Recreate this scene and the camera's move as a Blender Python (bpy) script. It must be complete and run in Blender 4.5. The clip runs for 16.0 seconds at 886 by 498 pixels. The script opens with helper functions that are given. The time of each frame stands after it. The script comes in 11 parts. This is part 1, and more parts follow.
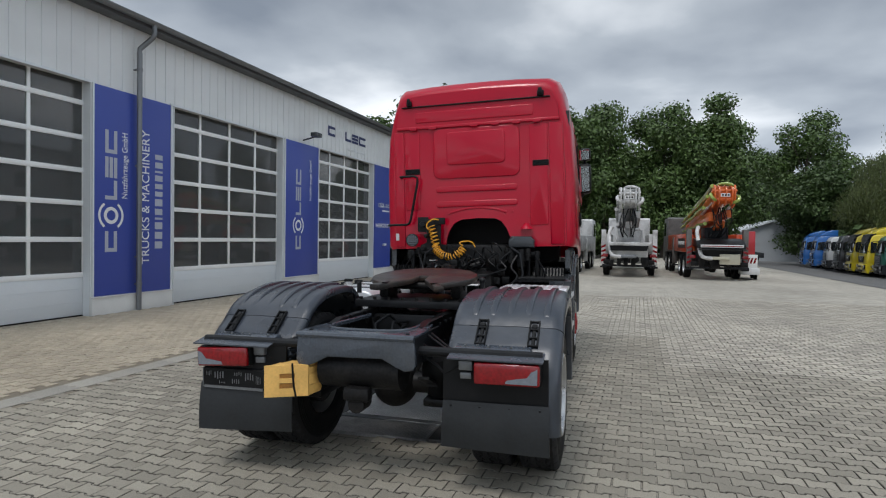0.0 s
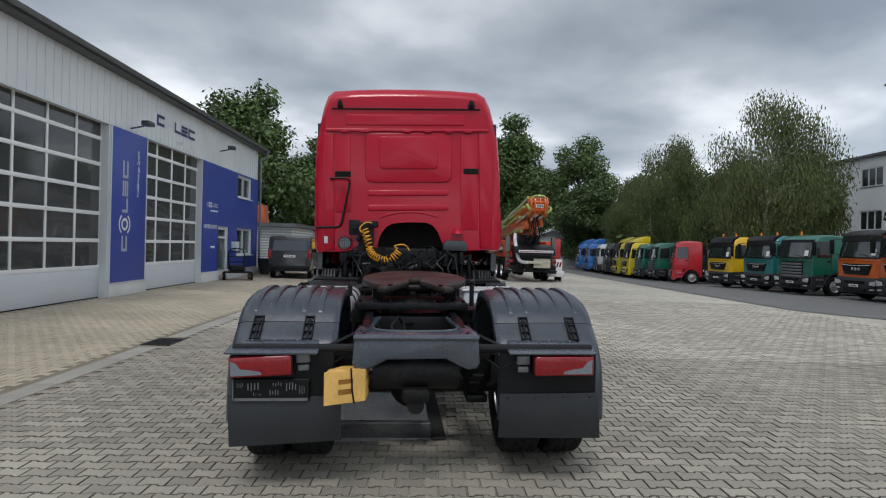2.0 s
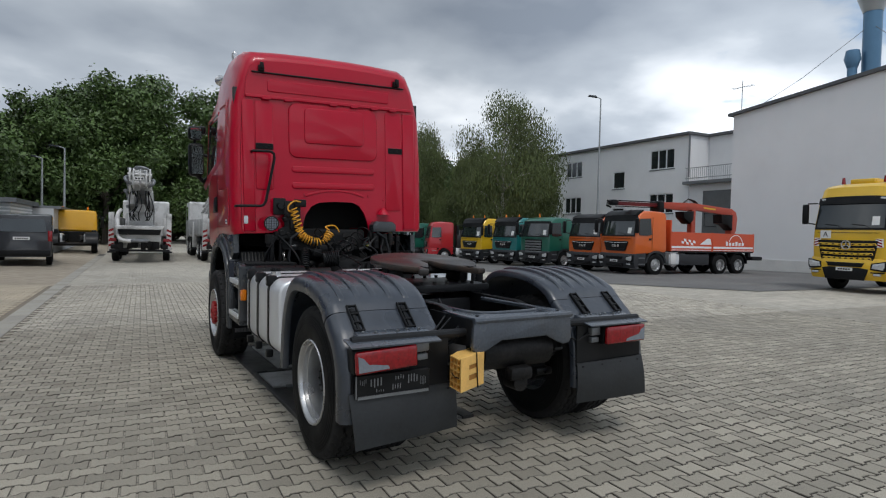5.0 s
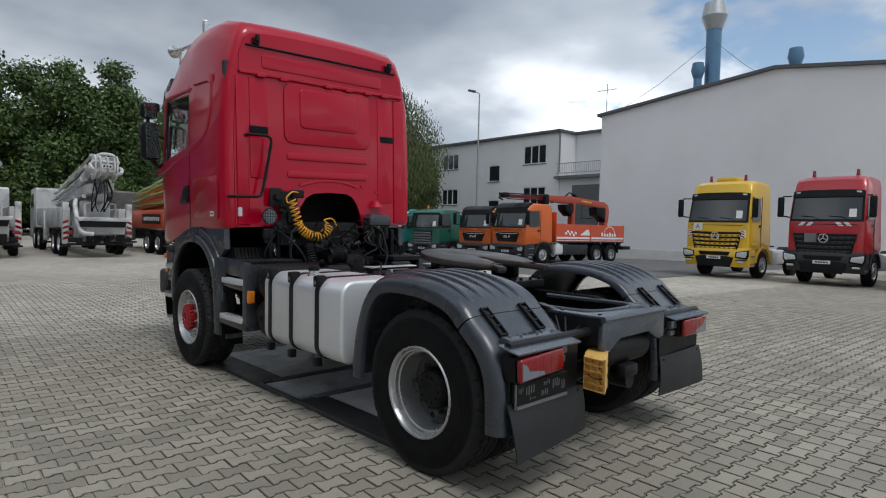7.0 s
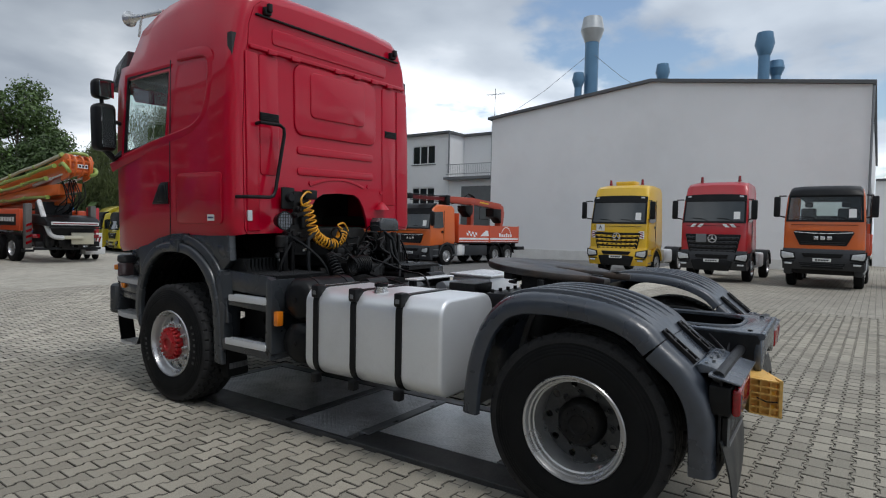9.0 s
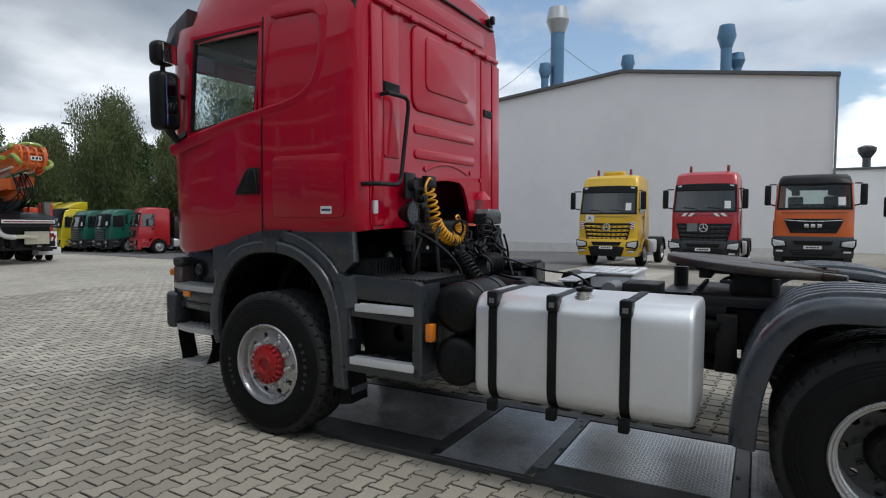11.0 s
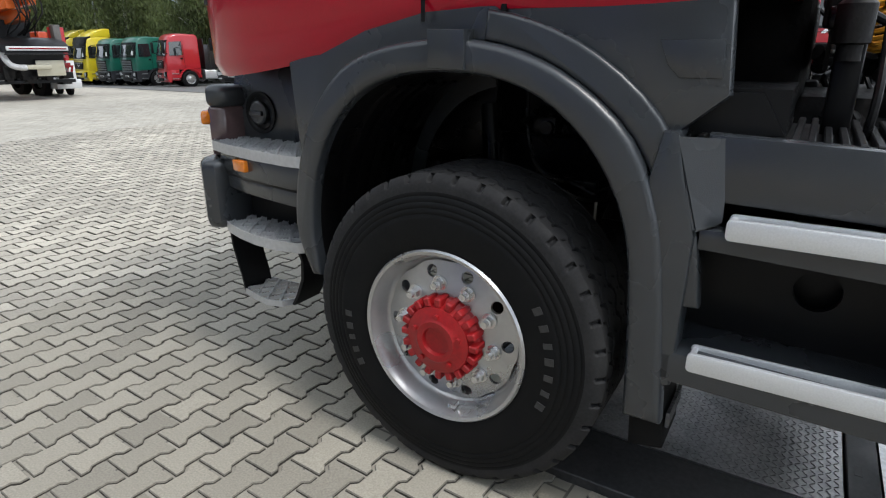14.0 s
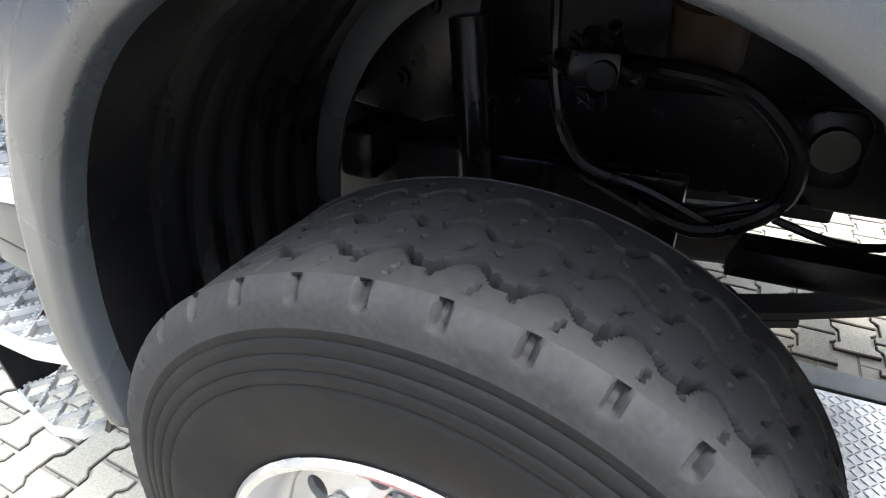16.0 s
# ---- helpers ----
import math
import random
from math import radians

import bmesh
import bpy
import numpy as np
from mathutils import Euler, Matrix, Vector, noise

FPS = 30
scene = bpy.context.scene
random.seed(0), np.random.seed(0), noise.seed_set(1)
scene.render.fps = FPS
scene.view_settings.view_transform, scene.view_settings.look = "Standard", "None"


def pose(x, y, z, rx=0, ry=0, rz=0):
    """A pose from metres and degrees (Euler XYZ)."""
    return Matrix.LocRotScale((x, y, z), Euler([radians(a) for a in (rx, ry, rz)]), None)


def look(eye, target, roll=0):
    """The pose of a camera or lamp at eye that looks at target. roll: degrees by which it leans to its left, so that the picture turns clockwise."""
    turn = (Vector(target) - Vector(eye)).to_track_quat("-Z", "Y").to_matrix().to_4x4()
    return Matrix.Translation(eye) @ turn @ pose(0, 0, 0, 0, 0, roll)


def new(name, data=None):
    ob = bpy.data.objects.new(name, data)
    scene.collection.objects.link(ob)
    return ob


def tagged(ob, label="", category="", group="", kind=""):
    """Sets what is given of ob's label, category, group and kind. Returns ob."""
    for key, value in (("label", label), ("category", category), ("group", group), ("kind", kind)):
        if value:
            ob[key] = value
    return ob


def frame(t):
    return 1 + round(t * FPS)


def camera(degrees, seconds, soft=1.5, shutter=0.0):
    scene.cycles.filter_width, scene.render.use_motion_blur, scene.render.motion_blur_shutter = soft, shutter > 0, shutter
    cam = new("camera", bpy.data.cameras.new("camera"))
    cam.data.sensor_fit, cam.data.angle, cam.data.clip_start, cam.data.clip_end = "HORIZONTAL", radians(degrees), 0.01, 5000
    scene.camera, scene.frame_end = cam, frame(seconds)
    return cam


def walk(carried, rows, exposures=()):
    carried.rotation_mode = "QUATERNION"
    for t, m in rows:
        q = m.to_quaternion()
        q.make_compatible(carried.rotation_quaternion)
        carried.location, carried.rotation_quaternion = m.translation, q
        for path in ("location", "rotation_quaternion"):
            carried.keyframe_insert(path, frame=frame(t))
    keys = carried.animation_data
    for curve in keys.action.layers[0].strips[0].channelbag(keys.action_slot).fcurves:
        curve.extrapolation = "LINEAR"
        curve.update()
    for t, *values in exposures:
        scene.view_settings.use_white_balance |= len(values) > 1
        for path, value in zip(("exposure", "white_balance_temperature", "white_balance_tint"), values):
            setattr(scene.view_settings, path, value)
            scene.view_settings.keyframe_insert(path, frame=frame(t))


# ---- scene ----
cam = camera(74.2, 16.0, soft=1.15)
METRES, EYE, TILT, LEAN, TURN = 14.151, 1.73, -0.60, -0.22, 18.5
EXPOSURES = [(0.0, -0.08), (2.0, -0.12), (3.5, -0.2), (8.0, -0.2), (10.5, -0.19), (11.0, -0.12), (11.5, -0.07), (12.0, -0.07), (12.5, -0.1), (13.0, 0.07), (13.5, 0.35), (14.0, 0.7), (14.5, 1.05), (15.0, 1.4), (15.5, 2.05), (16.0, 3.0)]
ROWS = [
    (0.0, 0.0, 0.0, 0.0, 0.0, -0.47, -0.57),
    (0.5, -0.0334, -0.0033, -0.0011, -4.65, -0.31, -0.59),
    (1.0, -0.0652, -0.0001, -0.0031, -9.64, -0.15, -0.74),
    (1.5, -0.097, 0.0043, -0.003, -14.77, 0.07, -0.93),
    (2.0, -0.1274, 0.0095, -0.0025, -19.81, 0.22, -1.08),
    (2.5, -0.1553, 0.0227, -0.0029, -24.54, 0.27, -1.17),
    (3.0, -0.1834, 0.0337, -0.0036, -28.95, 0.13, -1.13),
    (3.5, -0.2092, 0.0469, -0.0042, -33.16, -0.13, -1.05),
    (4.0, -0.2333, 0.0647, -0.0038, -37.36, -0.49, -0.96),
    (4.5, -0.26, 0.0831, -0.0037, -41.57, -0.91, -0.89),
    (5.0, -0.2803, 0.1068, -0.0045, -45.7, -1.31, -0.84),
    (7.5, -0.3473, 0.2459, -0.0031, -62.32, -2.03, -0.89),
    (8.0, -0.3481, 0.2778, -0.0022, -65.49, -1.98, -0.9),
    (10.5, -0.3424, 0.4374, 0.0003, -77.34, -2.08, -0.32),
    (11.0, -0.3265, 0.4682, -0.0019, -77.0, -2.51, 0.0),
    (11.5, -0.3048, 0.4953, -0.0046, -75.76, -3.44, 0.27),
    (12.0, -0.2784, 0.5184, -0.0078, -73.95, -5.2, 0.42),
    (12.5, -0.2504, 0.5404, -0.0104, -72.2, -7.86, 0.46),
    (13.0, -0.2189, 0.5578, -0.0129, -71.21, -11.33, 0.48),
    (13.5, -0.1895, 0.5772, -0.0139, -71.62, -15.05, 0.53),
    (14.0, -0.1613, 0.5953, -0.014, -73.55, -18.55, 0.56),
    (14.5, -0.1316, 0.6077, -0.0148, -76.57, -21.54, 0.58),
    (15.0, -0.1078, 0.6181, -0.0158, -79.65, -24.4, 0.54),
    (15.5, -0.0888, 0.6246, -0.0164, -82.0, -26.8, 0.45),
    (16.0, -0.0739, 0.6227, -0.0168, -81.22, -29.03, 0.72),
]
walk(cam, [(t, pose(0, 0, EYE, TILT, LEAN, TURN) @ pose(METRES * x, METRES * y, METRES * z, 90 + pitch, roll, yaw)) for t, x, y, z, yaw, pitch, roll in ROWS], exposures=EXPOSURES)

# ---- world, sun, sky ----
def build_world():
    w = bpy.data.worlds.new("overcast_sky")
    scene.world = w
    w.use_nodes = True
    nt = w.node_tree
    nt.nodes.clear()
    N, L = nt.nodes.new, nt.links.new
    out = N("ShaderNodeOutputWorld")
    bg = N("ShaderNodeBackground")
    sky = N("ShaderNodeTexSky")
    sky.sky_type, sky.sun_disc = "NISHITA", False
    sky.sun_elevation, sky.sun_rotation = radians(60), radians(188)
    sky.air_density, sky.dust_density, sky.ozone_density = 1.2, 1.5, 1.5
    skyd = N("ShaderNodeVectorMath")
    skyd.operation = "SCALE"
    skyd.inputs["Scale"].default_value = SKY_BLUE
    L(sky.outputs[0], skyd.inputs[0])
    tc = N("ShaderNodeTexCoord")
    # clouds on a flat layer: direction divided by its height
    sep = N("ShaderNodeSeparateXYZ")
    L(tc.outputs["Generated"], sep.inputs[0])
    hz = N("ShaderNodeMath")
    hz.operation = "MAXIMUM"
    hz.inputs[1].default_value = 0.0
    L(sep.outputs[2], hz.inputs[0])
    den = N("ShaderNodeMath")
    den.operation = "ADD"
    den.inputs[1].default_value = 0.22
    L(hz.outputs[0], den.inputs[0])
    fx, fy = N("ShaderNodeMath"), N("ShaderNodeMath")
    for f, o in ((fx, 0), (fy, 1)):
        f.operation = "DIVIDE"
        L(sep.outputs[o], f.inputs[0])
        L(den.outputs[0], f.inputs[1])
    flat = N("ShaderNodeCombineXYZ")
    L(fx.outputs[0], flat.inputs[0])
    L(fy.outputs[0], flat.inputs[1])
    n1 = N("ShaderNodeTexNoise")
    n1.inputs["Scale"].default_value, n1.inputs["Detail"].default_value = 1.15, 9.0
    n1.inputs["Roughness"].default_value, n1.inputs["Distortion"].default_value = 0.45, 0.1
    n2 = N("ShaderNodeTexNoise")
    n2.inputs["Scale"].default_value, n2.inputs["Detail"].default_value = 2.6, 6.0
    n2.inputs["Roughness"].default_value = 0.5
    L(flat.outputs[0], n1.inputs["Vector"])
    off = N("ShaderNodeVectorMath")
    off.operation = "ADD"
    off.inputs[1].default_value = (3.1, 7.7, 1.3)
    L(flat.outputs[0], off.inputs[0])
    L(off.outputs[0], n2.inputs["Vector"])
    shade = N("ShaderNodeValToRGB")
    e = shade.color_ramp.elements
    e[0].position, e[0].color = 0.34, (*CLOUD_DARK, 1)
    e[1].position, e[1].color = 0.66, (*CLOUD_LIGHT, 1)
    m = e.new(0.5)
    m.color = (*CLOUD_MID, 1)
    L(n1.outputs[0], shade.inputs[0])
    # gaps in the cloud open towards the east
    east = N("ShaderNodeVectorMath")
    east.operation = "DOT_PRODUCT"
    east.inputs[1].default_value = (0.90, 0.18, 0.40)
    L(tc.outputs["Generated"], east.inputs[0])
    er = N("ShaderNodeMapRange")
    er.inputs["From Min"].default_value, er.inputs["From Max"].default_value = 0.78, 1.0
    er.inputs["To Min"].default_value, er.inputs["To Max"].default_value = -0.22, 0.11
    L(east.outputs["Value"], er.inputs["Value"])
    ga = N("ShaderNodeMath")
    ga.operation = "ADD"
    L(n2.outputs[0], ga.inputs[0])
    L(er.outputs[0], ga.inputs[1])
    gap = N("ShaderNodeMapRange")
    gap.interpolation_type = "SMOOTHSTEP"
    gap.inputs["From Min"].default_value, gap.inputs["From Max"].default_value = 0.53, 0.68
    L(ga.outputs[0], gap.inputs["Value"])
    mix = N("ShaderNodeMix")
    mix.data_type = "RGBA"
    L(gap.outputs[0], mix.inputs["Factor"])
    # clouds turn brighter towards the gaps
    glow = N("ShaderNodeMapRange")
    glow.inputs["From Min"].default_value, glow.inputs["From Max"].default_value = 0.66, 1.0
    glow.inputs["To Min"].default_value, glow.inputs["To Max"].default_value = 1.0, 1.55
    L(east.outputs["Value"], glow.inputs["Value"])
    cl = N("ShaderNodeVectorMath")
    cl.operation = "SCALE"
    L(shade.outputs[0], cl.inputs[0])
    # and round the veiled sun
    sd = N("ShaderNodeVectorMath")
    sd.operation = "DOT_PRODUCT"
    sd.inputs[1].default_value = (-0.12, -0.52, 0.845)
    L(tc.outputs["Generated"], sd.inputs[0])
    veil = N("ShaderNodeMapRange")
    veil.inputs["From Min"].default_value, veil.inputs["From Max"].default_value = 0.45, 1.0
    veil.inputs["To Min"].default_value, veil.inputs["To Max"].default_value = 0.0, 0.8
    L(sd.outputs["Value"], veil.inputs["Value"])
    both = N("ShaderNodeMath")
    both.operation = "ADD"
    L(glow.outputs[0], both.inputs[0])
    L(veil.outputs[0], both.inputs[1])
    # paler towards the horizon
    hor = N("ShaderNodeMapRange")
    hor.inputs["From Min"].default_value, hor.inputs["From Max"].default_value = 0.0, 0.38
    hor.inputs["To Min"].default_value, hor.inputs["To Max"].default_value = 0.38, 0.0
    L(hz.outputs[0], hor.inputs["Value"])
    tot = N("ShaderNodeMath")
    tot.operation = "ADD"
    L(both.outputs[0], tot.inputs[0])
    L(hor.outputs[0], tot.inputs[1])
    L(tot.outputs[0], cl.inputs["Scale"])
    L(cl.outputs[0], mix.inputs["A"])
    L(skyd.outputs[0], mix.inputs["B"])
    L(mix.outputs["Result"], bg.inputs[0])
    bg.inputs[1].default_value = 1.0
    L(bg.outputs[0], out.inputs[0])


SKY_BLUE = 0.165
CLOUD_DARK, CLOUD_MID, CLOUD_LIGHT = (0.25, 0.295, 0.365), (0.46, 0.515, 0.585), (0.97, 1.02, 1.08)
build_world()
sun = new("sun", bpy.data.lights.new("sun", "SUN"))
sun.data.energy, sun.data.angle, sun.data.color = 1.25, radians(16), (1.0, 0.97, 0.94)
sun.matrix_world = look((0, 0, 0), (0.09, 0.49, -0.866))


# ---- materials ----
def mat(name, col, rough=0.5, metal=0.0, var=0.15, scale=3.0, bump=0.0, bscale=60.0, coat=0.0, dirt=None, dirt_amt=0.35, island=0.0, obvar=0.0, detail=5.0):
    """A painted or bare surface: colour with variation at two scales, uneven gloss and fine relief."""
    m = bpy.data.materials.new(name)
    m.use_nodes = True
    nt = m.node_tree
    N, L = nt.nodes.new, nt.links.new
    p = nt.nodes["Principled BSDF"]
    p.inputs["Roughness"].default_value, p.inputs["Metallic"].default_value = rough, metal
    if coat:
        p.inputs["Coat Weight"].default_value, p.inputs["Coat Roughness"].default_value = coat, 0.04
    tc = N("ShaderNodeTexCoord")
    n1, n2 = N("ShaderNodeTexNoise"), N("ShaderNodeTexNoise")
    n1.inputs["Scale"].default_value, n1.inputs["Detail"].default_value = scale, detail
    n2.inputs["Scale"].default_value, n2.inputs["Detail"].default_value = bscale, 3.0
    L(tc.outputs["Object"], n1.inputs["Vector"])
    L(tc.outputs["Object"], n2.inputs["Vector"])
    add = N("ShaderNodeMath")
    add.operation = "ADD"
    L(n1.outputs[0], add.inputs[0])
    L(n2.outputs[0], add.inputs[1])
    mr = N("ShaderNodeMapRange")
    mr.inputs["From Min"].default_value, mr.inputs["From Max"].default_value = 0.65, 1.35
    mr.inputs["To Min"].default_value, mr.inputs["To Max"].default_value = 1 - var, 1 + var
    L(add.outputs[0], mr.inputs["Value"])
    val = mr.outputs[0]
    if island or obvar:
        src = N("ShaderNodeNewGeometry").outputs["Random Per Island"] if island else N("ShaderNodeObjectInfo").outputs["Random"]
        r2 = N("ShaderNodeMapRange")
        k = island or obvar
        r2.inputs["To Min"].default_value, r2.inputs["To Max"].default_value = 1 - k, 1 + k
        L(src, r2.inputs["Value"])
        mu = N("ShaderNodeMath")
        mu.operation = "MULTIPLY"
        L(val, mu.inputs[0])
        L(r2.outputs[0], mu.inputs[1])
        val = mu.outputs[0]
    sc = N("ShaderNodeVectorMath")
    sc.operation = "SCALE"
    sc.inputs[0].default_value = col
    L(val, sc.inputs["Scale"])
    colour = sc.outputs[0]
    if dirt:
        n3 = N("ShaderNodeTexNoise")
        n3.inputs["Scale"].default_value, n3.inputs["Detail"].default_value = scale * 0.7, 8.0
        n3.inputs["Roughness"].default_value = 0.65
        L(tc.outputs["Object"], n3.inputs["Vector"])
        dr = N("ShaderNodeMapRange")
        dr.inputs["From Min"].default_value, dr.inputs["From Max"].default_value = 0.48, 0.72
        dr.inputs["To Max"].default_value = dirt_amt
        L(n3.outputs[0], dr.inputs["Value"])
        mx = N("ShaderNodeMix")
        mx.data_type = "RGBA"
        mx.inputs["B"].default_value = (*dirt, 1)
        L(dr.outputs[0], mx.inputs["Factor"])
        L(colour, mx.inputs["A"])
        colour = mx.outputs["Result"]
    L(colour, p.inputs["Base Color"])
    rr = N("ShaderNodeMapRange")
    rr.inputs["From Min"].default_value, rr.inputs["From Max"].default_value = 0.3, 0.7
    rr.inputs["To Min"].default_value, rr.inputs["To Max"].default_value = max(0.02, rough * 0.8), min(1, rough * 1.2)
    L(n1.outputs[0], rr.inputs["Value"])
    L(rr.outputs[0], p.inputs["Roughness"])
    if bump:
        b = N("ShaderNodeBump")
        b.inputs["Strength"].default_value, b.inputs["Distance"].default_value = 1.0, bump
        L(n2.outputs[0], b.inputs["Height"])
        L(b.outputs[0], p.inputs["Normal"])
    return m


def glass(name, tint=(0.85, 0.9, 0.9), rough=0.01):
    m = bpy.data.materials.new(name)
    m.use_nodes = True
    p = m.node_tree.nodes["Principled BSDF"]
    p.inputs["Base Color"].default_value = (*tint, 1)
    p.inputs["Roughness"].default_value, p.inputs["Transmission Weight"].default_value = rough, 1.0
    p.inputs["IOR"].default_value = 1.45
    return m


RUBBER = mat("tyre_sidewall_rubber", (0.0040, 0.0044, 0.0050), 0.7, var=0.25, scale=4, bump=0.0004, bscale=90, dirt=(0.012, 0.011, 0.010), dirt_amt=0.4)
TREAD = mat("dusty_tread_rubber", (0.021, 0.021, 0.022), 0.75, var=0.3, scale=9, bump=0.0005, bscale=110, dirt=(0.038, 0.038, 0.037), dirt_amt=0.5, detail=8.0)
GREY_PLASTIC = mat("dark_grey_plastic", (0.028, 0.0325, 0.038), 0.27, var=0.14, scale=2.5, bump=0.0003, bscale=400, dirt=(0.045, 0.047, 0.048), dirt_amt=0.35)
BLACK_PLASTIC = mat("black_plastic", (0.007, 0.0075, 0.0085), 0.40, var=0.2, scale=4, bump=0.0003, bscale=300, dirt=(0.03, 0.03, 0.029), dirt_amt=0.3)
UNDER_BLACK = mat("underside_black_paint", (0.0042, 0.0043, 0.0048), 0.3, var=0.3, scale=6, bump=0.0006, bscale=70, dirt=(0.012, 0.011, 0.010), dirt_amt=0.4)
WING_PLASTIC = mat("weathered_wing_plastic", (0.0281, 0.035, 0.0475), 0.30, var=0.25, scale=3, bump=0.003, bscale=14, dirt=(0.040, 0.043, 0.047), dirt_amt=0.45)
FLAP_RUBBER = mat("worn_flap_rubber", (0.010, 0.012, 0.014), 0.45, var=0.3, scale=5, bump=0.0008, bscale=40, dirt=(0.026, 0.028, 0.029), dirt_amt=0.4)
BEAM_PAINT = mat("worn_beam_paint", (0.051, 0.0624, 0.0805), 0.24, var=0.3, scale=4, bump=0.0006, bscale=60, dirt=(0.085, 0.085, 0.085), dirt_amt=0.45)
FRAME_STEEL = mat("chassis_grey_paint", (0.013, 0.014, 0.016), 0.4, var=0.3, scale=5, bump=0.0008, bscale=80, dirt=(0.035, 0.034, 0.032), dirt_amt=0.4)
GREASY = mat("greasy_dark_metal", (0.012, 0.012, 0.0125), 0.45, 0.2, var=0.5, scale=9, bump=0.002, bscale=50, dirt=(0.04, 0.035, 0.03), dirt_amt=0.4)
RUSTY = mat("rusty_plate", (0.040, 0.036, 0.034), 0.42, 0.3, var=0.5, scale=5, bump=0.0012, bscale=60, dirt=(0.105, 0.062, 0.038), dirt_amt=0.6)
RED_PAINT = mat("red_cab_paint", (0.42, 0.0008, 0.020), 0.34, var=0.05, scale=1.2, coat=0.55)
ALU = mat("brushed_aluminium", (0.74, 0.76, 0.78), 0.38, 0.5, var=0.08, scale=1.5, bump=0.0002, bscale=200, dirt=(0.4, 0.4, 0.4), dirt_amt=0.3)
RIM = mat("silver_rim_paint", (0.50, 0.505, 0.51), 0.30, 0.75, var=0.05, scale=5, dirt=(0.3, 0.29, 0.28), dirt_amt=0.15)
HUB_RED = mat("red_hub_paint", (0.34, 0.008, 0.011), 0.42, var=0.25, scale=18, bump=0.0005, bscale=90, dirt=(0.16, 0.012, 0.012), dirt_amt=0.5)
STEEL = mat("bright_steel", (0.68, 0.68, 0.68), 0.28, 0.9, var=0.12, scale=10)
LENS_RED = mat("red_lens", (0.22, 0.002, 0.006), 0.12, var=0.35, scale=24, coat=0.5)
LENS_CLEAR = mat("clear_lens", (0.17, 0.19, 0.225), 0.12, var=0.12, scale=30, coat=0.8)
LENS_SMOKED = mat("pinkish_lamp_lens", (0.13, 0.085, 0.085), 0.15, var=0.1, scale=20, coat=0.7)
LENS_AMBER = mat("amber_lens", (0.72, 0.2, 0.012), 0.2, var=0.15, scale=30, coat=0.7)
CHOCK = mat("yellow_plastic", (0.82, 0.49, 0.14), 0.45, var=0.12, scale=6, dirt=(0.3, 0.16, 0.04), dirt_amt=0.3)
COIL_YELLOW = mat("yellow_hose", (0.70, 0.33, 0.02), 0.4, var=0.15, scale=15)
WHITE_STICK = mat("white_sticker", (0.72, 0.74, 0.74), 0.45, var=0.05)
MIRROR_GLASS = mat("mirror_glass", (0.8, 0.82, 0.84), 0.03, 1.0, var=0.01)
GLASS = glass("window_glass", (0.82, 0.9, 0.88))
DOOR_GLASS = glass("milky_door_pane", (0.15, 0.155, 0.155), 0.03)
DOOR_GLASS.node_tree.nodes["Principled BSDF"].inputs["Transmission Weight"].default_value = 0.6
DARK_INT = mat("dark_interior", (0.03, 0.03, 0.032), 0.7, var=0.2)
CHECKER_DARK = mat("worn_checker_steel", (0.48, 0.48, 0.48), 0.36, 0.8, var=0.35, scale=4, dirt=(0.05, 0.05, 0.05), dirt_amt=0.6)
CHECKER_LIGHT = mat("light_checker_steel", (0.86, 0.87, 0.88), 0.36, 0.75, var=0.2, scale=3, dirt=(0.5, 0.5, 0.5), dirt_amt=0.4)
CHECKER_MID = mat("scuffed_checker_steel", (0.58, 0.585, 0.60), 0.36, 0.75, var=0.3, scale=4, dirt=(0.2, 0.2, 0.2), dirt_amt=0.5)
PIT_FRAME = mat("pit_frame_steel", (0.055, 0.056, 0.058), 0.5, 0.4, var=0.35, scale=5, dirt=(0.12, 0.115, 0.11), dirt_amt=0.4)
SIDING = mat("grey_metal_siding", (0.74, 0.76, 0.765), 0.45, 0.0, var=0.05, scale=0.6, dirt=(0.54, 0.55, 0.55), dirt_amt=0.3)
DOOR_GREY = mat("grey_door_panel", (0.68, 0.715, 0.74), 0.45, 0.1, var=0.04, scale=0.8)
DOOR_BAR = mat("pale_door_profile", (0.86, 0.87, 0.86), 0.4, 0.1, var=0.04)
BLUE_PANEL = mat("blue_panel", (0.040, 0.070, 0.34), 0.38, var=0.04, scale=0.7)
PLINTH = mat("pale_concrete", (0.66, 0.66, 0.64), 0.8, var=0.12, scale=2, bump=0.002, bscale=80)
ZINC = mat("zinc_gutter", (0.19, 0.2, 0.21), 0.45, 0.5, var=0.15, scale=3)
ROOF_DARK = mat("dark_roof_sheet", (0.10, 0.105, 0.11), 0.6, 0.2, var=0.15)
SIGN_WHITE = mat("white_lettering", (0.78, 0.8, 0.82), 0.5, var=0.02)
SIGN_GREY = mat("grey_lettering", (0.42, 0.45, 0.53), 0.5, var=0.02)
SIGN_BLUE = mat("blue_lettering", (0.02, 0.03, 0.12), 0.5, var=0.02)
RENDER_WHITE = mat("white_render", (0.79, 0.795, 0.80), 0.85, var=0.05, scale=0.35, bump=0.002, bscale=60, dirt=(0.64, 0.64, 0.64), dirt_amt=0.35)
WIN_FRAME = mat("white_window_frame", (0.72, 0.73, 0.73), 0.4, var=0.04)
POLE = mat("galvanised_pole", (0.34, 0.36, 0.37), 0.5, 0.5, var=0.15, scale=2)
STACK_BLUE = mat("blue_flue_paint", (0.10, 0.21, 0.33), 0.4, 0.3, var=0.15, scale=1.0)
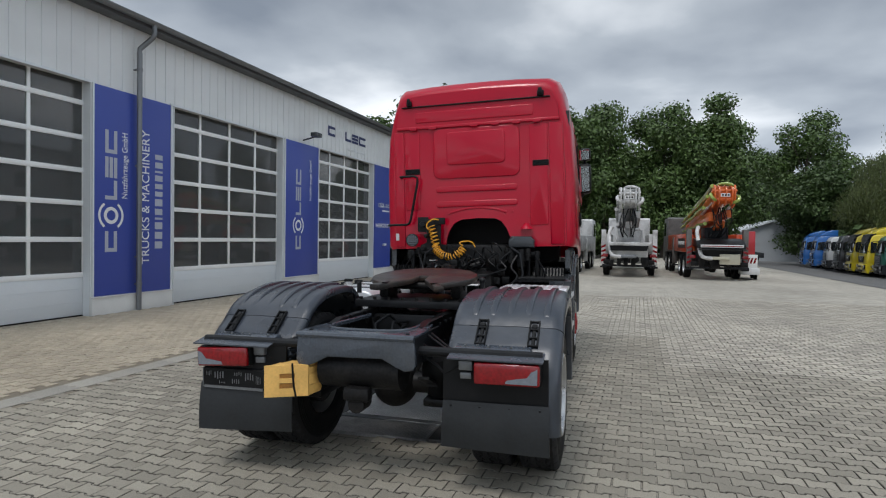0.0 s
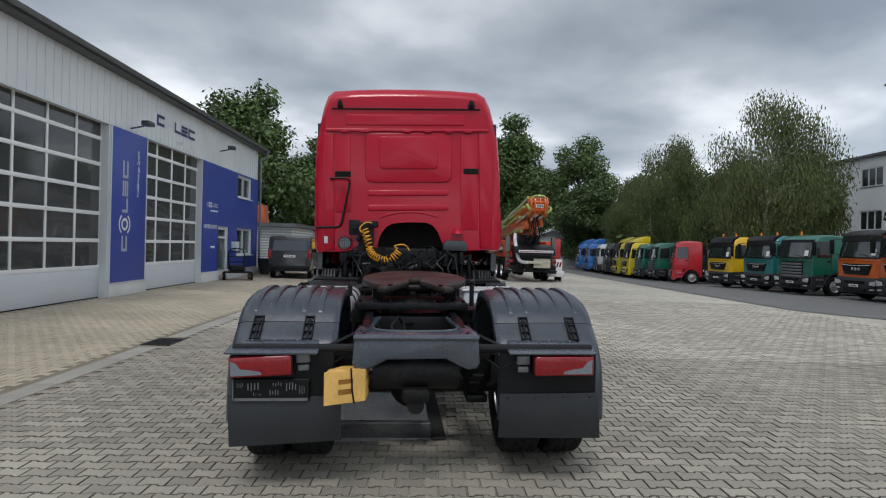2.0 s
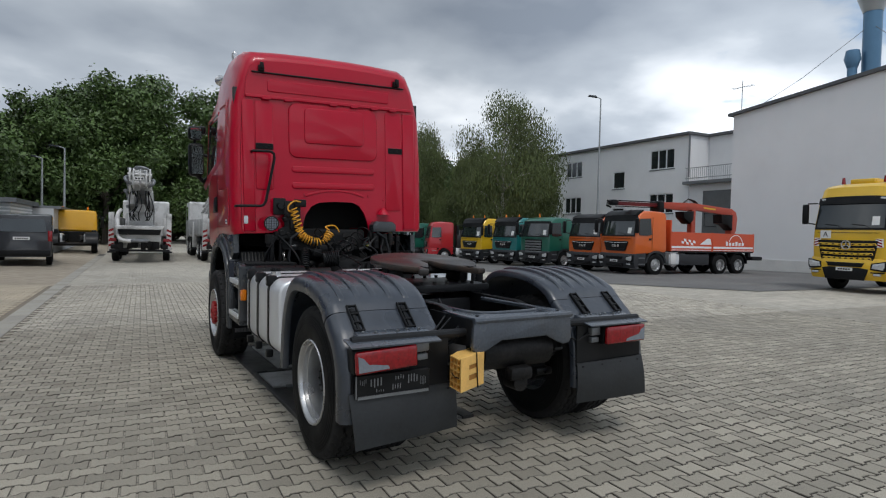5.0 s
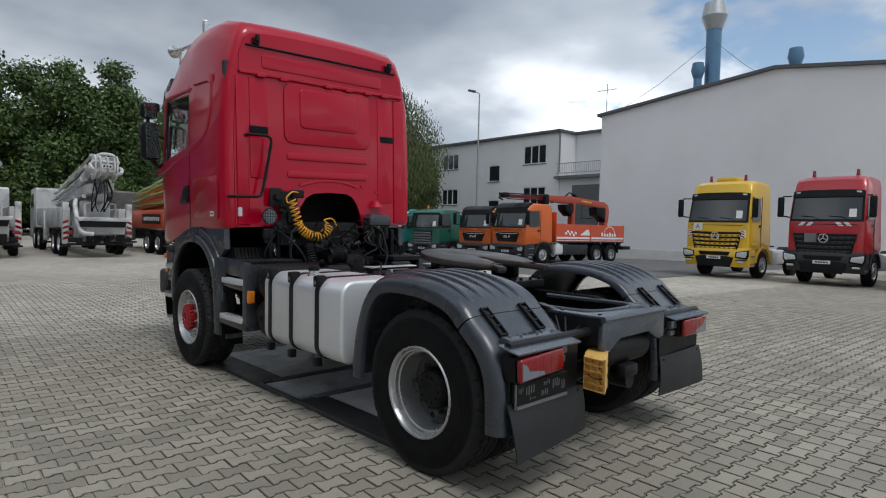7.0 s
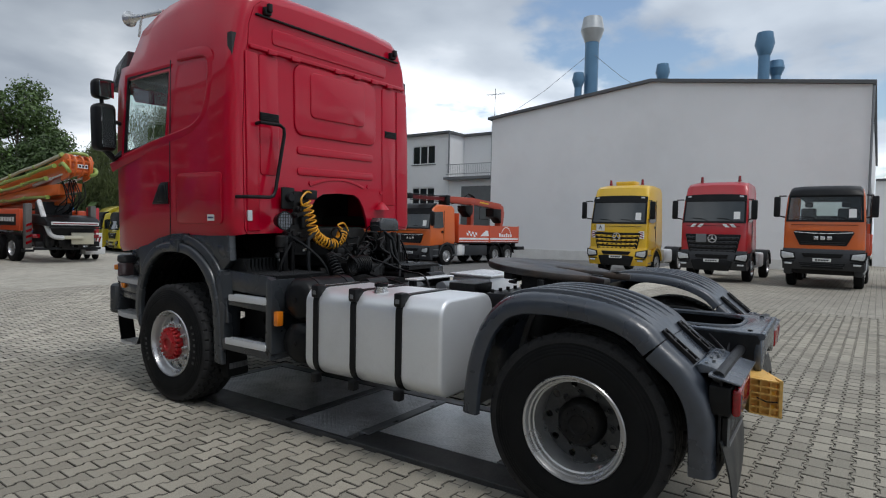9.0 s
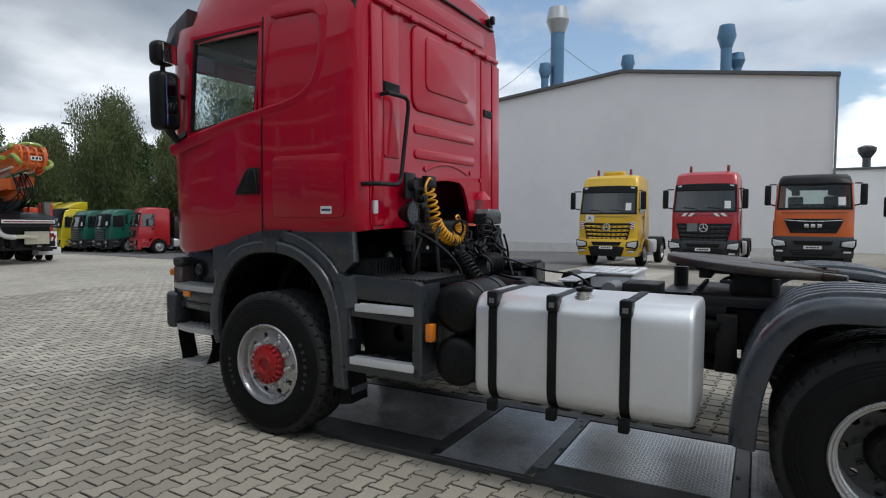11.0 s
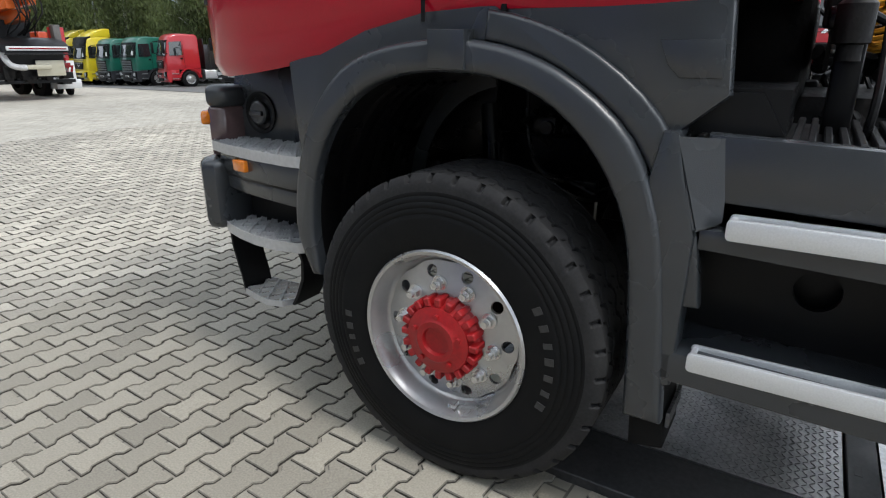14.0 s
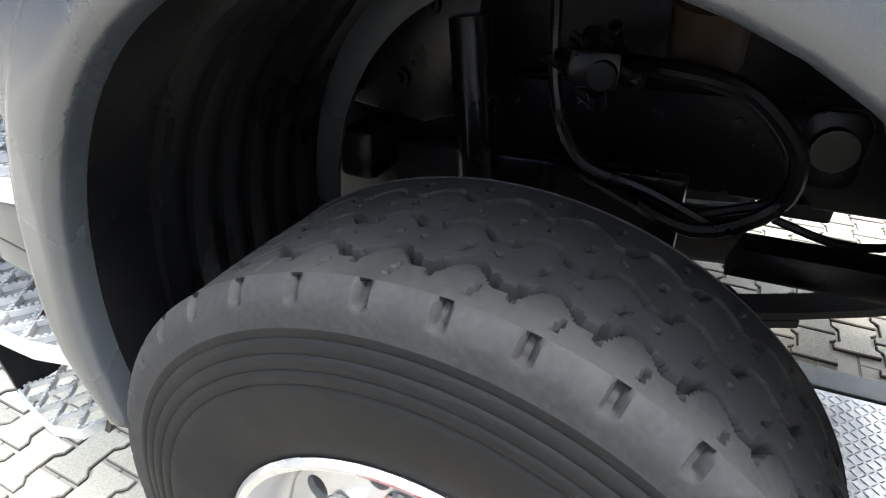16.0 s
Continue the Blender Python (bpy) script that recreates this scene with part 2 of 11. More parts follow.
STACK_GREY = mat("galvanised_flue", (0.45, 0.47, 0.48), 0.4, 0.6, var=0.12)

RED_PAINT.node_tree.nodes["Principled BSDF"].inputs["Specular IOR Level"].default_value = 0.15
for m_ in (GREY_PLASTIC, BEAM_PAINT, WING_PLASTIC):
    m_.node_tree.nodes["Principled BSDF"].inputs["Specular IOR Level"].default_value = 0.75
for m_ in (RUBBER, UNDER_BLACK, TREAD, BLACK_PLASTIC, FRAME_STEEL, GREASY):
    m_.node_tree.nodes["Principled BSDF"].inputs["Specular IOR Level"].default_value = 0.2


# ---- mesh helpers ----
def part(name, bm, material, parent=None, label="", smooth=30):
    me = bpy.data.meshes.new(name)
    bm.normal_update()
    bm.to_mesh(me)
    bm.free()
    me.materials.append(material)
    if smooth:
        me.polygons.foreach_set("use_smooth", [True] * len(me.polygons))
        me.set_sharp_from_angle(angle=radians(smooth))
    ob = new(name, me)
    if parent:
        ob.parent = parent
    if label:
        ob["label"] = label
    return ob


def part_each(name, bm, material, parent=None, smooth=30):
    """Each loose piece of bm becomes a part of its own."""
    bm.verts.index_update()
    seen, out = set(), []
    for v in list(bm.verts):
        if v.index in seen:
            continue
        stack, isle = [v], []
        seen.add(v.index)
        while stack:
            q = stack.pop()
            isle.append(q)
            for e in q.link_edges:
                o = e.other_vert(q)
                if o.index not in seen:
                    seen.add(o.index)
                    stack.append(o)
        b2 = bmesh.new()
        m = {q.index: b2.verts.new(q.co) for q in isle}
        for f in {f for q in isle for f in q.link_faces}:
            b2.faces.new([m[q.index] for q in f.verts])
        out.append(part(name, b2, material, parent, "", smooth))
    bm.free()
    return out


def curve(pts, n=40):
    """An even, smooth line through the given points."""
    P = [Vector(p) for p in pts]
    res = []
    k = len(P) - 1
    for i in range(n):
        t = k * i / (n - 1)
        j = min(int(t), k - 1)
        f = t - j
        p0, p1, p2, p3 = P[max(j - 1, 0)], P[j], P[j + 1], P[min(j + 2, k)]
        q = 0.5 * ((2 * p1) + (p2 - p0) * f + (2 * p0 - 5 * p1 + 4 * p2 - p3) * f * f + (3 * p1 - p0 - 3 * p2 + p3) * f ** 3)
        res.append(tuple(q))
    return res


def thing(name, label, category, m=None, group="", kind=""):
    ob = new(name)
    ob.empty_display_size = 0.2
    if m is not None:
        ob.matrix_world = m
    return tagged(ob, label, category, group, kind)


def B():
    return bmesh.new()


def box(bm, x0, x1, y0, y1, z0, z1, bev=0.0, seg=2, m=None):
    r = bmesh.ops.create_cube(bm, size=1.0)
    vs = r["verts"]
    bmesh.ops.transform(bm, verts=vs, matrix=Matrix.Translation(((x0 + x1) / 2, (y0 + y1) / 2, (z0 + z1) / 2)) @ Matrix.Diagonal((abs(x1 - x0), abs(y1 - y0), abs(z1 - z0), 1)))
    es = list({e for v in vs for e in v.link_edges})
    if bev:
        g = bmesh.ops.bevel(bm, geom=es, offset=bev, segments=seg, profile=0.5, affect="EDGES")
        vs = list({v for f in g["faces"] for v in f.verts} | {v for v in vs if v.is_valid})
    if m is not None:
        bmesh.ops.transform(bm, verts=[v for v in vs if v.is_valid], matrix=m)
    return bm


def prism(bm, pts, axis, a0, a1, bev=0.0, seg=2):
    """A polygon drawn in the two other axes (x: y,z; y: x,z; z: x,y) and pushed along axis."""
    def at(p, a):
        return {"x": (a, p[0], p[1]), "y": (p[0], a, p[1]), "z": (p[0], p[1], a)}[axis]
    lo = [bm.verts.new(at(p, a0)) for p in pts]
    hi = [bm.verts.new(at(p, a1)) for p in pts]
    n = len(pts)
    fs = [bm.faces.new(lo), bm.faces.new(hi)]
    for i in range(n):
        fs.append(bm.faces.new((lo[i], lo[(i + 1) % n], hi[(i + 1) % n], hi[i])))
    bmesh.ops.recalc_face_normals(bm, faces=fs)
    if bev:
        es = list({e for f in fs[:2] for e in f.edges})
        bmesh.ops.bevel(bm, geom=es, offset=bev, segments=seg, profile=0.5, affect="EDGES")
    return bm


def cyl(bm, p0, p1, r, seg=16, r2=None, caps=True):
    p0, p1 = Vector(p0), Vector(p1)
    d = p1 - p0
    m = Matrix.Translation((p0 + p1) / 2) @ d.to_track_quat("Z", "Y").to_matrix().to_4x4()
    bmesh.ops.create_cone(bm, cap_ends=caps, segments=seg, radius1=r, radius2=r if r2 is None else r2, depth=d.length, matrix=m)
    return bm


def ball(bm, c, r, sx=1, sy=1, sz=1, sub=2):
    bmesh.ops.create_icosphere(bm, subdivisions=sub, radius=r, matrix=Matrix.Translation(c) @ Matrix.Diagonal((sx, sy, sz, 1)))
    return bm


def tube(bm, pts, r, seg=8, closed=False):
    """A round bar along a line of points."""
    P = [Vector(p) for p in pts]
    n = len(P)
    rings, up = [], None
    for i, p in enumerate(P):
        a, b = P[max(i - 1, 0)], P[min(i + 1, n - 1)]
        t = (b - a).normalized()
        if up is None:
            up = Vector((0, 0, 1)) if abs(t.z) < 0.9 else Vector((1, 0, 0))
        s = t.cross(up).normalized()
        up = s.cross(t).normalized()
        rings.append([bm.verts.new(p + r * (math.cos(2 * math.pi * k / seg) * s + math.sin(2 * math.pi * k / seg) * up)) for k in range(seg)])
    for i in range(n - 1):
        for k in range(seg):
            bm.faces.new((rings[i][k], rings[i][(k + 1) % seg], rings[i + 1][(k + 1) % seg], rings[i + 1][k]))
    bm.faces.new(rings[0][::-1])
    bm.faces.new(rings[-1])
    return bm


def lathe(bm, prof, seg=32, m=None):
    """(radius, height) pairs turned round the z axis, then placed by m."""
    m = m or Matrix()
    rings = []
    for r, h in prof:
        if r < 1e-5:
            rings.append([bm.verts.new(m @ Vector((0, 0, h)))])
        else:
            rings.append([bm.verts.new(m @ Vector((r * math.cos(2 * math.pi * k / seg), r * math.sin(2 * math.pi * k / seg), h))) for k in range(seg)])
    fs = []
    for a, b in zip(rings, rings[1:]):
        for k in range(seg):
            q = (k + 1) % seg
            if len(a) == 1 and len(b) > 1:
                fs.append(bm.faces.new((a[0], b[k], b[q])))
            elif len(b) == 1 and len(a) > 1:
                fs.append(bm.faces.new((a[k], b[0], a[q])))
            elif len(a) > 1:
                fs.append(bm.faces.new((a[k], b[k], b[q], a[q])))
    bmesh.ops.recalc_face_normals(bm, faces=fs)
    return bm


def band(bm, outer, inner, axis, a0, a1):
    """A closed strip between two open lines of equal length, pushed along axis."""
    return prism(bm, list(outer) + list(inner)[::-1], axis, a0, a1)


def arc(c, r, a0, a1, n, sq=1.0):
    return [(c[0] + r * math.cos(radians(a0 + (a1 - a0) * i / (n - 1))), c[1] + sq * r * math.sin(radians(a0 + (a1 - a0) * i / (n - 1)))) for i in range(n)]


def rrect(x0, x1, y0, y1, r, n=5):
    return (arc((x1 - r, y1 - r), r, 0, 90, n) + arc((x0 + r, y1 - r), r, 90, 180, n) + arc((x0 + r, y0 + r), r, 180, 270, n) + arc((x1 - r, y0 + r), r, 270, 360, n))


def words(name, text, size, material, m, parent=None, wide=None, depth=0.004):
    """Lettering in the built-in font, as a mesh; wide: the whole line's length."""
    cu = bpy.data.curves.new(name, "FONT")
    cu.body, cu.size, cu.extrude, cu.align_x, cu.align_y = text, size, depth, "CENTER", "CENTER"
    tmp = bpy.data.objects.new(name, cu)
    scene.collection.objects.link(tmp)
    bpy.context.view_layer.update()
    me = bpy.data.meshes.new_from_object(tmp.evaluated_get(bpy.context.evaluated_depsgraph_get()))
    bpy.data.objects.remove(tmp)
    bpy.data.curves.remove(cu)
    if wide:
        xs = [v.co.x for v in me.vertices]
        k = wide / (max(xs) - min(xs))
        for v in me.vertices:
            v.co.x *= k
    me.materials.clear()
    me.materials.append(material)
    ob = new(name, me)
    ob.matrix_basis = m
    if parent:
        ob.parent = parent
    return ob


# ---- ground ----
def ground_z(x, y):
    """Height of the yard: it falls gently to a drain line and, far off, to the north-east."""
    z = float(np.interp(x, [-30, -10.5, -6.2, -2.0, 1.5, 7.0, 17.0, 40.0], [0.05, 0.05, -0.05, -0.01, 0.035, 0.03, 0.0, 0.0]))
    s = min(max((x - 5.0) / 12.0, 0.0), 1.0)
    return z - 0.62 * s * s * (3 - 2 * s) * min(max((y - 14.0) / 28.0, 0.0), 1.45)


def ground_material(name, c1, c2, mortar):
    m = bpy.data.materials.new(name)
    m.use_nodes = True
    nt = m.node_tree
    N, L = nt.nodes.new, nt.links.new
    p = nt.nodes["Principled BSDF"]
    tc = N("ShaderNodeTexCoord")
    mp = N("ShaderNodeMapping")
    mp.inputs["Rotation"].default_value = (0, 0, 0)
    L(tc.outputs["Object"], mp.inputs["Vector"])
    br = N("ShaderNodeTexBrick")
    br.inputs["Scale"].default_value = 1.0
    br.inputs["Brick Width"].default_value, br.inputs["Row Height"].default_value = 0.2, 0.143
    br.inputs["Mortar Size"].default_value, br.inputs["Mortar Smooth"].default_value = 0.006, 0.3
    br.inputs["Color1"].default_value, br.inputs["Color2"].default_value = (*c1, 1), (*c2, 1)
    br.inputs["Mortar"].default_value = (*mortar, 1)
    L(mp.outputs[0], br.inputs["Vector"])
    big, mid = N("ShaderNodeTexNoise"), N("ShaderNodeTexNoise")
    big.inputs["Scale"].default_value, big.inputs["Detail"].default_value, big.inputs["Roughness"].default_value = 0.16, 8.0, 0.6
    mid.inputs["Scale"].default_value, mid.inputs["Detail"].default_value = 3.0, 6.0
    L(tc.outputs["Object"], big.inputs["Vector"])
    L(tc.outputs["Object"], mid.inputs["Vector"])
    r1 = N("ShaderNodeMapRange")
    r1.inputs["From Min"].default_value, r1.inputs["From Max"].default_value = 0.3, 0.7
    r1.inputs["To Min"].default_value, r1.inputs["To Max"].default_value = 0.74, 1.25
    L(big.outputs[0], r1.inputs["Value"])
    r2 = N("ShaderNodeMapRange")
    r2.inputs["From Min"].default_value, r2.inputs["From Max"].default_value = 0.3, 0.7
    r2.inputs["To Min"].default_value, r2.inputs["To Max"].default_value = 0.85, 1.15
    L(mid.outputs[0], r2.inputs["Value"])
    mu = N("ShaderNodeMath")
    mu.operation = "MULTIPLY"
    L(r1.outputs[0], mu.inputs[0])
    L(r2.outputs[0], mu.inputs[1])
    sc = N("ShaderNodeVectorMath")
    sc.operation = "SCALE"
    L(br.outputs["Color"], sc.inputs[0])
    L(mu.outputs[0], sc.inputs["Scale"])
    L(sc.outputs[0], p.inputs["Base Color"])
    p.inputs["Roughness"].default_value = 0.82
    b = N("ShaderNodeBump")
    b.inputs["Strength"].default_value, b.inputs["Distance"].default_value = 0.6, 0.006
    b.invert = True
    L(br.outputs["Fac"], b.inputs["Height"])
    L(b.outputs[0], p.inputs["Normal"])
    return m


PAVE_MID = ((0.274, 0.252, 0.208), (0.334, 0.308, 0.259), (0.12, 0.11, 0.095))
PAVE_LIGHT = ((0.374, 0.347, 0.295), (0.434, 0.405, 0.345), (0.20, 0.185, 0.16))
PAVE_WARM = ((0.31, 0.265, 0.205), (0.37, 0.32, 0.25), (0.19, 0.16, 0.12))
GROUND = [ground_material("worn_paving", *PAVE_MID), ground_material("pale_worn_paving", *PAVE_LIGHT), ground_material("sandy_worn_paving", *PAVE_WARM)]


def paving_zone(x, y):
    """0: grey-brown, 1: paler newer stones, 2: sandy strip before the workshop."""
    if x < -6.2:
        return 2
    return 1 if (y > 8.55 and x > 0.4) or y > 11.05 else 0


def road_edge(y):
    return 9.4 + 0.42 * max(0.0, 17.5 - y) ** 1.35


def build_ground():
    xs = sorted(set([-400, -200, -100, -60, -30, -6.2, 0.4] + list(np.arange(-20, 46, 1.0)) + [60, 100, 200, 400]))
    ys = sorted(set([-400, -200, -100, -50, -25, 8.55, 11.05] + list(np.arange(-12, 74, 1.5)) + [100, 200, 400, 800]))
    verts = [(x, y, ground_z(x, y) - 0.012) for y in ys for x in xs]
    n = len(xs)
    faces = [(j * n + i, j * n + i + 1, (j + 1) * n + i + 1, (j + 1) * n + i) for j in range(len(ys) - 1) for i in range(n - 1)]
    me = bpy.data.meshes.new("ground")
    me.from_pydata(verts, [], faces)
    for m in GROUND:
        me.materials.append(m)
    for p in me.polygons:
        p.material_index = paving_zone(p.center.x, p.center.y)
    return tagged(new("ground", me), "grey-beige interlocking concrete paving of a truck yard", "ground", kind="structure")


ground = build_ground()


def build_road():
    """Asphalt lane in front of the parked row, laid over the paving's edge."""
    rows = list(np.arange(12.2, 40, 0.6)) + list(np.arange(40, 110, 3.0))
    verts, faces, n = [], [], 14
    for y in rows:
        e = road_edge(y)
        for k in range(n):
            x = e + (36 - e) * k / (n - 1)
            verts.append((x, y, ground_z(x, y) + 0.004))
    for j in range(len(rows) - 1):
        for k in range(n - 1):
            faces.append((j * n + k, j * n + k + 1, (j + 1) * n + k + 1, (j + 1) * n + k))
    me = bpy.data.meshes.new("road")
    me.from_pydata(verts, [], faces)
    me.materials.append(mat("worn_asphalt", (0.125, 0.124, 0.122), 0.85, var=0.3, scale=0.5, bump=0.004, bscale=60, dirt=(0.21, 0.205, 0.19), dirt_amt=0.5))
    tagged(new("road", me), "worn grey asphalt lane in front of the parked lorries", "road", kind="structure")


build_road()


# ---- workshop building ----
FX = -10.60  # facade plane
BLUE_X = -10.55
DOORS = [(4.45, 9.05), (11.25, 15.80), (17.95, 22.40)]
WALL_TOP, DOOR_TOP, YARD_Z = 6.30, 4.80, 0.05


def sectional_door(y0, y1, kind_no):
    d = thing("door_%d" % kind_no, "glazed grey sectional workshop door, closed", "sectional door", kind="structure")
    x = -10.79
    bm = B()
    box(bm, x - 0.05, x, y0, y1, 0.06, 0.86, 0.006)
    for k in (0.33, 0.6):
        box(bm, x - 0.01, x + 0.006, y0 + 0.02, y1 - 0.02, k - 0.012, k, 0)
    part("bottom_panel", bm, DOOR_GREY, d)
    bm = B()
    box(bm, x - 0.04, x + 0.01, y0 + 0.02, y1 - 0.02, 0.02, 0.06)
    part("rubber_seal", bm, RUBBER, d)
    rows = [0.88, 1.60, 2.34, 3.01, 3.68, 4.38, 4.87]
    cols = [y0 + (y1 - y0) * i / 4 for i in range(5)]
    bm = B()
    for z in rows:
        box(bm, x - 0.05, x + 0.012, y0, y1, z - 0.05, z + 0.05, 0.008)
    for y in cols:
        box(bm, x - 0.05, x + 0.008, y - 0.035, y + 0.035, 0.86, 4.85, 0.008)
    part("window_frame", bm, DOOR_BAR, d)
    for i in range(4):
        for j in range(6):
            bm = B()
            box(bm, x - 0.03, x - 0.02, cols[i] + 0.03, cols[i + 1] - 0.03, rows[j] + 0.04, rows[j + 1] - 0.04)
            o = part("pane", bm, DOOR_GLASS, d, smooth=0)
            o.visible_shadow = False
    return d


def build_workshop():
    # front wall around the door openings, with jambs as deep as the wall
    segs = [(-8.0, DOORS[0][0]), (DOORS[0][1], DOORS[1][0]), (DOORS[1][1], DOORS[2][0]), (DOORS[2][1], 29.62)]
    w = thing("wall_east", "pale grey ribbed metal front of a workshop hall", "wall", kind="structure")
    bm = B()
    for a, b in segs[:3]:
        box(bm, -11.05, FX, a, b, YARD_Z - 0.2, DOOR_TOP)
    a, b = segs[3]
    # blue office part with its door and two windows cut through
    def cut(y0, y1, holes):
        ys = sorted({y0, y1, *[h[0] for h in holes], *[h[1] for h in holes]})
        for p, q in zip(ys, ys[1:]):
            zs = [YARD_Z - 0.2]
            for h in holes:
                if h[0] <= p and q <= h[1]:
                    zs += [h[2], h[3]]
            zs = sorted(zs) + [DOOR_TOP]
            for k in range(0, len(zs) - 1, 2):
                if zs[k + 1] > zs[k]:
                    box(bm, -11.0, FX, p, q, zs[k], zs[k + 1])
    cut(a, b, OFFICE_HOLES)
    part("wall_body", bm, SIDING, w)
    bm = B()
    box(bm, -11.05, FX, -8.0, 29.62, DOOR_TOP, WALL_TOP)
    part("upper_wall", bm, SIDING, w)
    bm = B()
    y = -7.9
    while y < 29.5:
        box(bm, FX, FX + 0.014, y, y + 0.035, DOOR_TOP + 0.02, WALL_TOP - 0.02)
        y += 0.30
    part_each("rib", bm, SIDING, w)
    bm = B()
    for y0, y1 in DOORS:
        box(bm, FX - 0.02, FX + 0.03, y0 - 0.1, y1 + 0.1, DOOR_TOP - 0.02, DOOR_TOP + 0.03)
        for yy in (y0, y1):
            s = -0.03 if yy == y1 else 0.03
            box(bm, -10.785, FX + 0.02, min(yy, yy + s), max(yy, yy + s), 0.0, DOOR_TOP - 0.025)
    part("door_flashing", bm, DOOR_GREY, w)
    # side, rear and inner surfaces
    for nm, dims in (("wall_north", (-26, -10.62, 29.42, 29.62)), ("wall_south", (-26, -10.62, -8.0, -7.8)), ("wall_west", (-26.2, -26, -8, 29.62))):
        bm = B()
        box(bm, *dims, -0.2, WALL_TOP + 0.02)
        tagged(part(nm, bm, SIDING), "pale grey metal-clad workshop wall", "wall", kind="structure")
    bm = B()
    box(bm, -25.9, -11.05, -7.8, 29.4, -0.05, 0.055)
    tagged(part("floor", bm, PLINTH), "bare concrete workshop floor behind the doors", "floor", kind="structure")
    bm = B()
    prism(bm, [(-10.25, WALL_TOP + 0.0), (-10.25, WALL_TOP + 0.1), (-18.4, WALL_TOP + 1.5), (-26.6, WALL_TOP + 0.1), (-26.6, WALL_TOP)], "y", -8.4, 30.1)
    tagged(part("roof", bm, ROOF_DARK), "low-pitched dark sheet roof of the workshop", "roof", kind="structure")
    # gutter and bargeboard
    g = thing("gutter", "grey zinc eaves gutter along the workshop roof", "gutter", kind="structure")
    bm = B()
    prof = arc((-10.17, 6.37), 0.085, 180, 360, 9)
    band(bm, prof, arc((-10.17, 6.37), 0.075, 180, 360, 9), "y", -8.4, 30.1)
    part("trough", bm, ZINC, g)
    bm = B()
    box(bm, -10.6, -10.26, -8.4, 30.1, 6.24, 6.30)
    part("soffit", bm, ROOF_DARK, g)
    # plinths and blue panels
    for k, (y0, y1) in enumerate(((9.03, 11.17), (15.84, 17.9), (22.42, 29.62))):
        bm = B()
        box(bm, FX, FX + 0.09, y0 - 0.02, y1, YARD_Z - 0.2, 0.40, 0.012)
        box(bm, FX, FX + 0.11, y0 - 0.02, y1, 0.40, 0.425, 0.004)
        tagged(part("trim", bm, PLINTH), "white concrete plinth at the foot of the workshop wall", "plinth", kind="structure")


OFFICE_HOLES = [(24.1, 25.35, YARD_Z, 2.25), (26.5, 28.7, 1.05, 2.25), (26.5, 28.5, 3.7, 4.68)]


def blue_panel(y0, y1, label):
    p = thing("sign_panel", label, "sign panel")
    bm = B()
    box(bm, FX, BLUE_X, y0, y1, 0.43, 4.78, 0.006)
    part("board", bm, BLUE_PANEL, p)
    bm = B()
    for a in (y0 - 0.035, y1):
        box(bm, FX, BLUE_X + 0.015, a, a + 0.035, 0.43, 4.80)
    part_each("edge_strip", bm, DOOR_GREY, p)
    return p


def up_the_wall(y, z):
    """Lettering on the facade that reads from bottom to top, facing the yard."""
    return Matrix(((0, 0, 1, BLUE_X + 0.004), (0, -1, 0, y), (1, 0, 0, z), (0, 0, 0, 1))) @ Matrix.Rotation(0, 4, "Z")


def ring(bm, y, z, r0, r1, x):
    o = [bm.verts.new((x, y + r1 * math.cos(a), z + r1 * math.sin(a))) for a in np.linspace(0, 2 * math.pi, 33)[:-1]]
    i = [bm.verts.new((x, y + r0 * math.cos(a), z + r0 * math.sin(a))) for a in np.linspace(0, 2 * math.pi, 33)[:-1]]
    for k in range(32):
        bm.faces.new((o[k], o[(k + 1) % 32], i[(k + 1) % 32], i[k]))
    return bm


def bracket_glyphs(bm, x, cells, place):
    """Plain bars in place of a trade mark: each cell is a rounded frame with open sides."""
    for k, (a0, a1, b0, b1, sides) in enumerate(cells):
        t = 0.27 * (b1 - b0)
        c0, c1 = b0 + (t if 'b' in sides else 0), b1 - (t if 't' in sides else 0)
        if "b" in sides:
            place(bm, x, a0, a1, b0, b0 + t)
        if "t" in sides:
            place(bm, x, a0, a1, b1 - t, b1)
        if "l" in sides:
            place(bm, x, a0, a0 + t, c0, c1)
        if "m" in sides:
            place(bm, x, a0, a1, (b0 + b1 - t) / 2, (b0 + b1 + t) / 2)


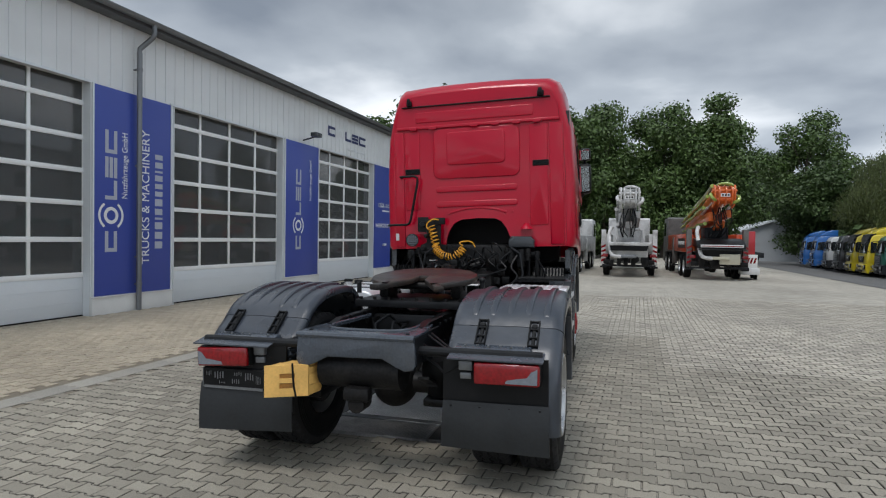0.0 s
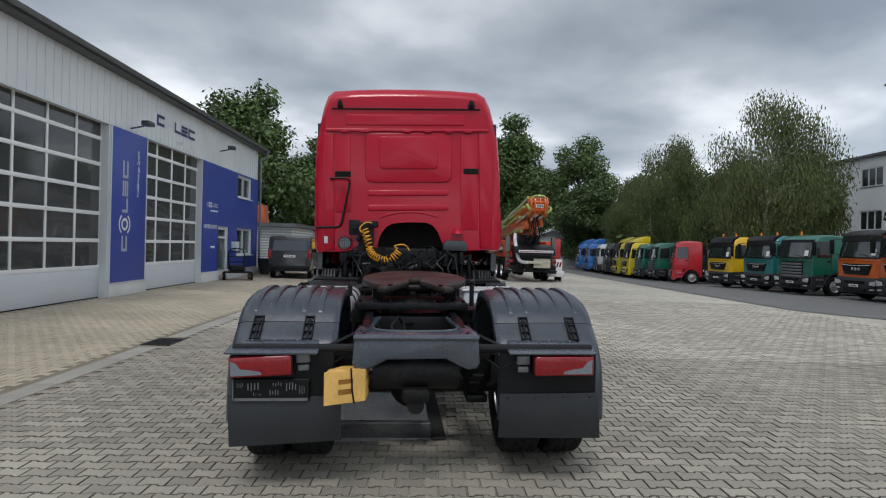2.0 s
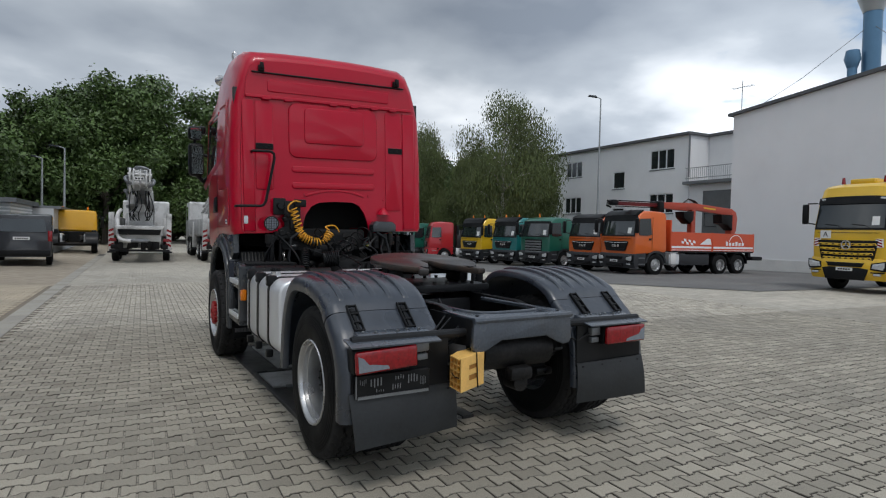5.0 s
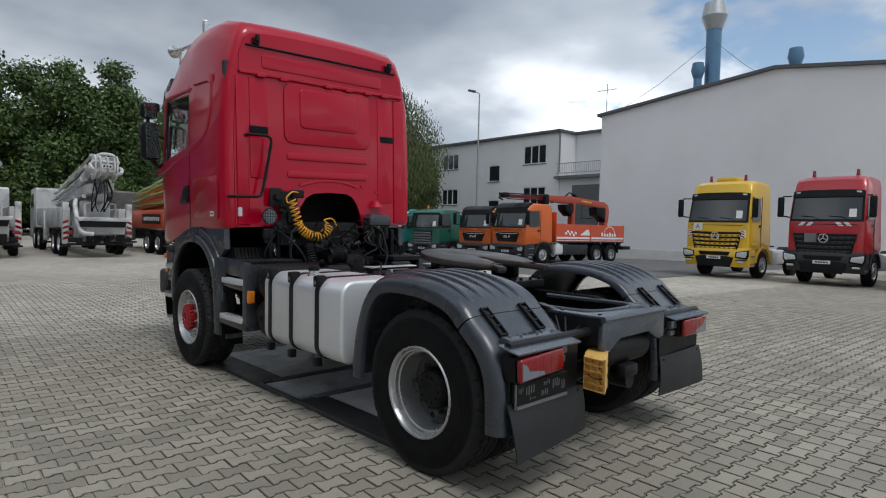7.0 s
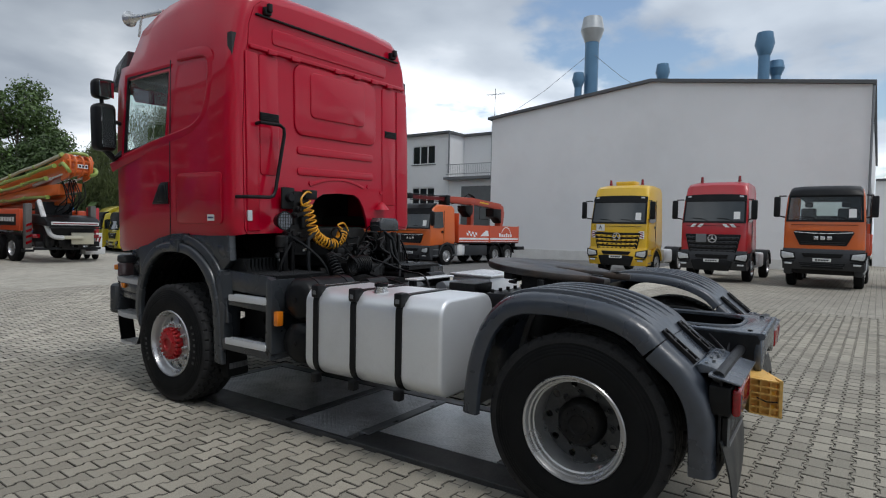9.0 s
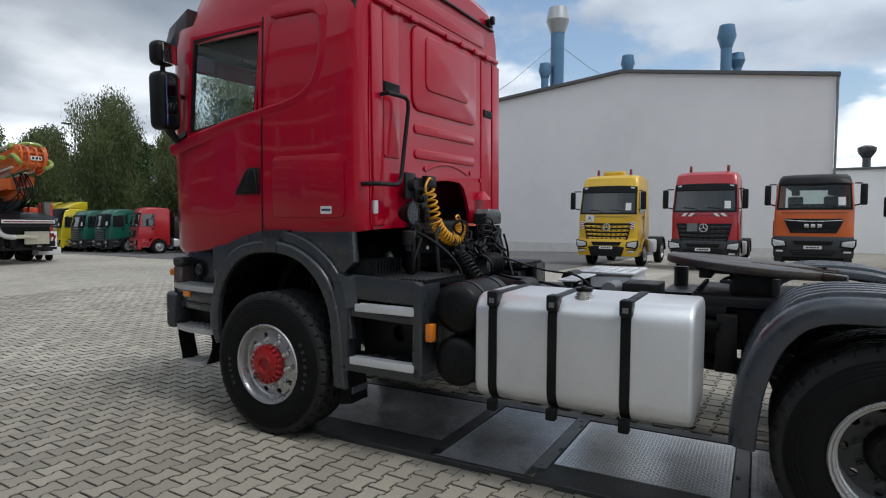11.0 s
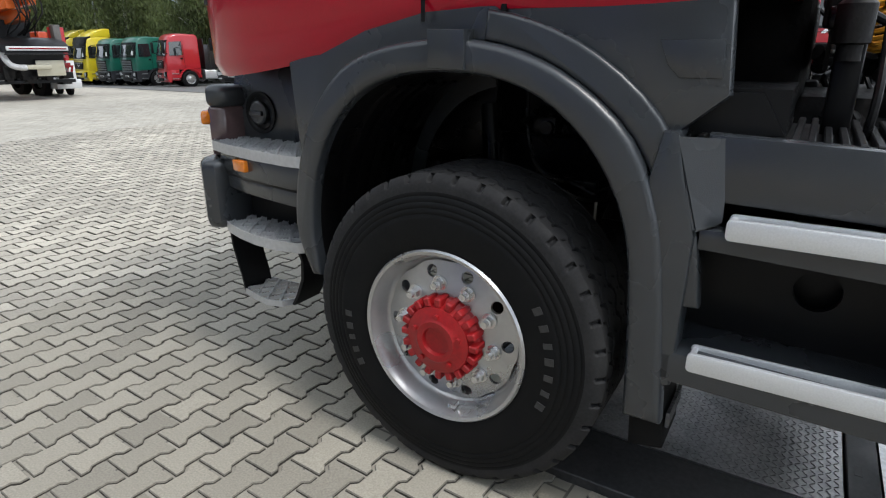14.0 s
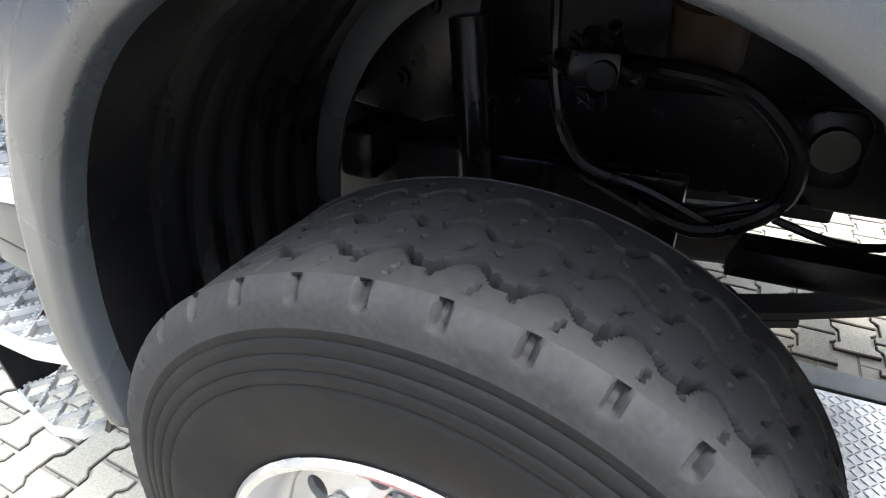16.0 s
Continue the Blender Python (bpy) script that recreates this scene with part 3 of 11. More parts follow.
def mark(parent, y, z, s, vertical, x, grey=SIGN_GREY, white=SIGN_WHITE):
    """A ring with two arcs and open bars beside it: the firm's mark as plain shapes. s: length."""
    def place(bm, xx, a0, a1, b0, b1):
        if vertical:
            box(bm, xx, xx + 0.004, y + b1 * -1, y - b0, z + a0, z + a1)
        else:
            box(bm, xx, xx + 0.004, y + a0, y + a1, z + b0, z + b1)
    h = s * 0.058
    cells = [(-0.50 * s, -0.33 * s, -h, h, "tbl"), (-0.07 * s, 0.09 * s, -h, h, "lb"), (0.11 * s, 0.28 * s, -h, h, "tbm"), (0.31 * s, 0.50 * s, -h, h, "tbl")]
    bm = B()
    bracket_glyphs(bm, x, cells, place)
    part_each("mark_bar", bm, grey, parent, smooth=0)
    bm = B()
    cy, cz = (y, z - 0.2 * s) if vertical else (y - 0.2 * s, z)
    ring(bm, cy, cz, 0.042 * s, 0.070 * s, x + 0.005)
    part("mark_ring", bm, white, parent, smooth=0)
    bm = B()
    for a0 in (125, -55):
        o = arc((cy, cz), 0.122 * s, a0, a0 + 110, 14)
        i = arc((cy, cz), 0.102 * s, a0, a0 + 110, 14)
        band(bm, o, i, "x", x, x + 0.006)
    part_each("mark_arc", bm, white, parent, smooth=0)


def build_signs():
    p1 = blue_panel(9.07, 11.13, "blue sign panel with white upright lettering on the workshop")
    p2 = blue_panel(15.88, 17.86, "blue sign panel with a grey ring mark on the workshop")
    mark(p1, 9.48, 2.62, 2.55, True, BLUE_X + 0.004)
    words("lettering", "Nutzfahrzeuge GmbH", 0.2, SIGN_WHITE, up_the_wall(9.83, 3.19), p1, wide=1.40)
    words("lettering", "TRUCKS & MACHINERY", 0.30, SIGN_WHITE, up_the_wall(10.40, 2.55), p1, wide=3.0)
    bm = B()
    k = 1.4
    for n in (0.17, 0.17, 0.17, 0.05, 0.15, 0.17, 0.12, 0.12, 0.14, 0.05, 0.14, 0.12):
        box(bm, BLUE_X, BLUE_X + 0.005, 10.66, 10.88, k, k + n * 0.95)
        k += n * 0.95 + 0.06
    part_each("address_bar", bm, SIGN_GREY, p1, smooth=0)
    mark(p2, 16.62, 2.6, 2.6, True, BLUE_X + 0.004)
    words("lettering", "Nutzfahrzeuge GmbH", 0.17, SIGN_WHITE, up_the_wall(17.35, 3.6), p2, wide=1.35)
    # office front
    bm = B()
    o = thing("sign_panel", "large blue office front panel with small white lettering", "sign panel")
    ys = sorted({22.46, 29.58, *[h[0] - 0.03 for h in OFFICE_HOLES], *[h[1] + 0.03 for h in OFFICE_HOLES]})
    for p, q in zip(ys, ys[1:]):
        zs = [0.43]
        for h in OFFICE_HOLES:
            if h[0] - 0.04 <= p and q <= h[1] + 0.04:
                zs += [max(h[2] - 0.03, 0.43), h[3] + 0.03]
        zs = sorted(zs) + [4.78]
        for k in range(0, len(zs) - 1, 2):
            if zs[k + 1] - zs[k] > 0.01:
                box(bm, FX, BLUE_X, p, q, zs[k], zs[k + 1])
    part_each("board", bm, BLUE_PANEL, o)
    face = Matrix(((0, 0, 1, BLUE_X + 0.004), (1, 0, 0, 0), (0, 1, 0, 0), (0, 0, 0, 1)))
    def at(y, z):
        return Matrix.Translation((0, y, z)) @ face
    words("lettering", "WERKSTATT", 0.24, SIGN_WHITE, at(23.25, 2.22), o, wide=1.45)
    mark(o, 23.4, 3.1, 1.25, False, BLUE_X + 0.004)
    bm = B()
    box(bm, BLUE_X, BLUE_X + 0.004, 23.2, 24.0, 2.84, 2.9)
    part("small_print", bm, SIGN_WHITE, o, smooth=0)
    s = thing("wall_sign", "blue and white ring mark on the grey upper workshop wall", "sign")
    mark(s, 20.05, 5.52, 3.0, False, FX + 0.018, SIGN_BLUE, SIGN_WHITE)
    words("lettering", "Nutzfahrzeuge GmbH", 0.2, SIGN_WHITE, Matrix.Translation((FX - BLUE_X + 0.016, 20.75, 5.06)) @ face, s, wide=1.4)


def office_window(no, y0, y1, z0, z1, open_frame=True):
    w = thing("window_%d" % no, "white-framed two-leaf office window", "window", kind="structure")
    x = -10.68
    bm = B()
    for a, b in ((y0, y0 + 0.07), (y1 - 0.07, y1), ((y0 + y1) / 2 - 0.05, (y0 + y1) / 2 + 0.05)):
        box(bm, x - 0.05, x + 0.03, a, b, z0, z1)
    for a, b in ((z0, z0 + 0.07), (z1 - 0.07, z1)):
        box(bm, x - 0.045, x + 0.035, y0, y1, a, b)
    part("window_frame", bm, WIN_FRAME, w)
    bm = B()
    box(bm, FX - 0.1, FX + 0.13, y0 - 0.06, y1 + 0.06, z0 - 0.06, z0 - 0.02, 0.006)
    part("sill", bm, WIN_FRAME, w)
    for a, b in ((y0 + 0.07, (y0 + y1) / 2 - 0.05), ((y0 + y1) / 2 + 0.05, y1 - 0.07)):
        bm = B()
        box(bm, x - 0.02, x - 0.01, a, b, z0 + 0.07, z1 - 0.07)
        part("pane", bm, GLASS, w, smooth=0).visible_shadow = False
    bm = B()
    box(bm, -11.0, -10.98, y0 - 0.05, y1 + 0.05, z0 - 0.05, z1 + 0.05)
    part("blind", bm, mat("pale_blind", (0.3, 0.31, 0.31), 0.8, var=0.1, scale=3) if open_frame else DARK_INT, w)


def office_door():
    d = thing("door_4", "white-framed glazed office entrance door, closed", "door", kind="structure")
    y0, y1, z0, z1 = OFFICE_HOLES[0]
    x = -10.68
    bm = B()
    for a, b in ((y0, y0 + 0.1), (y1 - 0.1, y1)):
        box(bm, x - 0.05, x + 0.03, a, b, z0, z1)
    for a, b in ((z0, z0 + 0.16), (z1 - 0.1, z1), (1.78, 1.86)):
        box(bm, x - 0.045, x + 0.035, y0, y1, a, b)
    part("door_frame", bm, WIN_FRAME, d)
    for a, b in ((z0 + 0.16, 1.78), (1.86, z1 - 0.1)):
        bm = B()
        box(bm, x - 0.02, x - 0.01, y0 + 0.1, y1 - 0.1, a, b)
        part("pane", bm, GLASS, d, smooth=0).visible_shadow = False
    bm = B()
    cyl(bm, (x + 0.06, y1 - 0.2, 0.95), (x + 0.06, y1 - 0.2, 1.25), 0.015, 8)
    part("door_handle", bm, STEEL, d)


def downpipe(y, zt):
    d = thing("downpipe", "grey zinc downpipe with a swan neck and clamps", "downpipe")
    x = FX + 0.16
    bm = B()
    tube(bm, [(-10.17, y, 6.33), (-10.17, y, 6.12), (-10.2, y - 0.02, 6.03), (x - 0.02, y - 0.12, 5.78), (x, y - 0.14, 5.66), (x, y - 0.14, 0.06)], 0.055, 12)
    part("pipe", bm, ZINC, d)
    bm = B()
    for z in (0.6, 1.2, 3.2, 5.3):
        cyl(bm, (x, y - 0.14, z), (x, y - 0.14, z + 0.05), 0.066, 12)
        box(bm, FX, x, y - 0.16, y - 0.12, z + 0.01, z + 0.04)
    part_each("clamp", bm, ZINC, d)


build_workshop()
for i, (y0, y1) in enumerate(DOORS):
    sectional_door(y0, y1, i + 1)
build_signs()
office_window(1, *OFFICE_HOLES[1])
office_window(2, *OFFICE_HOLES[2], open_frame=False)
office_door()
downpipe(10.25, 6.3)
downpipe(29.75, 6.3)


# ---- white hall and office block on the east side ----
def build_hall():
    h = thing("hall", "large white rendered industrial hall with a low gable", "hall")
    bm = B()
    X0 = 30.0
    prism(bm, [(3.55, -0.6), (25.75, -0.6), (25.75, 9.72), (14.45, 10.94), (3.55, 9.45)], "x", X0, X0 + 40)
    part("wall", bm, RENDER_WHITE, h)
    bm = B()
    for (a, za), (b, zb) in (((3.38, 9.42), (14.45, 10.94)), ((14.45, 10.94), (26.0, 9.69))):
        prism(bm, [(a, za), (b, zb), (b, zb + 0.18), (a, za + 0.18)], "x", X0 - 0.25, X0 + 40)
    part("roof_edge", bm, ROOF_DARK, h)
    bm = B()
    box(bm, X0 - 0.03, X0, 3.55, 25.75, -0.6, 0.5)
    part("plinth", bm, PLINTH, h)
    bm = B()
    cyl(bm, (X0 - 0.1, 3.48, 0), (X0 - 0.1, 3.48, 9.35), 0.06, 8)
    part_each("downpipe", bm, ZINC, h)


def flue(x, y, z1, r, head, col, z0=8.5):
    f = thing("flue", "blue steel flue with a flared cowl on the hall roof", "flue")
    bm = B()
    cyl(bm, (x, y, z0), (x, y, z1 - head), r, 20)
    part("pipe", bm, STACK_BLUE, f)
    bm = B()
    lathe(bm, [(r * 1.05, 0), (r * 1.7, head * 0.5), (r * 1.35, head), (r * 1.1, head), (0, head * 0.9)], 20, Matrix.Translation((x, y, z1 - head)))
    part("cowl", bm, col, f)


build_hall()
flue(36.9, 21.27, 18.2, 0.52, 1.9, STACK_GREY)
flue(36.0, 21.9, 13.9, 0.28, 1.1, STACK_BLUE)
flue(38.0, 16.2, 14.2, 0.30, 1.2, STACK_BLUE)
flue(38.0, 9.6, 15.3, 0.36, 1.5, STACK_BLUE)
flue(39.0, 9.0, 13.6, 0.30, 1.0, STACK_BLUE)


def block_window(h, y0, y1, z0, z1, leaves, X=34.0):
    w = new("window")
    w.parent = h
    bm = B()
    for a, b, c, d in [(y0, y1, z0, z0 + 0.09), (y0, y1, z1 - 0.09, z1)] + [(y0 + (y1 - y0) * k / leaves - 0.05, y0 + (y1 - y0) * k / leaves + 0.05, z0 + 0.09, z1 - 0.09) for k in range(leaves + 1)]:
        box(bm, X - 0.02, X + 0.05, a, b, c, d)
    part_each("frame_bar", bm, WIN_FRAME, w)
    for k in range(leaves):
        bm = B()
        box(bm, X + 0.03, X + 0.04, y0 + (y1 - y0) * k / leaves + 0.05, y0 + (y1 - y0) * (k + 1) / leaves - 0.05, z0 + 0.09, z1 - 0.09)
        part("pane", bm, PANE_DARK, w, smooth=0)
    bm = B()
    box(bm, X - 0.1, X + 0.02, y0 - 0.1, y1 + 0.1, z0 - 0.08, z0)
    part("sill", bm, ZINC, w)
    bm = B()
    box(bm, X - 0.04, X + 0.02, y0 - 0.02, y1 + 0.02, z1, z1 + 0.16)
    part("lintel", bm, DOOR_GREY, w)


PANE_DARK = mat("far_window_glass", (0.02, 0.024, 0.028), 0.06, var=0.2, scale=0.8, coat=0.5)


def build_block():
    h = thing("office_block", "white rendered two-storey office block with a flat roof", "building")
    X = 34.0
    holes = [(45.2, 47.55, 7.45, 9.0, 3), (39.45, 40.85, 6.0, 7.55, 1), (34.0, 36.5, 7.35, 9.0, 3), (45.2, 47.6, 3.9, 5.5, 3), (34.0, 36.5, 3.7, 5.35, 3), (39.45, 40.85, 2.9, 4.3, 1)]
    bm = B()
    ys = sorted({32.5, 52.5, *[q for k in holes for q in k[:2]]})
    for p, q in zip(ys, ys[1:]):
        zs = [-1.0]
        for k in sorted(holes, key=lambda k: k[2]):
            if k[0] <= p and q <= k[1]:
                zs += [k[2], k[3]]
        zs += [9.85]
        for k in range(0, len(zs) - 1, 2):
            box(bm, X, X + 0.3, p, q, zs[k], zs[k + 1])
    box(bm, X + 0.3, X + 14, 32.5, 52.5, -1.0, 9.85)
    box(bm, X + 2.2, X + 14, 25.0, 32.5, -1.0, 9.85)
    box(bm, X + 0.1, X + 2.2, 25.0, 32.5, -1.0, 5.9)
    part("wall", bm, RENDER_WHITE, h)
    bm = B()
    box(bm, X - 0.35, X + 14.3, 32.3, 52.8, 9.85, 10.05)
    box(bm, X + 1.9, X + 14.3, 25.0, 32.3, 9.85, 10.05)
    part("roof_edge", bm, ROOF_DARK, h)
    for k in holes:
        block_window(h, *k, X=X + 0.06)
    # terrace with a rail over a roller door
    bm = B()
    box(bm, X - 0.5, X + 2.2, 25.0, 32.7, 5.9, 6.12)
    part("balcony", bm, ZINC, h)
    bm = B()
    for z in (6.35, 7.15):
        cyl(bm, (X - 0.4, 25.0, z), (X - 0.4, 32.5, z), 0.03, 6)
    y = 25.0
    while y < 32.5:
        cyl(bm, (X - 0.4, y, 6.1), (X - 0.4, y, 7.15), 0.015, 5)
        y += 0.18
    part("railing", bm, POLE, h)
    bm = B()
    box(bm, X + 0.06, X + 0.1, 26.5, 31.2, 1.0, 5.35)
    part("roller_door", bm, ZINC, h)
    bm = B()
    tube(bm, [(X - 0.1, 32.45, 9.8), (X - 0.1, 32.45, 6.5)], 0.07, 8)
    tube(bm, [(X - 0.1, 51.0, 9.8), (X - 0.1, 51.0, 0.0)], 0.07, 8)
    part_each("downpipe", bm, ZINC, h)


build_block()
bm = B()
box(bm, 41.0, 60.0, -30.0, 3.3, -0.5, 5.5)
low = thing("low_hall", "low white industrial building beside the hall", "building")
part("wall", bm, RENDER_WHITE, low)
bm = B()
box(bm, 40.8, 60.2, -30.2, 3.3, 5.5, 5.66)
part("roof_edge", bm, ROOF_DARK, low)
bm = B()
cyl(bm, (43, 1.2, 5.6), (43, 1.2, 6.6), 0.25, 12)
lathe(bm, [(0.25, 0), (0.5, 0.35), (0.55, 0.5), (0.55, 0.72), (0.3, 0.85), (0, 0.88)], 18, Matrix.Translation((43, 1.2, 6.45)))
part("roof_vent", bm, GREY_PLASTIC, low)


# ---- the red tractor unit ----
TRUCK_AT = pose(-1.83, 3.67, 0.015, 0, -0.6, 3.0)
truck = thing("tractor_unit", "red four-wheel-drive tractor unit with grey plastic wings, parked over a pit", "truck", TRUCK_AT)
HUB_Z, AX_R, AX_F = 0.535, 0.77, 4.695


def tp(name, bm, material, label="", parent=None, smooth=30):
    return part(name, bm, material, parent or truck, label, smooth)


# wheels --------------------------------------------------------------
def tread_tyre(R, width, nseg, fine):
    """A tyre lying in the x axis with its outer face at x = 0: shaped side walls and a cut tread."""
    side = [(0.292, 0.030), (0.300, 0.012), (0.318, 0.004), (0.345, 0.0), (0.375, -0.002), (0.405, -0.001), (0.418, 0.0), (0.421, 0.0022), (0.424, 0.0),
            (0.437, 0.001), (0.440, 0.0038), (0.443, 0.002), (0.456, 0.004), (0.459, 0.0072), (0.462, 0.006), (0.474, 0.008), (0.478, 0.0118), (0.482, 0.0105)]
    side += [(0.490 + 0.054 * q, 0.0125 + 0.005 * q + 0.0235 * q ** 4.0) for q in np.linspace(0, 1, 18 if fine > 60 else 8)]
    side = [(r * R / 0.545, x) for r, x in side]
    nt = fine
    prof = list(side)
    x0, x1 = 0.042, width - 0.042
    for i in range(nt + 1):
        w = i / nt
        prof.append((R * (1 - 0.006 * (2 * w - 1) ** 2), x0 + (x1 - x0) * w))
    prof += [(r, width - x) for r, x in side[::-1]]
    ns = len(side)
    P = np.array(prof)
    th = np.linspace(0, 2 * np.pi, nseg, endpoint=False)
    rad = np.repeat(P[:, 0][None, :], nseg, 0)
    wv = (P[:, 1] - x0) / (x1 - x0)
    T, W = np.meshgrid(th, wv, indexing="ij")
    on = (W >= 0) & (W <= 1)
    pitch = 2 * np.pi / 38
    ph = (T / pitch) % 1.0
    px = (x1 - x0)

    def cut(d, half, deep):
        return deep * np.clip((half - d) / 0.0009, 0, 1)
    depth = np.zeros_like(T)
    # narrow zigzag grooves with a wider pocket at every other corner
    for c, a, o in ((0.21, 0.045, 0.0), (0.50, 0.048, 0.35), (0.79, 0.045, 0.0)):
        q = (ph + o) % 1.0
        zig = np.clip((np.abs(q - 0.5) * 2 - 0.5) * 3.2, -1, 1)
        wide = 0.0048 + 0.0062 * np.exp(-(((q - 0.67) / 0.07) ** 2)) + 0.0040 * np.exp(-(((q - 0.33) / 0.07) ** 2))
        depth = np.maximum(depth, cut(np.abs(W - (c + a * zig)) * px / 1.15, wide, 0.02))
    # short slanting cuts scattered over the ribs
    for c0, c1, o, sl in ((0.06, 0.13, 0.15, 0.9), (0.10, 0.14, 0.62, -0.6), (0.31, 0.38, 0.72, 1.6), (0.33, 0.37, 0.22, -1.2), (0.60, 0.67, 0.12, 1.2), (0.63, 0.67, 0.62, -1.1), (0.86, 0.93, 0.4, 0.8)):
        q = np.abs(((ph - o - (W - c0) * sl + 0.5) % 1.0) - 0.5) * pitch * R
        depth = np.maximum(depth, np.where((W > c0) & (W < c1), cut(q, 0.0030, 0.009), 0))
    rad = np.where(on, rad - depth, rad)
    # scooped notches on both shoulders
    q = np.abs(((ph + 0.5) % 1.0) - 0.5) * pitch * R
    rr = np.repeat(P[:, 0][None, :], nseg, 0) * 0.545 / R
    scoop = np.clip((rr - 0.518) / 0.007, 0, 1) * np.clip((0.5435 - rr) / 0.003, 0, 1) * np.clip((0.0088 - q) / 0.0035, 0, 1) * ~on
    rad = rad - 0.006 * scoop
    push = 0.015 * scoop * np.where(P[:, 1] < width / 2, 1, -1)[None, :]
    n = len(prof)
    xs = np.repeat(P[:, 1][None, :], nseg, 0) + push
    co = np.stack([xs, rad * np.cos(T), rad * np.sin(T)], -1).reshape(-1, 3)
    i, j = np.meshgrid(np.arange(nseg), np.arange(n - 1), indexing="ij")
    a = i * n + j
    b = ((i + 1) % nseg) * n + j
    faces = np.stack([a, a + 1, b + 1, b], -1).reshape(-1, 4)
    me = bpy.data.meshes.new("tyre")
    me.from_pydata(co.tolist(), [], faces.tolist())
    me.materials.append(RUBBER)
    me.materials.append(TREAD)
    lo = P[:-1, 0] * 0.545 / R > 0.489
    me.polygons.foreach_set("material_index", np.tile(lo.astype(np.int32), nseg))
    me.polygons.foreach_set("use_smooth", [True] * len(me.polygons))
    me.set_sharp_from_angle(angle=radians(46))
    me.update()
    return me


def holed_disc(bm, r0, r1, n, rc, rh, x0, dish=0.0, thick=0.012):
    """A wheel disc in the y-z plane with n round hand holes that go through it."""
    q = 16
    span = 2 * math.pi / n
    lo, hi = r0 - rc, r1 - rc
    for side in (0, 1):
        x = x0 + side * thick
        rims = []
        for k in range(n):
            t0 = k * span
            inner, outer = [], []
            for s in range(q):
                a = 2 * math.pi * s / q
                ca, sa = math.cos(a), math.sin(a)
                half = span / 2 * rc
                kk = min((hi / ca if ca > 1e-6 else lo / ca if ca < -1e-6 else 9), half / abs(sa) if abs(sa) > 1e-6 else 9)
                for lst, d in ((inner, rh), (outer, kk)):
                    r, t = rc + d * ca, t0 + d * sa / rc
                    lst.append(bm.verts.new((x + dish * (r1 - r) / (r1 - r0), r * math.cos(t), r * math.sin(t))))
            for s in range(q):
                f = (inner[s], outer[s], outer[(s + 1) % q], inner[(s + 1) % q])
                bm.faces.new(f if side else f[::-1])
            rims.append(inner)
        if side == 0:
            first = rims
        else:
            for a, b in zip(first, rims):
                for s in range(q):
                    bm.faces.new((a[s], a[(s + 1) % q], b[(s + 1) % q], b[s]))
    bmesh.ops.remove_doubles(bm, verts=bm.verts, dist=0.0004)
    return bm


# dark base colour carries the shade deep inside the silver rear wheels
DISC_DARK = mat("dusty_shaded_wheel_disc", (0.06, 0.063, 0.066), 0.45, 0.3, var=0.3, scale=6, dirt=(0.05, 0.05, 0.05), dirt_amt=0.6)
X_AXIS = Matrix.Rotation(radians(90), 4, "Y")  # lathe height runs along +x


def nut(bm, x, r, a, size=0.017, out=-1):
    y, z = r * math.cos(a), r * math.sin(a)
    cyl(bm, (x, y, z), (x + out * 0.026, y, z), size, 6)
    cyl(bm, (x, y, z), (x + out * 0.006, y, z), size * 1.35, 12)
    cyl(bm, (x, y, z), (x + out * 0.044, y, z), size * 0.62, 8)


FRONT_TYRE = tread_tyre(0.545, 0.375, 912, 116)
REAR_TYRE = tread_tyre(0.543, 0.305, 260, 40)


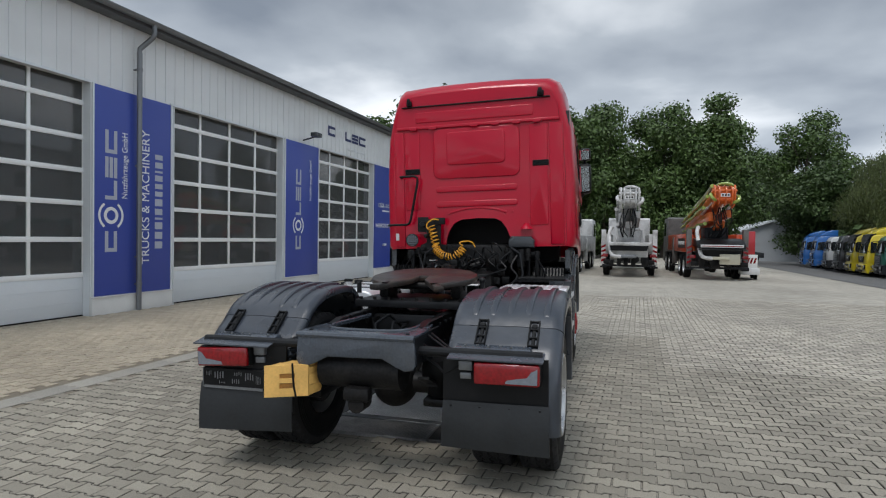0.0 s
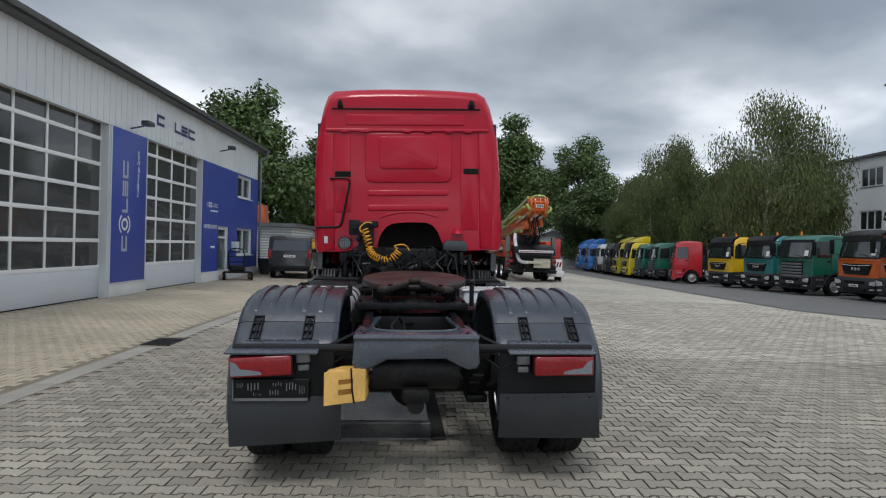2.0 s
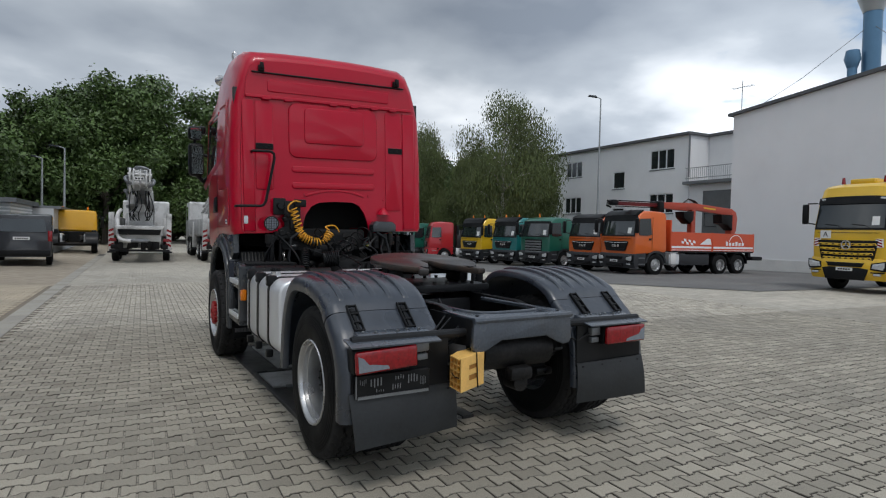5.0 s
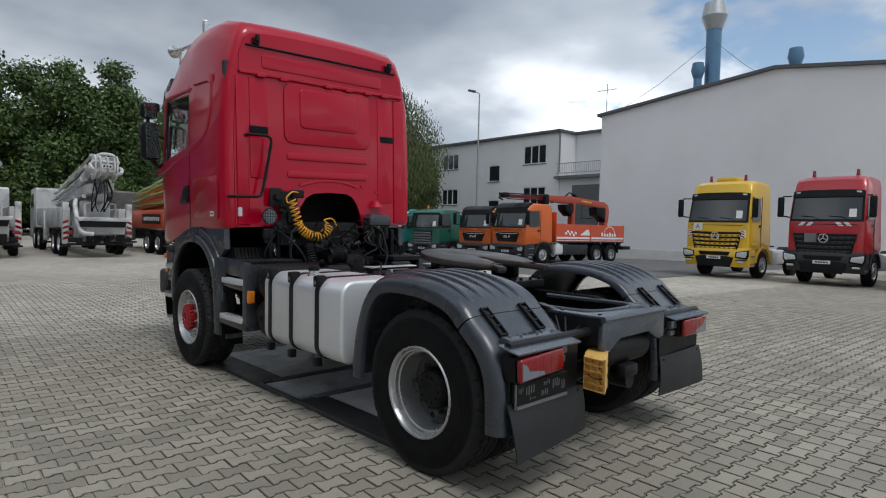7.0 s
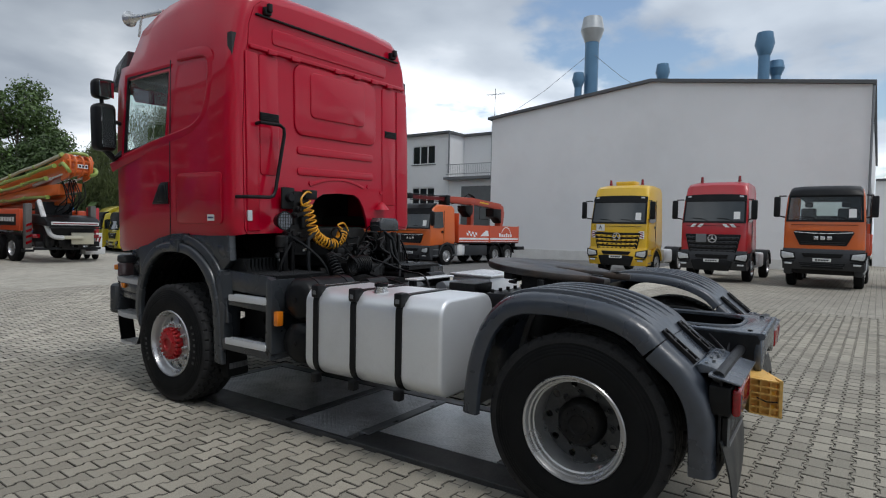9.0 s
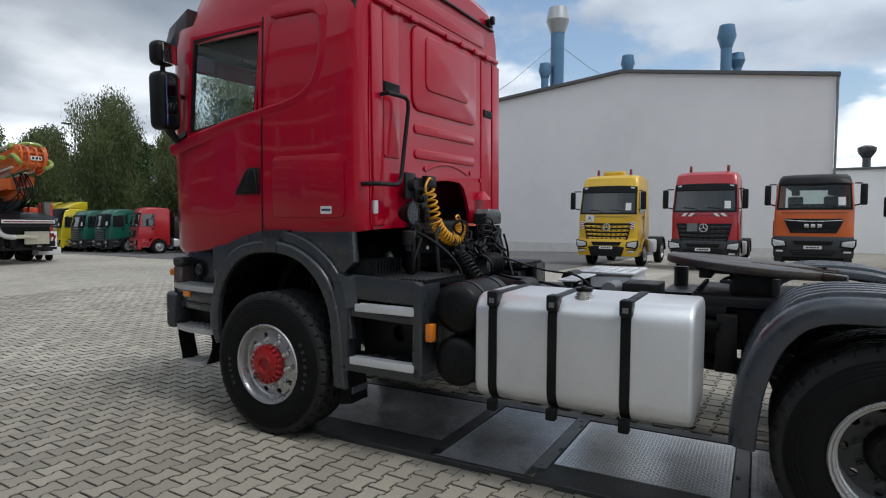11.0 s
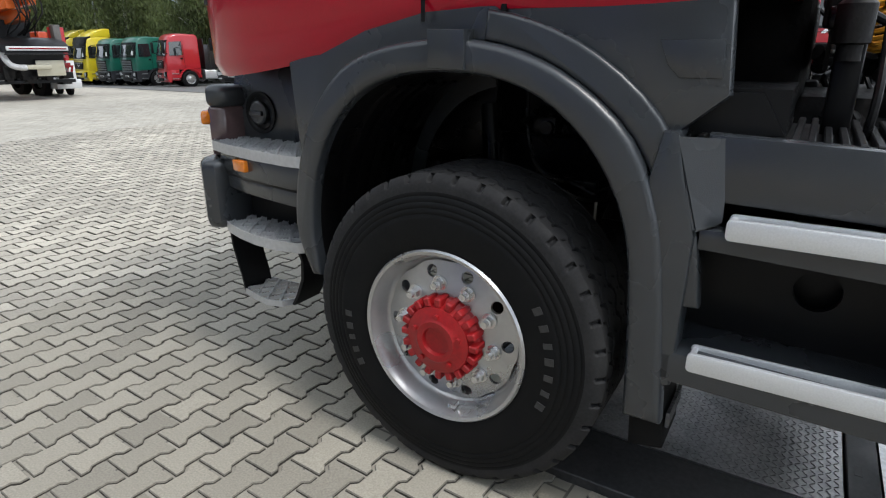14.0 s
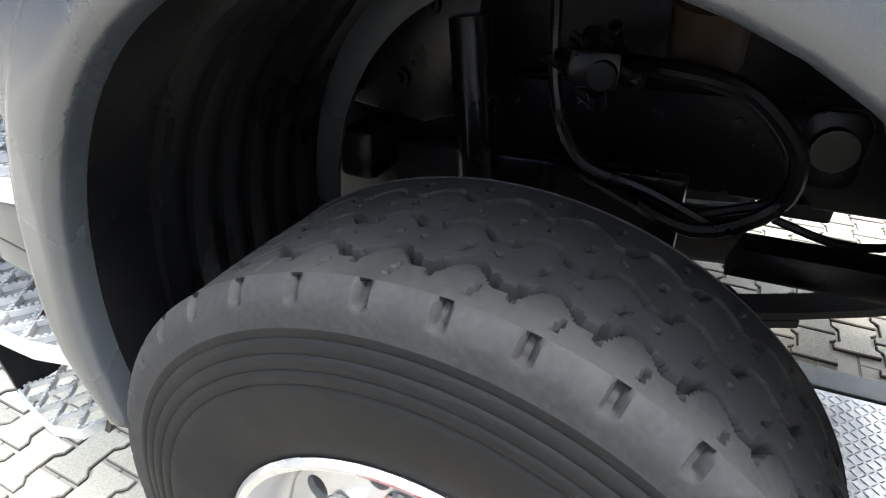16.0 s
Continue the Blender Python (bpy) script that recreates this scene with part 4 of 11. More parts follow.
def wheel(parent, m, front, hub_mat, tyre_mesh, name="wheel", dual=True):
    """A lorry wheel whose outer side looks towards -x."""
    w = new(name)
    w.parent = parent
    w.matrix_basis = m
    t = new("tyre", tyre_mesh)
    t.parent = w
    if not front and dual:
        t2 = new("tyre", tyre_mesh)
        t2.parent = w
        t2.matrix_basis = Matrix.Translation((0.34, 0, 0))
    bm = B()
    if front:
        lathe(bm, [(0.300, 0.016), (0.306, 0.006), (0.300, -0.002), (0.289, 0.002), (0.284, 0.016), (0.272, 0.034), (0.268, 0.060), (0.258, 0.075), (0.246, 0.082), (0.246, 0.30), (0.262, 0.31), (0.30, 0.36)], 64, X_AXIS)
    else:
        lathe(bm, [(0.300, 0.016), (0.306, 0.006), (0.300, -0.002), (0.289, 0.002), (0.284, 0.012), (0.279, 0.030), (0.270, 0.034), (0.266, 0.060), (0.257, 0.066), (0.252, 0.11), (0.248, 0.22), (0.25, 0.30), (0.30, 0.62)], 64, X_AXIS)
    part("rim", bm, RIM, w)
    dx = 0.075 if front else 0.205
    bm = B()
    holed_disc(bm, 0.125, 0.252, 10, 0.218, 0.021, dx, dish=-0.03 if front else 0.0)
    part("disc", bm, RIM if front else DISC_DARK, w)
    for k in range(10):
        bm = B()
        nut(bm, dx - 0.017 if front else dx, 0.176 if front else 0.1675, radians(36 * k + 8), 0.0195)
        part("wheel_nut", bm, STEEL if front else DISC_DARK, w)
    bm = B()
    if front:
        lathe(bm, [(0.138, 0.06), (0.138, 0.02), (0.122, 0.004), (0.116, -0.022), (0.080, -0.030), (0.070, -0.038), (0.05, -0.036), (0.046, -0.022), (0.03, -0.018), (0, -0.018)], 40, X_AXIS @ Matrix.Translation((0, 0, 0.01)))
        for k in range(20):
            a = radians(18 * k)
            bm2 = Matrix.Rotation(a, 4, "X")
            b3 = B()
            box(b3, -0.012, 0.05, 0.116, 0.146, -0.012, 0.012, 0.004, 1, bm2)
            part("hub_tooth", b3, hub_mat, w)
        for k in range(5):
            a = radians(72 * k + 20)
            b3 = B()
            cyl(b3, (-0.028, 0.088 * math.cos(a), 0.088 * math.sin(a)), (-0.018, 0.088 * math.cos(a), 0.088 * math.sin(a)), 0.009, 6)
            part("hub_bolt", b3, hub_mat, w)
    else:
        lathe(bm, [(0.14, 0.24), (0.14, 0.15), (0.132, 0.135), (0.122, 0.115), (0.108, 0.105), (0.06, 0.102), (0.052, 0.112), (0, 0.112)], 40, X_AXIS)
        for k in range(10):
            a = radians(36 * k)
            b2 = B()
            cyl(b2, (0.094, 0.085 * math.cos(a), 0.085 * math.sin(a)), (0.108, 0.085 * math.cos(a), 0.085 * math.sin(a)), 0.008, 6)
            part("hub_bolt", b2, hub_mat, w)
    part("hub", bm, hub_mat, w, "serrated red hub" if front else "")
    if front:
        bm = B()
        tube(bm, [(0.05, 0.255 * math.cos(-1.75), 0.255 * math.sin(-1.75)), (0.02, 0.262 * math.cos(-1.75), 0.262 * math.sin(-1.75)), (0.0, 0.245 * math.cos(-1.72), 0.245 * math.sin(-1.72))], 0.006, 6)
        part("valve", bm, STEEL, w)
        # side-wall marking as plain raised bars
        bm = B()
        for a0, n, st in ((152, 7, 8.0), (-28, 5, 7.0)):
            for k in range(n):
                a = radians(a0 + k * st)
                box(bm, -0.0035, 0.004, 0.372, 0.400, -0.014 + 0.003 * (k % 3), 0.010, 0, 1, Matrix.Rotation(a, 4, "X"))
        part_each("marking_bar", bm, mat("tyre_marking", (0.035, 0.035, 0.035), 0.6, var=0.3, scale=20) if "tyre_marking" not in bpy.data.materials else bpy.data.materials["tyre_marking"], w, smooth=0)
    else:
        bm = B()
        cyl(bm, (0.45, 0, 0), (0.62, 0, 0), 0.2, 24)
        part("brake_drum", bm, GREASY, w)
    return w


FLIP = Matrix.Rotation(math.pi, 4, "Z")
FULL_SIZE = Matrix.Diagonal((1, 1.015, 1.015, 1))
wheel(truck, Matrix.Translation((-1.32, AX_F - 0.008, HUB_Z - 0.008)) @ FULL_SIZE, True, HUB_RED, FRONT_TYRE, "front_wheel")
wheel(truck, Matrix.Translation((1.25, AX_F, HUB_Z - 0.01)) @ FLIP @ FULL_SIZE, True, HUB_RED, FRONT_TYRE, "front_wheel")
wheel(truck, Matrix.Translation((-1.268, AX_R, HUB_Z - 0.01)) @ FULL_SIZE, False, GREASY, REAR_TYRE, "rear_wheel")
wheel(truck, Matrix.Translation((1.355, AX_R, HUB_Z - 0.01)) @ FLIP @ FULL_SIZE, False, GREASY, REAR_TYRE, "rear_wheel")


# cab -----------------------------------------------------------------
def cab_section(v, wb, zb, wt, zt):
    """Half outline from the sill to the roof's middle. wb: half width; zb: sill; wt, zt: roof."""
    waist = float(np.interp(v, [4.2, 4.76, 5.18, 5.70], [2.50, 2.48, 2.41, 2.265]))
    side = [(wb - 0.03, zb), (wb, zb + 0.05), (wb, 1.80), (wb, waist), (wb - 0.012, 2.75), (wb - 0.03, 3.08), (wb - 0.05, 3.16)]
    top = [(wb - 0.065, 3.24), (wt + 0.07, zt - 0.22), (wt + 0.01, zt - 0.07), (wt - 0.07, zt - 0.005), (wt * 0.6, zt + 0.02), (wt * 0.25, zt + 0.03)]
    half = side + top
    return [(-a, v, b) for a, b in half] + [(a, v, b) for a, b in half[::-1]]


WAIST = [(5.72, 2.255), (5.45, 2.335), (5.18, 2.41), (4.76, 2.48), (4.56, 2.51), (4.40, 2.55), (4.28, 2.63), (4.225, 2.74), (4.20, 2.88), (4.195, 3.02), (4.21, 3.10), (4.26, 3.145), (4.36, 3.155), (4.66, 3.16)]


def waistline(sgn, X, parent):
    """The swaging that runs under the side window and up round the quarter panel: flat outside, a soft step inside."""
    line = [Vector((a, b)) for a, b in curve(WAIST, 70)]
    bm = B()
    rows = []
    for i, p in enumerate(line):
        d = (line[min(i + 1, len(line) - 1)] - line[max(i - 1, 0)]).normalized()
        out = Vector((-d.y, d.x))
        lean = 0.035 * max(0.0, (p.y - 2.45) / 0.65)
        row = []
        for off, proud in ((0.085, -0.004), (0.06, 0.003), (0.025, 0.008), (0.006, 0.011), (0.0, 0.0105), (-0.006, 0.006), (-0.010, -0.004)):
            q = p + out * off
            row.append(bm.verts.new((X + sgn * (proud - lean), q.x, q.y)))
        rows.append(row)
    for r0, r1 in zip(rows, rows[1:]):
        for k in range(len(r0) - 1):
            bm.faces.new((r0[k], r0[k + 1], r1[k + 1], r1[k]))
    bmesh.ops.recalc_face_normals(bm, faces=bm.faces)
    if sum(f.normal.x for f in bm.faces) * sgn < 0:
        bmesh.ops.reverse_faces(bm, faces=bm.faces)
    part("pressing", bm, RED_PAINT, parent, smooth=60)


def window_band(sgn, X, outer, inner, proud, material, nm, parent):
    """A flat frame between two outlines that leans in with the side window."""
    bm = B()
    xo, xi = X + sgn * proud, X - sgn * 0.03
    lo, hi = [[[bm.verts.new((x - sgn * 0.035 * max(0, (p[1] - 2.36) / 0.72), p[0], p[1])) for p in line] for x in (xi, xo)] for line in (outer, inner)]
    n = len(outer)
    for k in range(n):
        q = (k + 1) % n
        bm.faces.new((lo[1][k], lo[1][q], hi[1][q], hi[1][k]))
        bm.faces.new((lo[0][k], lo[0][q], hi[0][q], hi[0][k]))
        bm.faces.new((lo[0][k], lo[0][q], lo[1][q], lo[1][k]))
        bm.faces.new((hi[0][k], hi[0][q], hi[1][q], hi[1][k]))
    bmesh.ops.recalc_face_normals(bm, faces=bm.faces)
    part(nm, bm, material, parent)


def build_cab():
    secs = [cab_section(3.848, 1.125, 1.575, 0.98, 3.60), cab_section(3.856, 1.165, 1.572, 0.995, 3.63), cab_section(3.878, 1.20, 1.566, 1.01, 3.66), cab_section(3.915, 1.225, 1.562, 1.02, 3.70), cab_section(3.965, 1.237, 1.56, 1.03, 3.73), cab_section(4.25, 1.24, 1.555, 1.05, 3.80),
            cab_section(4.60, 1.24, 1.56, 1.05, 3.82), cab_section(4.79, 1.24, 1.55, 1.05, 3.82), cab_section(5.02, 1.24, 1.50, 1.04, 3.80), cab_section(5.22, 1.238, 1.42, 1.03, 3.76), cab_section(5.50, 1.225, 1.37, 1.0, 3.66),
            cab_section(5.66, 1.20, 1.35, 0.95, 3.52), cab_section(5.78, 1.14, 1.35, 0.88, 3.38), cab_section(5.85, 1.05, 1.37, 0.80, 3.26)]
    bm = B()
    rows = [[bm.verts.new(p) for p in s] for s in secs]
    n = len(rows[0])
    skip_side = {3, 4}
    for i in range(len(rows) - 1):
        mid = (secs[i][0][1] + secs[i + 1][0][1]) / 2
        for k in range(n - 1):
            kk = k if k < n // 2 else n - 2 - k
            if kk in skip_side and 4.79 <= mid <= 5.50:
                continue
            bm.faces.new((rows[i][k], rows[i + 1][k], rows[i + 1][k + 1], rows[i][k + 1]))
    # front: scuttle below, brow above the windscreen
    f = rows[-1]
    for k in range(n // 2 - 1):
        if k in (3, 4):
            continue
        bm.faces.new((f[k], f[n - 1 - k], f[n - 2 - k], f[k + 1]))
    bmesh.ops.recalc_face_normals(bm, faces=bm.faces)
    # roof's rear edge closes onto the back wall
    bmesh.ops.solidify(bm, geom=bm.faces[:], thickness=-0.025)
    bmesh.ops.recalc_face_normals(bm, faces=bm.faces)
    body = tp("cab_body", bm, RED_PAINT, smooth=38)
    # back wall with the engine tunnel's arch cut into its lower edge
    s = cab_section(3.84, 1.122, 1.575, 0.978, 3.60)
    outline = [(p[0], p[2]) for p in s]
    notch = [(0.50, 1.575), (0.475, 1.70), (0.43, 1.82), (0.36, 1.915), (0.28, 1.955), (0.05, 1.965), (-0.18, 1.95), (-0.28, 1.90), (-0.35, 1.80), (-0.385, 1.70), (-0.40, 1.575)]
    bm = B()
    prism(bm, outline + notch, "y", 3.84, 3.87)
    back = tp("back_wall", bm, RED_PAINT, smooth=25)

    def plate(pts, proud, bev, nm="pressing"):
        b2 = B()
        prism(b2, pts, "y", 3.84 - proud, 3.845, bev, 3)
        return part(nm, b2, RED_PAINT, back, smooth=60)
    plate(rrect(-0.55, 0.62, 2.50, 3.17, 0.10), 0.018, 0.014)
    plate(rrect(-0.36, 0.43, 2.68, 3.12, 0.06), 0.032, 0.013)
    plate(rrect(-0.52, 0.58, 2.32, 2.40, 0.035), 0.014, 0.010)
    plate(rrect(-0.52, 0.58, 2.12, 2.20, 0.035), 0.014, 0.010)
    plate(arc((0.04, 1.02), 1.10, 69, 111, 14) + arc((0.04, 1.02), 1.07, 111, 69, 14), 0.009, 0.006)
    for sgn in (-1, 1):
        a, b = sorted((sgn * 1.10, sgn * 0.965))
        plate([(a, 1.60), (b, 1.60), (b, 3.16), (a, 3.16)], 0.016, 0.012)
        a, b = sorted((sgn * 0.95, sgn * 0.74))
        plate(rrect(a, b, 2.10 if sgn < 0 else 1.85, 3.16, 0.03), 0.010, 0.008)
    plate(rrect(-1.06, 1.06, 3.185, 3.225, 0.015), 0.030, 0.010)
    for c in (-0.82, -0.55, 0.02, 0.30, 0.58, 0.84):
        plate(rrect(c - 0.05, c + 0.05, 3.17, 3.215, 0.012), 0.042, 0.006)
    plate(rrect(-0.80, 0.80, 3.27, 3.40, 0.03), 0.010, 0.008)
    bm = B()
    box(bm, -0.98, 0.98, 3.815, 3.846, 3.462, 3.478, 0.004)
    part("gutter_strip", bm, BLACK_PLASTIC, back)
    for c in (-0.87, 0.89):
        bm = B()
        box(bm, c - 0.035, c + 0.035, 3.79, 3.84, 3.48, 3.545, 0.01)
        box(bm, c - 0.02, c + 0.02, 3.76, 3.80, 3.50, 3.57, 0.006)
        part("marker_lamp", bm, BLACK_PLASTIC, back)
    for a, b, z in ((0.78, 0.96, 2.615), (-0.95, -0.74, 2.58)):
        bm = B()
        box(bm, a, b, 3.822, 3.842, z, z + 0.075, 0.006)
        for q in range(4):
            box(bm, a + 0.01, b - 0.01, 3.816, 3.824, z + 0.012 + q * 0.016, z + 0.019 + q * 0.016)
        part("vent_grille", bm, BLACK_PLASTIC, back)
    for (a, z) in ((-0.62, 1.99), (0.72, 1.99), (-0.35, 2.05), (0.5, 2.05)):
        bm = B()
        cyl(bm, (a, 3.842, z), (a, 3.828, z), 0.022, 12)
        part("plug", bm, RED_PAINT, back)
    # small red cone right of the arch
    bm = B()
    lathe(bm, [(0.085, 0), (0.07, 0.02), (0.03, 0.075), (0.012, 0.085), (0, 0.085)], 16, Matrix.Translation((0.69, 3.80, 1.80)))
    part("filler_cover", bm, RED_PAINT, back)
    # grab rail
    bm = B()
    tube(bm, [(-1.00, 3.82, 2.545), (-1.0, 3.76, 2.55), (-0.80, 3.745, 2.55), (-0.755, 3.745, 2.525), (-0.75, 3.745, 2.47), (-0.86, 3.745, 1.96), (-0.885, 3.745, 1.915), (-0.92, 3.745, 1.90), (-1.16, 3.75, 1.90), (-1.19, 3.79, 1.90), (-1.19, 3.86, 1.90)], 0.016, 10)
    tp("grab_rail", bm, BLACK_PLASTIC, "black steel grab rail")
    bm = B()
    box(bm, -1.10, -1.055, 3.818, 3.842, 1.69, 1.785, 0.004)
    tp("sticker", bm, DOOR_GREY)
    # side details, both flanks
    for sgn in (-1, 1):
        X = sgn * 1.241

        def flank(pts, proud, bev, material, nm, parent=body):
            b2 = B()
            a, b = sorted((X, X + sgn * proud))
            prism(b2, pts, "x", a, b, bev, 2)
            return part(nm, b2, material, parent, smooth=50)
        # door seam and door
        flank([(4.770, 1.53), (4.784, 1.53), (4.764, 2.3), (4.717, 3.16), (4.703, 3.16), (4.750, 2.3)], 0.002, 0, BLACK_PLASTIC, "door_seam")
        flank([(5.30, 1.375), (5.31, 1.375), (5.68, 2.2), (5.67, 2.2)], 0.0015, 0, BLACK_PLASTIC, "door_seam") if sgn > 0 else None
        # rear side panel and lower pressings
        waistline(sgn, X, body)
        flank(rrect(3.98, 4.66, 1.66, 2.12, 0.05), 0.007, 0.006, RED_PAINT, "pressing")
        # window frame and pane
        fo = [(4.815, 2.455), (5.525, 2.318), (5.495, 3.135), (4.758, 3.145)]
        fi = [(4.845, 2.475), (5.485, 2.365), (5.455, 3.09), (4.785, 3.105)]
        fm = [(a + (c - a) * 0.62, b + (d - b) * 0.62) for (a, b), (c, d) in zip(fo, fi)]
        window_band(sgn, X, fo, fm, 0.003, RED_PAINT, "window_surround", body)
        window_band(sgn, X, fm, fi, 0.001, BLACK_PLASTIC, "window_frame", body)
        b2 = B()
        vs = [[b2.verts.new((X - sgn * (0.012 + d) - sgn * 0.035 * max(0, (p[1] - 2.36) / 0.72), p[0], p[1])) for p in fi] for d in (0, 0.005)]
        b2.faces.new(vs[0]), b2.faces.new(vs[1][::-1])
        for k in range(4):
            b2.faces.new((vs[0][k], vs[0][(k + 1) % 4], vs[1][(k + 1) % 4], vs[1][k]))
        bmesh.ops.recalc_face_normals(b2, faces=b2.faces)
        part("pane", b2, GLASS, body, smooth=0).visible_shadow = False
        # door handle: black wedge with a finger well
        flank([(4.79, 1.84), (5.05, 1.84), (5.035, 1.87), (4.93, 2.02), (4.89, 2.045), (4.79, 2.045)], 0.018, 0.008, BLACK_PLASTIC, "door_handle")
        flank([(4.80, 1.86), (4.95, 1.86), (4.90, 1.99), (4.87, 2.03), (4.815, 2.03)], 0.030, 0.010, BLACK_PLASTIC, "door_handle_grip")
        if sgn < 0:
            flank(rrect(4.09, 4.19, 1.69, 1.745, 0.004), 0.0085, 0, WHITE_STICK, "sticker")
            flank([(4.10, 1.71), (4.18, 1.71), (4.18, 1.726), (4.10, 1.726)], 0.0092, 0, SIGN_BLUE, "sticker_bar")
    # windscreen
    f = secs[-1]
    b2 = B()
    q = [f[3], f[len(f) - 4], f[len(f) - 6], f[5]]
    vs = [[b2.verts.new((p[0], p[1] - d, p[2])) for p in q] for d in (0.002, 0.008)]
    b2.faces.new(vs[0]), b2.faces.new(vs[1][::-1])
    for k in range(4):
        b2.faces.new((vs[0][k], vs[0][(k + 1) % 4], vs[1][(k + 1) % 4], vs[1][k]))
    bmesh.ops.recalc_face_normals(b2, faces=b2.faces)
    part("windscreen", b2, GLASS, body, smooth=0).visible_shadow = False
    # interior: floor, bunk wall, seats, wheel
    bm = B()
    box(bm, -1.15, 1.15, 4.80, 5.78, 1.62, 1.72)
    box(bm, -1.15, -0.62, 3.90, 4.80, 1.62, 1.72)
    box(bm, 0.72, 1.15, 3.90, 4.80, 1.62, 1.72)
    box(bm, -1.18, 1.18, 3.90, 3.96, 2.08, 3.3)
    box(bm, -1.10, 1.10, 3.96, 4.80, 2.08, 2.2, 0.04)
    box(bm, -1.10, 1.10, 4.76, 4.80, 1.62, 2.1)
    box(bm, -1.05, 1.05, 5.45, 5.75, 1.7, 2.34, 0.08)
    part("interior", bm, DARK_INT, body)
    for u in (-0.65, 0.65):
        bm = B()
        box(bm, u - 0.26, u + 0.26, 4.72, 5.2, 2.0, 2.16, 0.06)
        box(bm, u - 0.25, u + 0.25, 4.62, 4.76, 2.1, 2.78, 0.06)
        box(bm, u - 0.15, u + 0.15, 4.62, 4.74, 2.80, 3.0, 0.05)
        part("seat", bm, DARK_INT, body)
    bm = B()
    tube(bm, [(-0.65 + 0.23 * math.cos(a), 5.38 + 0.12 * math.sin(a), 2.36 + 0.19 * math.sin(a)) for a in np.linspace(0, 2 * math.pi, 25)], 0.018, 8)
    part("steering_wheel", bm, BLACK_PLASTIC, body)
    # sun visor and roof horns
    bm = B()
    prism(bm, [(5.68, 3.16), (5.98, 3.05), (6.0, 3.08), (5.90, 3.30), (5.66, 3.42)], "x", -1.08, 1.08, 0.02)
    part("sun_visor", bm, mat("smoked_visor", (0.05, 0.05, 0.055), 0.15, var=0.05, coat=0.6), body)
    for u in (-0.98, 0.98):
        h = B()
        m = Matrix.Translation((u, 5.55, 3.76)) @ Matrix.Rotation(radians(-86), 4, "X")
        lathe(h, [(0.0, -0.32), (0.022, -0.32), (0.024, 0.0), (0.034, 0.10), (0.06, 0.19), (0.082, 0.22), (0.076, 0.222), (0.03, 0.12), (0, 0.12)], 20, m)
        tube(h, [(u, 5.3, 3.70), (u, 5.3, 3.77)], 0.012, 6)
        tube(h, [(u, 5.6, 3.56), (u, 5.55, 3.77)], 0.012, 6)
        part("horn", h, STEEL, body, "chrome air horn")
    bm = B()
    cyl(bm, (-0.96, 4.90, 3.80), (-0.96, 4.90, 3.93), 0.04, 14)
    ball(bm, (-0.96, 4.90, 3.93), 0.04)
    part("roof_lamp", bm, STEEL, body)
    # mirrors
    for sgn in (-1, 1):
        mr = new("mirror_arm")
        mr.parent = truck
        def mbox(bm, u0, u1, *r, bev=0.03):
            a, b = sorted((sgn * u0, sgn * u1))
            return box(bm, a, b, *r, bev, 3)
        bm = B()
        mbox(bm, 1.29, 1.47, 5.62, 5.76, 2.885, 3.08, bev=0.05)
        part("upper_mirror", bm, BLACK_PLASTIC, mr)
        bm = B()
        mbox(bm, 1.27, 1.47, 5.60, 5.78, 2.37, 2.84, bev=0.055)
        part("main_mirror", bm, BLACK_PLASTIC, mr)
        for z0, z1 in ((2.895, 3.045), (2.40, 2.79)):
            bm = B()
            y0 = 5.600 if z0 < 2.8 else 5.620
            prism(bm, [(s2 * a, y0 + b) for s2, a, b in ((sgn, 1.295, -0.003), (sgn, 1.445, -0.040), (sgn, 1.445, -0.030), (sgn, 1.295, 0.01))], "z", z0, z1)
            part("mirror_glass", bm, MIRROR_GLASS, mr)
        bm = B()
        tube(bm, [(sgn * 1.20, 5.68, 2.66), (sgn * 1.36, 5.70, 2.70)], 0.02, 8)
        tube(bm, [(sgn * 1.20, 5.66, 2.36), (sgn * 1.28, 5.68, 2.30), (sgn * 1.36, 5.70, 2.40)], 0.035, 8)
        tube(bm, [(sgn * 1.38, 5.69, 2.82), (sgn * 1.38, 5.69, 2.90)], 0.02, 8)
        part_each("bracket", bm, BLACK_PLASTIC, mr)
    bm = B()
    mb = box(bm, -1.32, -1.22, 5.62, 5.74, 2.98, 3.10, 0.03, 2)
    tp("kerb_mirror", bm, BLACK_PLASTIC)


build_cab()
for o_ in truck.children:
    if o_.name.startswith(("cab_body", "back_wall")):
        for p_ in [o_] + list(o_.children_recursive):
            if p_.type == "MESH":
                for q_ in p_.data.vertices:
                    f_ = min(max((q_.co.x - 0.85) / 0.25, 0.0), 1.0)
                    q_.co.x += 0.07 * f_ * f_ * (3 - 2 * f_)
                    if q_.co.z > 3.24:
                        q_.co.z += 0.03 * min((q_.co.z - 3.24) / 0.3, 1.0)
# the sprung cab leans a little to the near side
CAB_LEAN = Matrix.Translation((0.0, 0, 1.0 + 0.02)) @ Matrix.Rotation(radians(-1.4), 4, "Y") @ Matrix.Translation((0, 0, -1.0))
for o_ in truck.children:
    if "wheel" not in o_.name:
        o_.matrix_basis = CAB_LEAN @ o_.matrix_basis


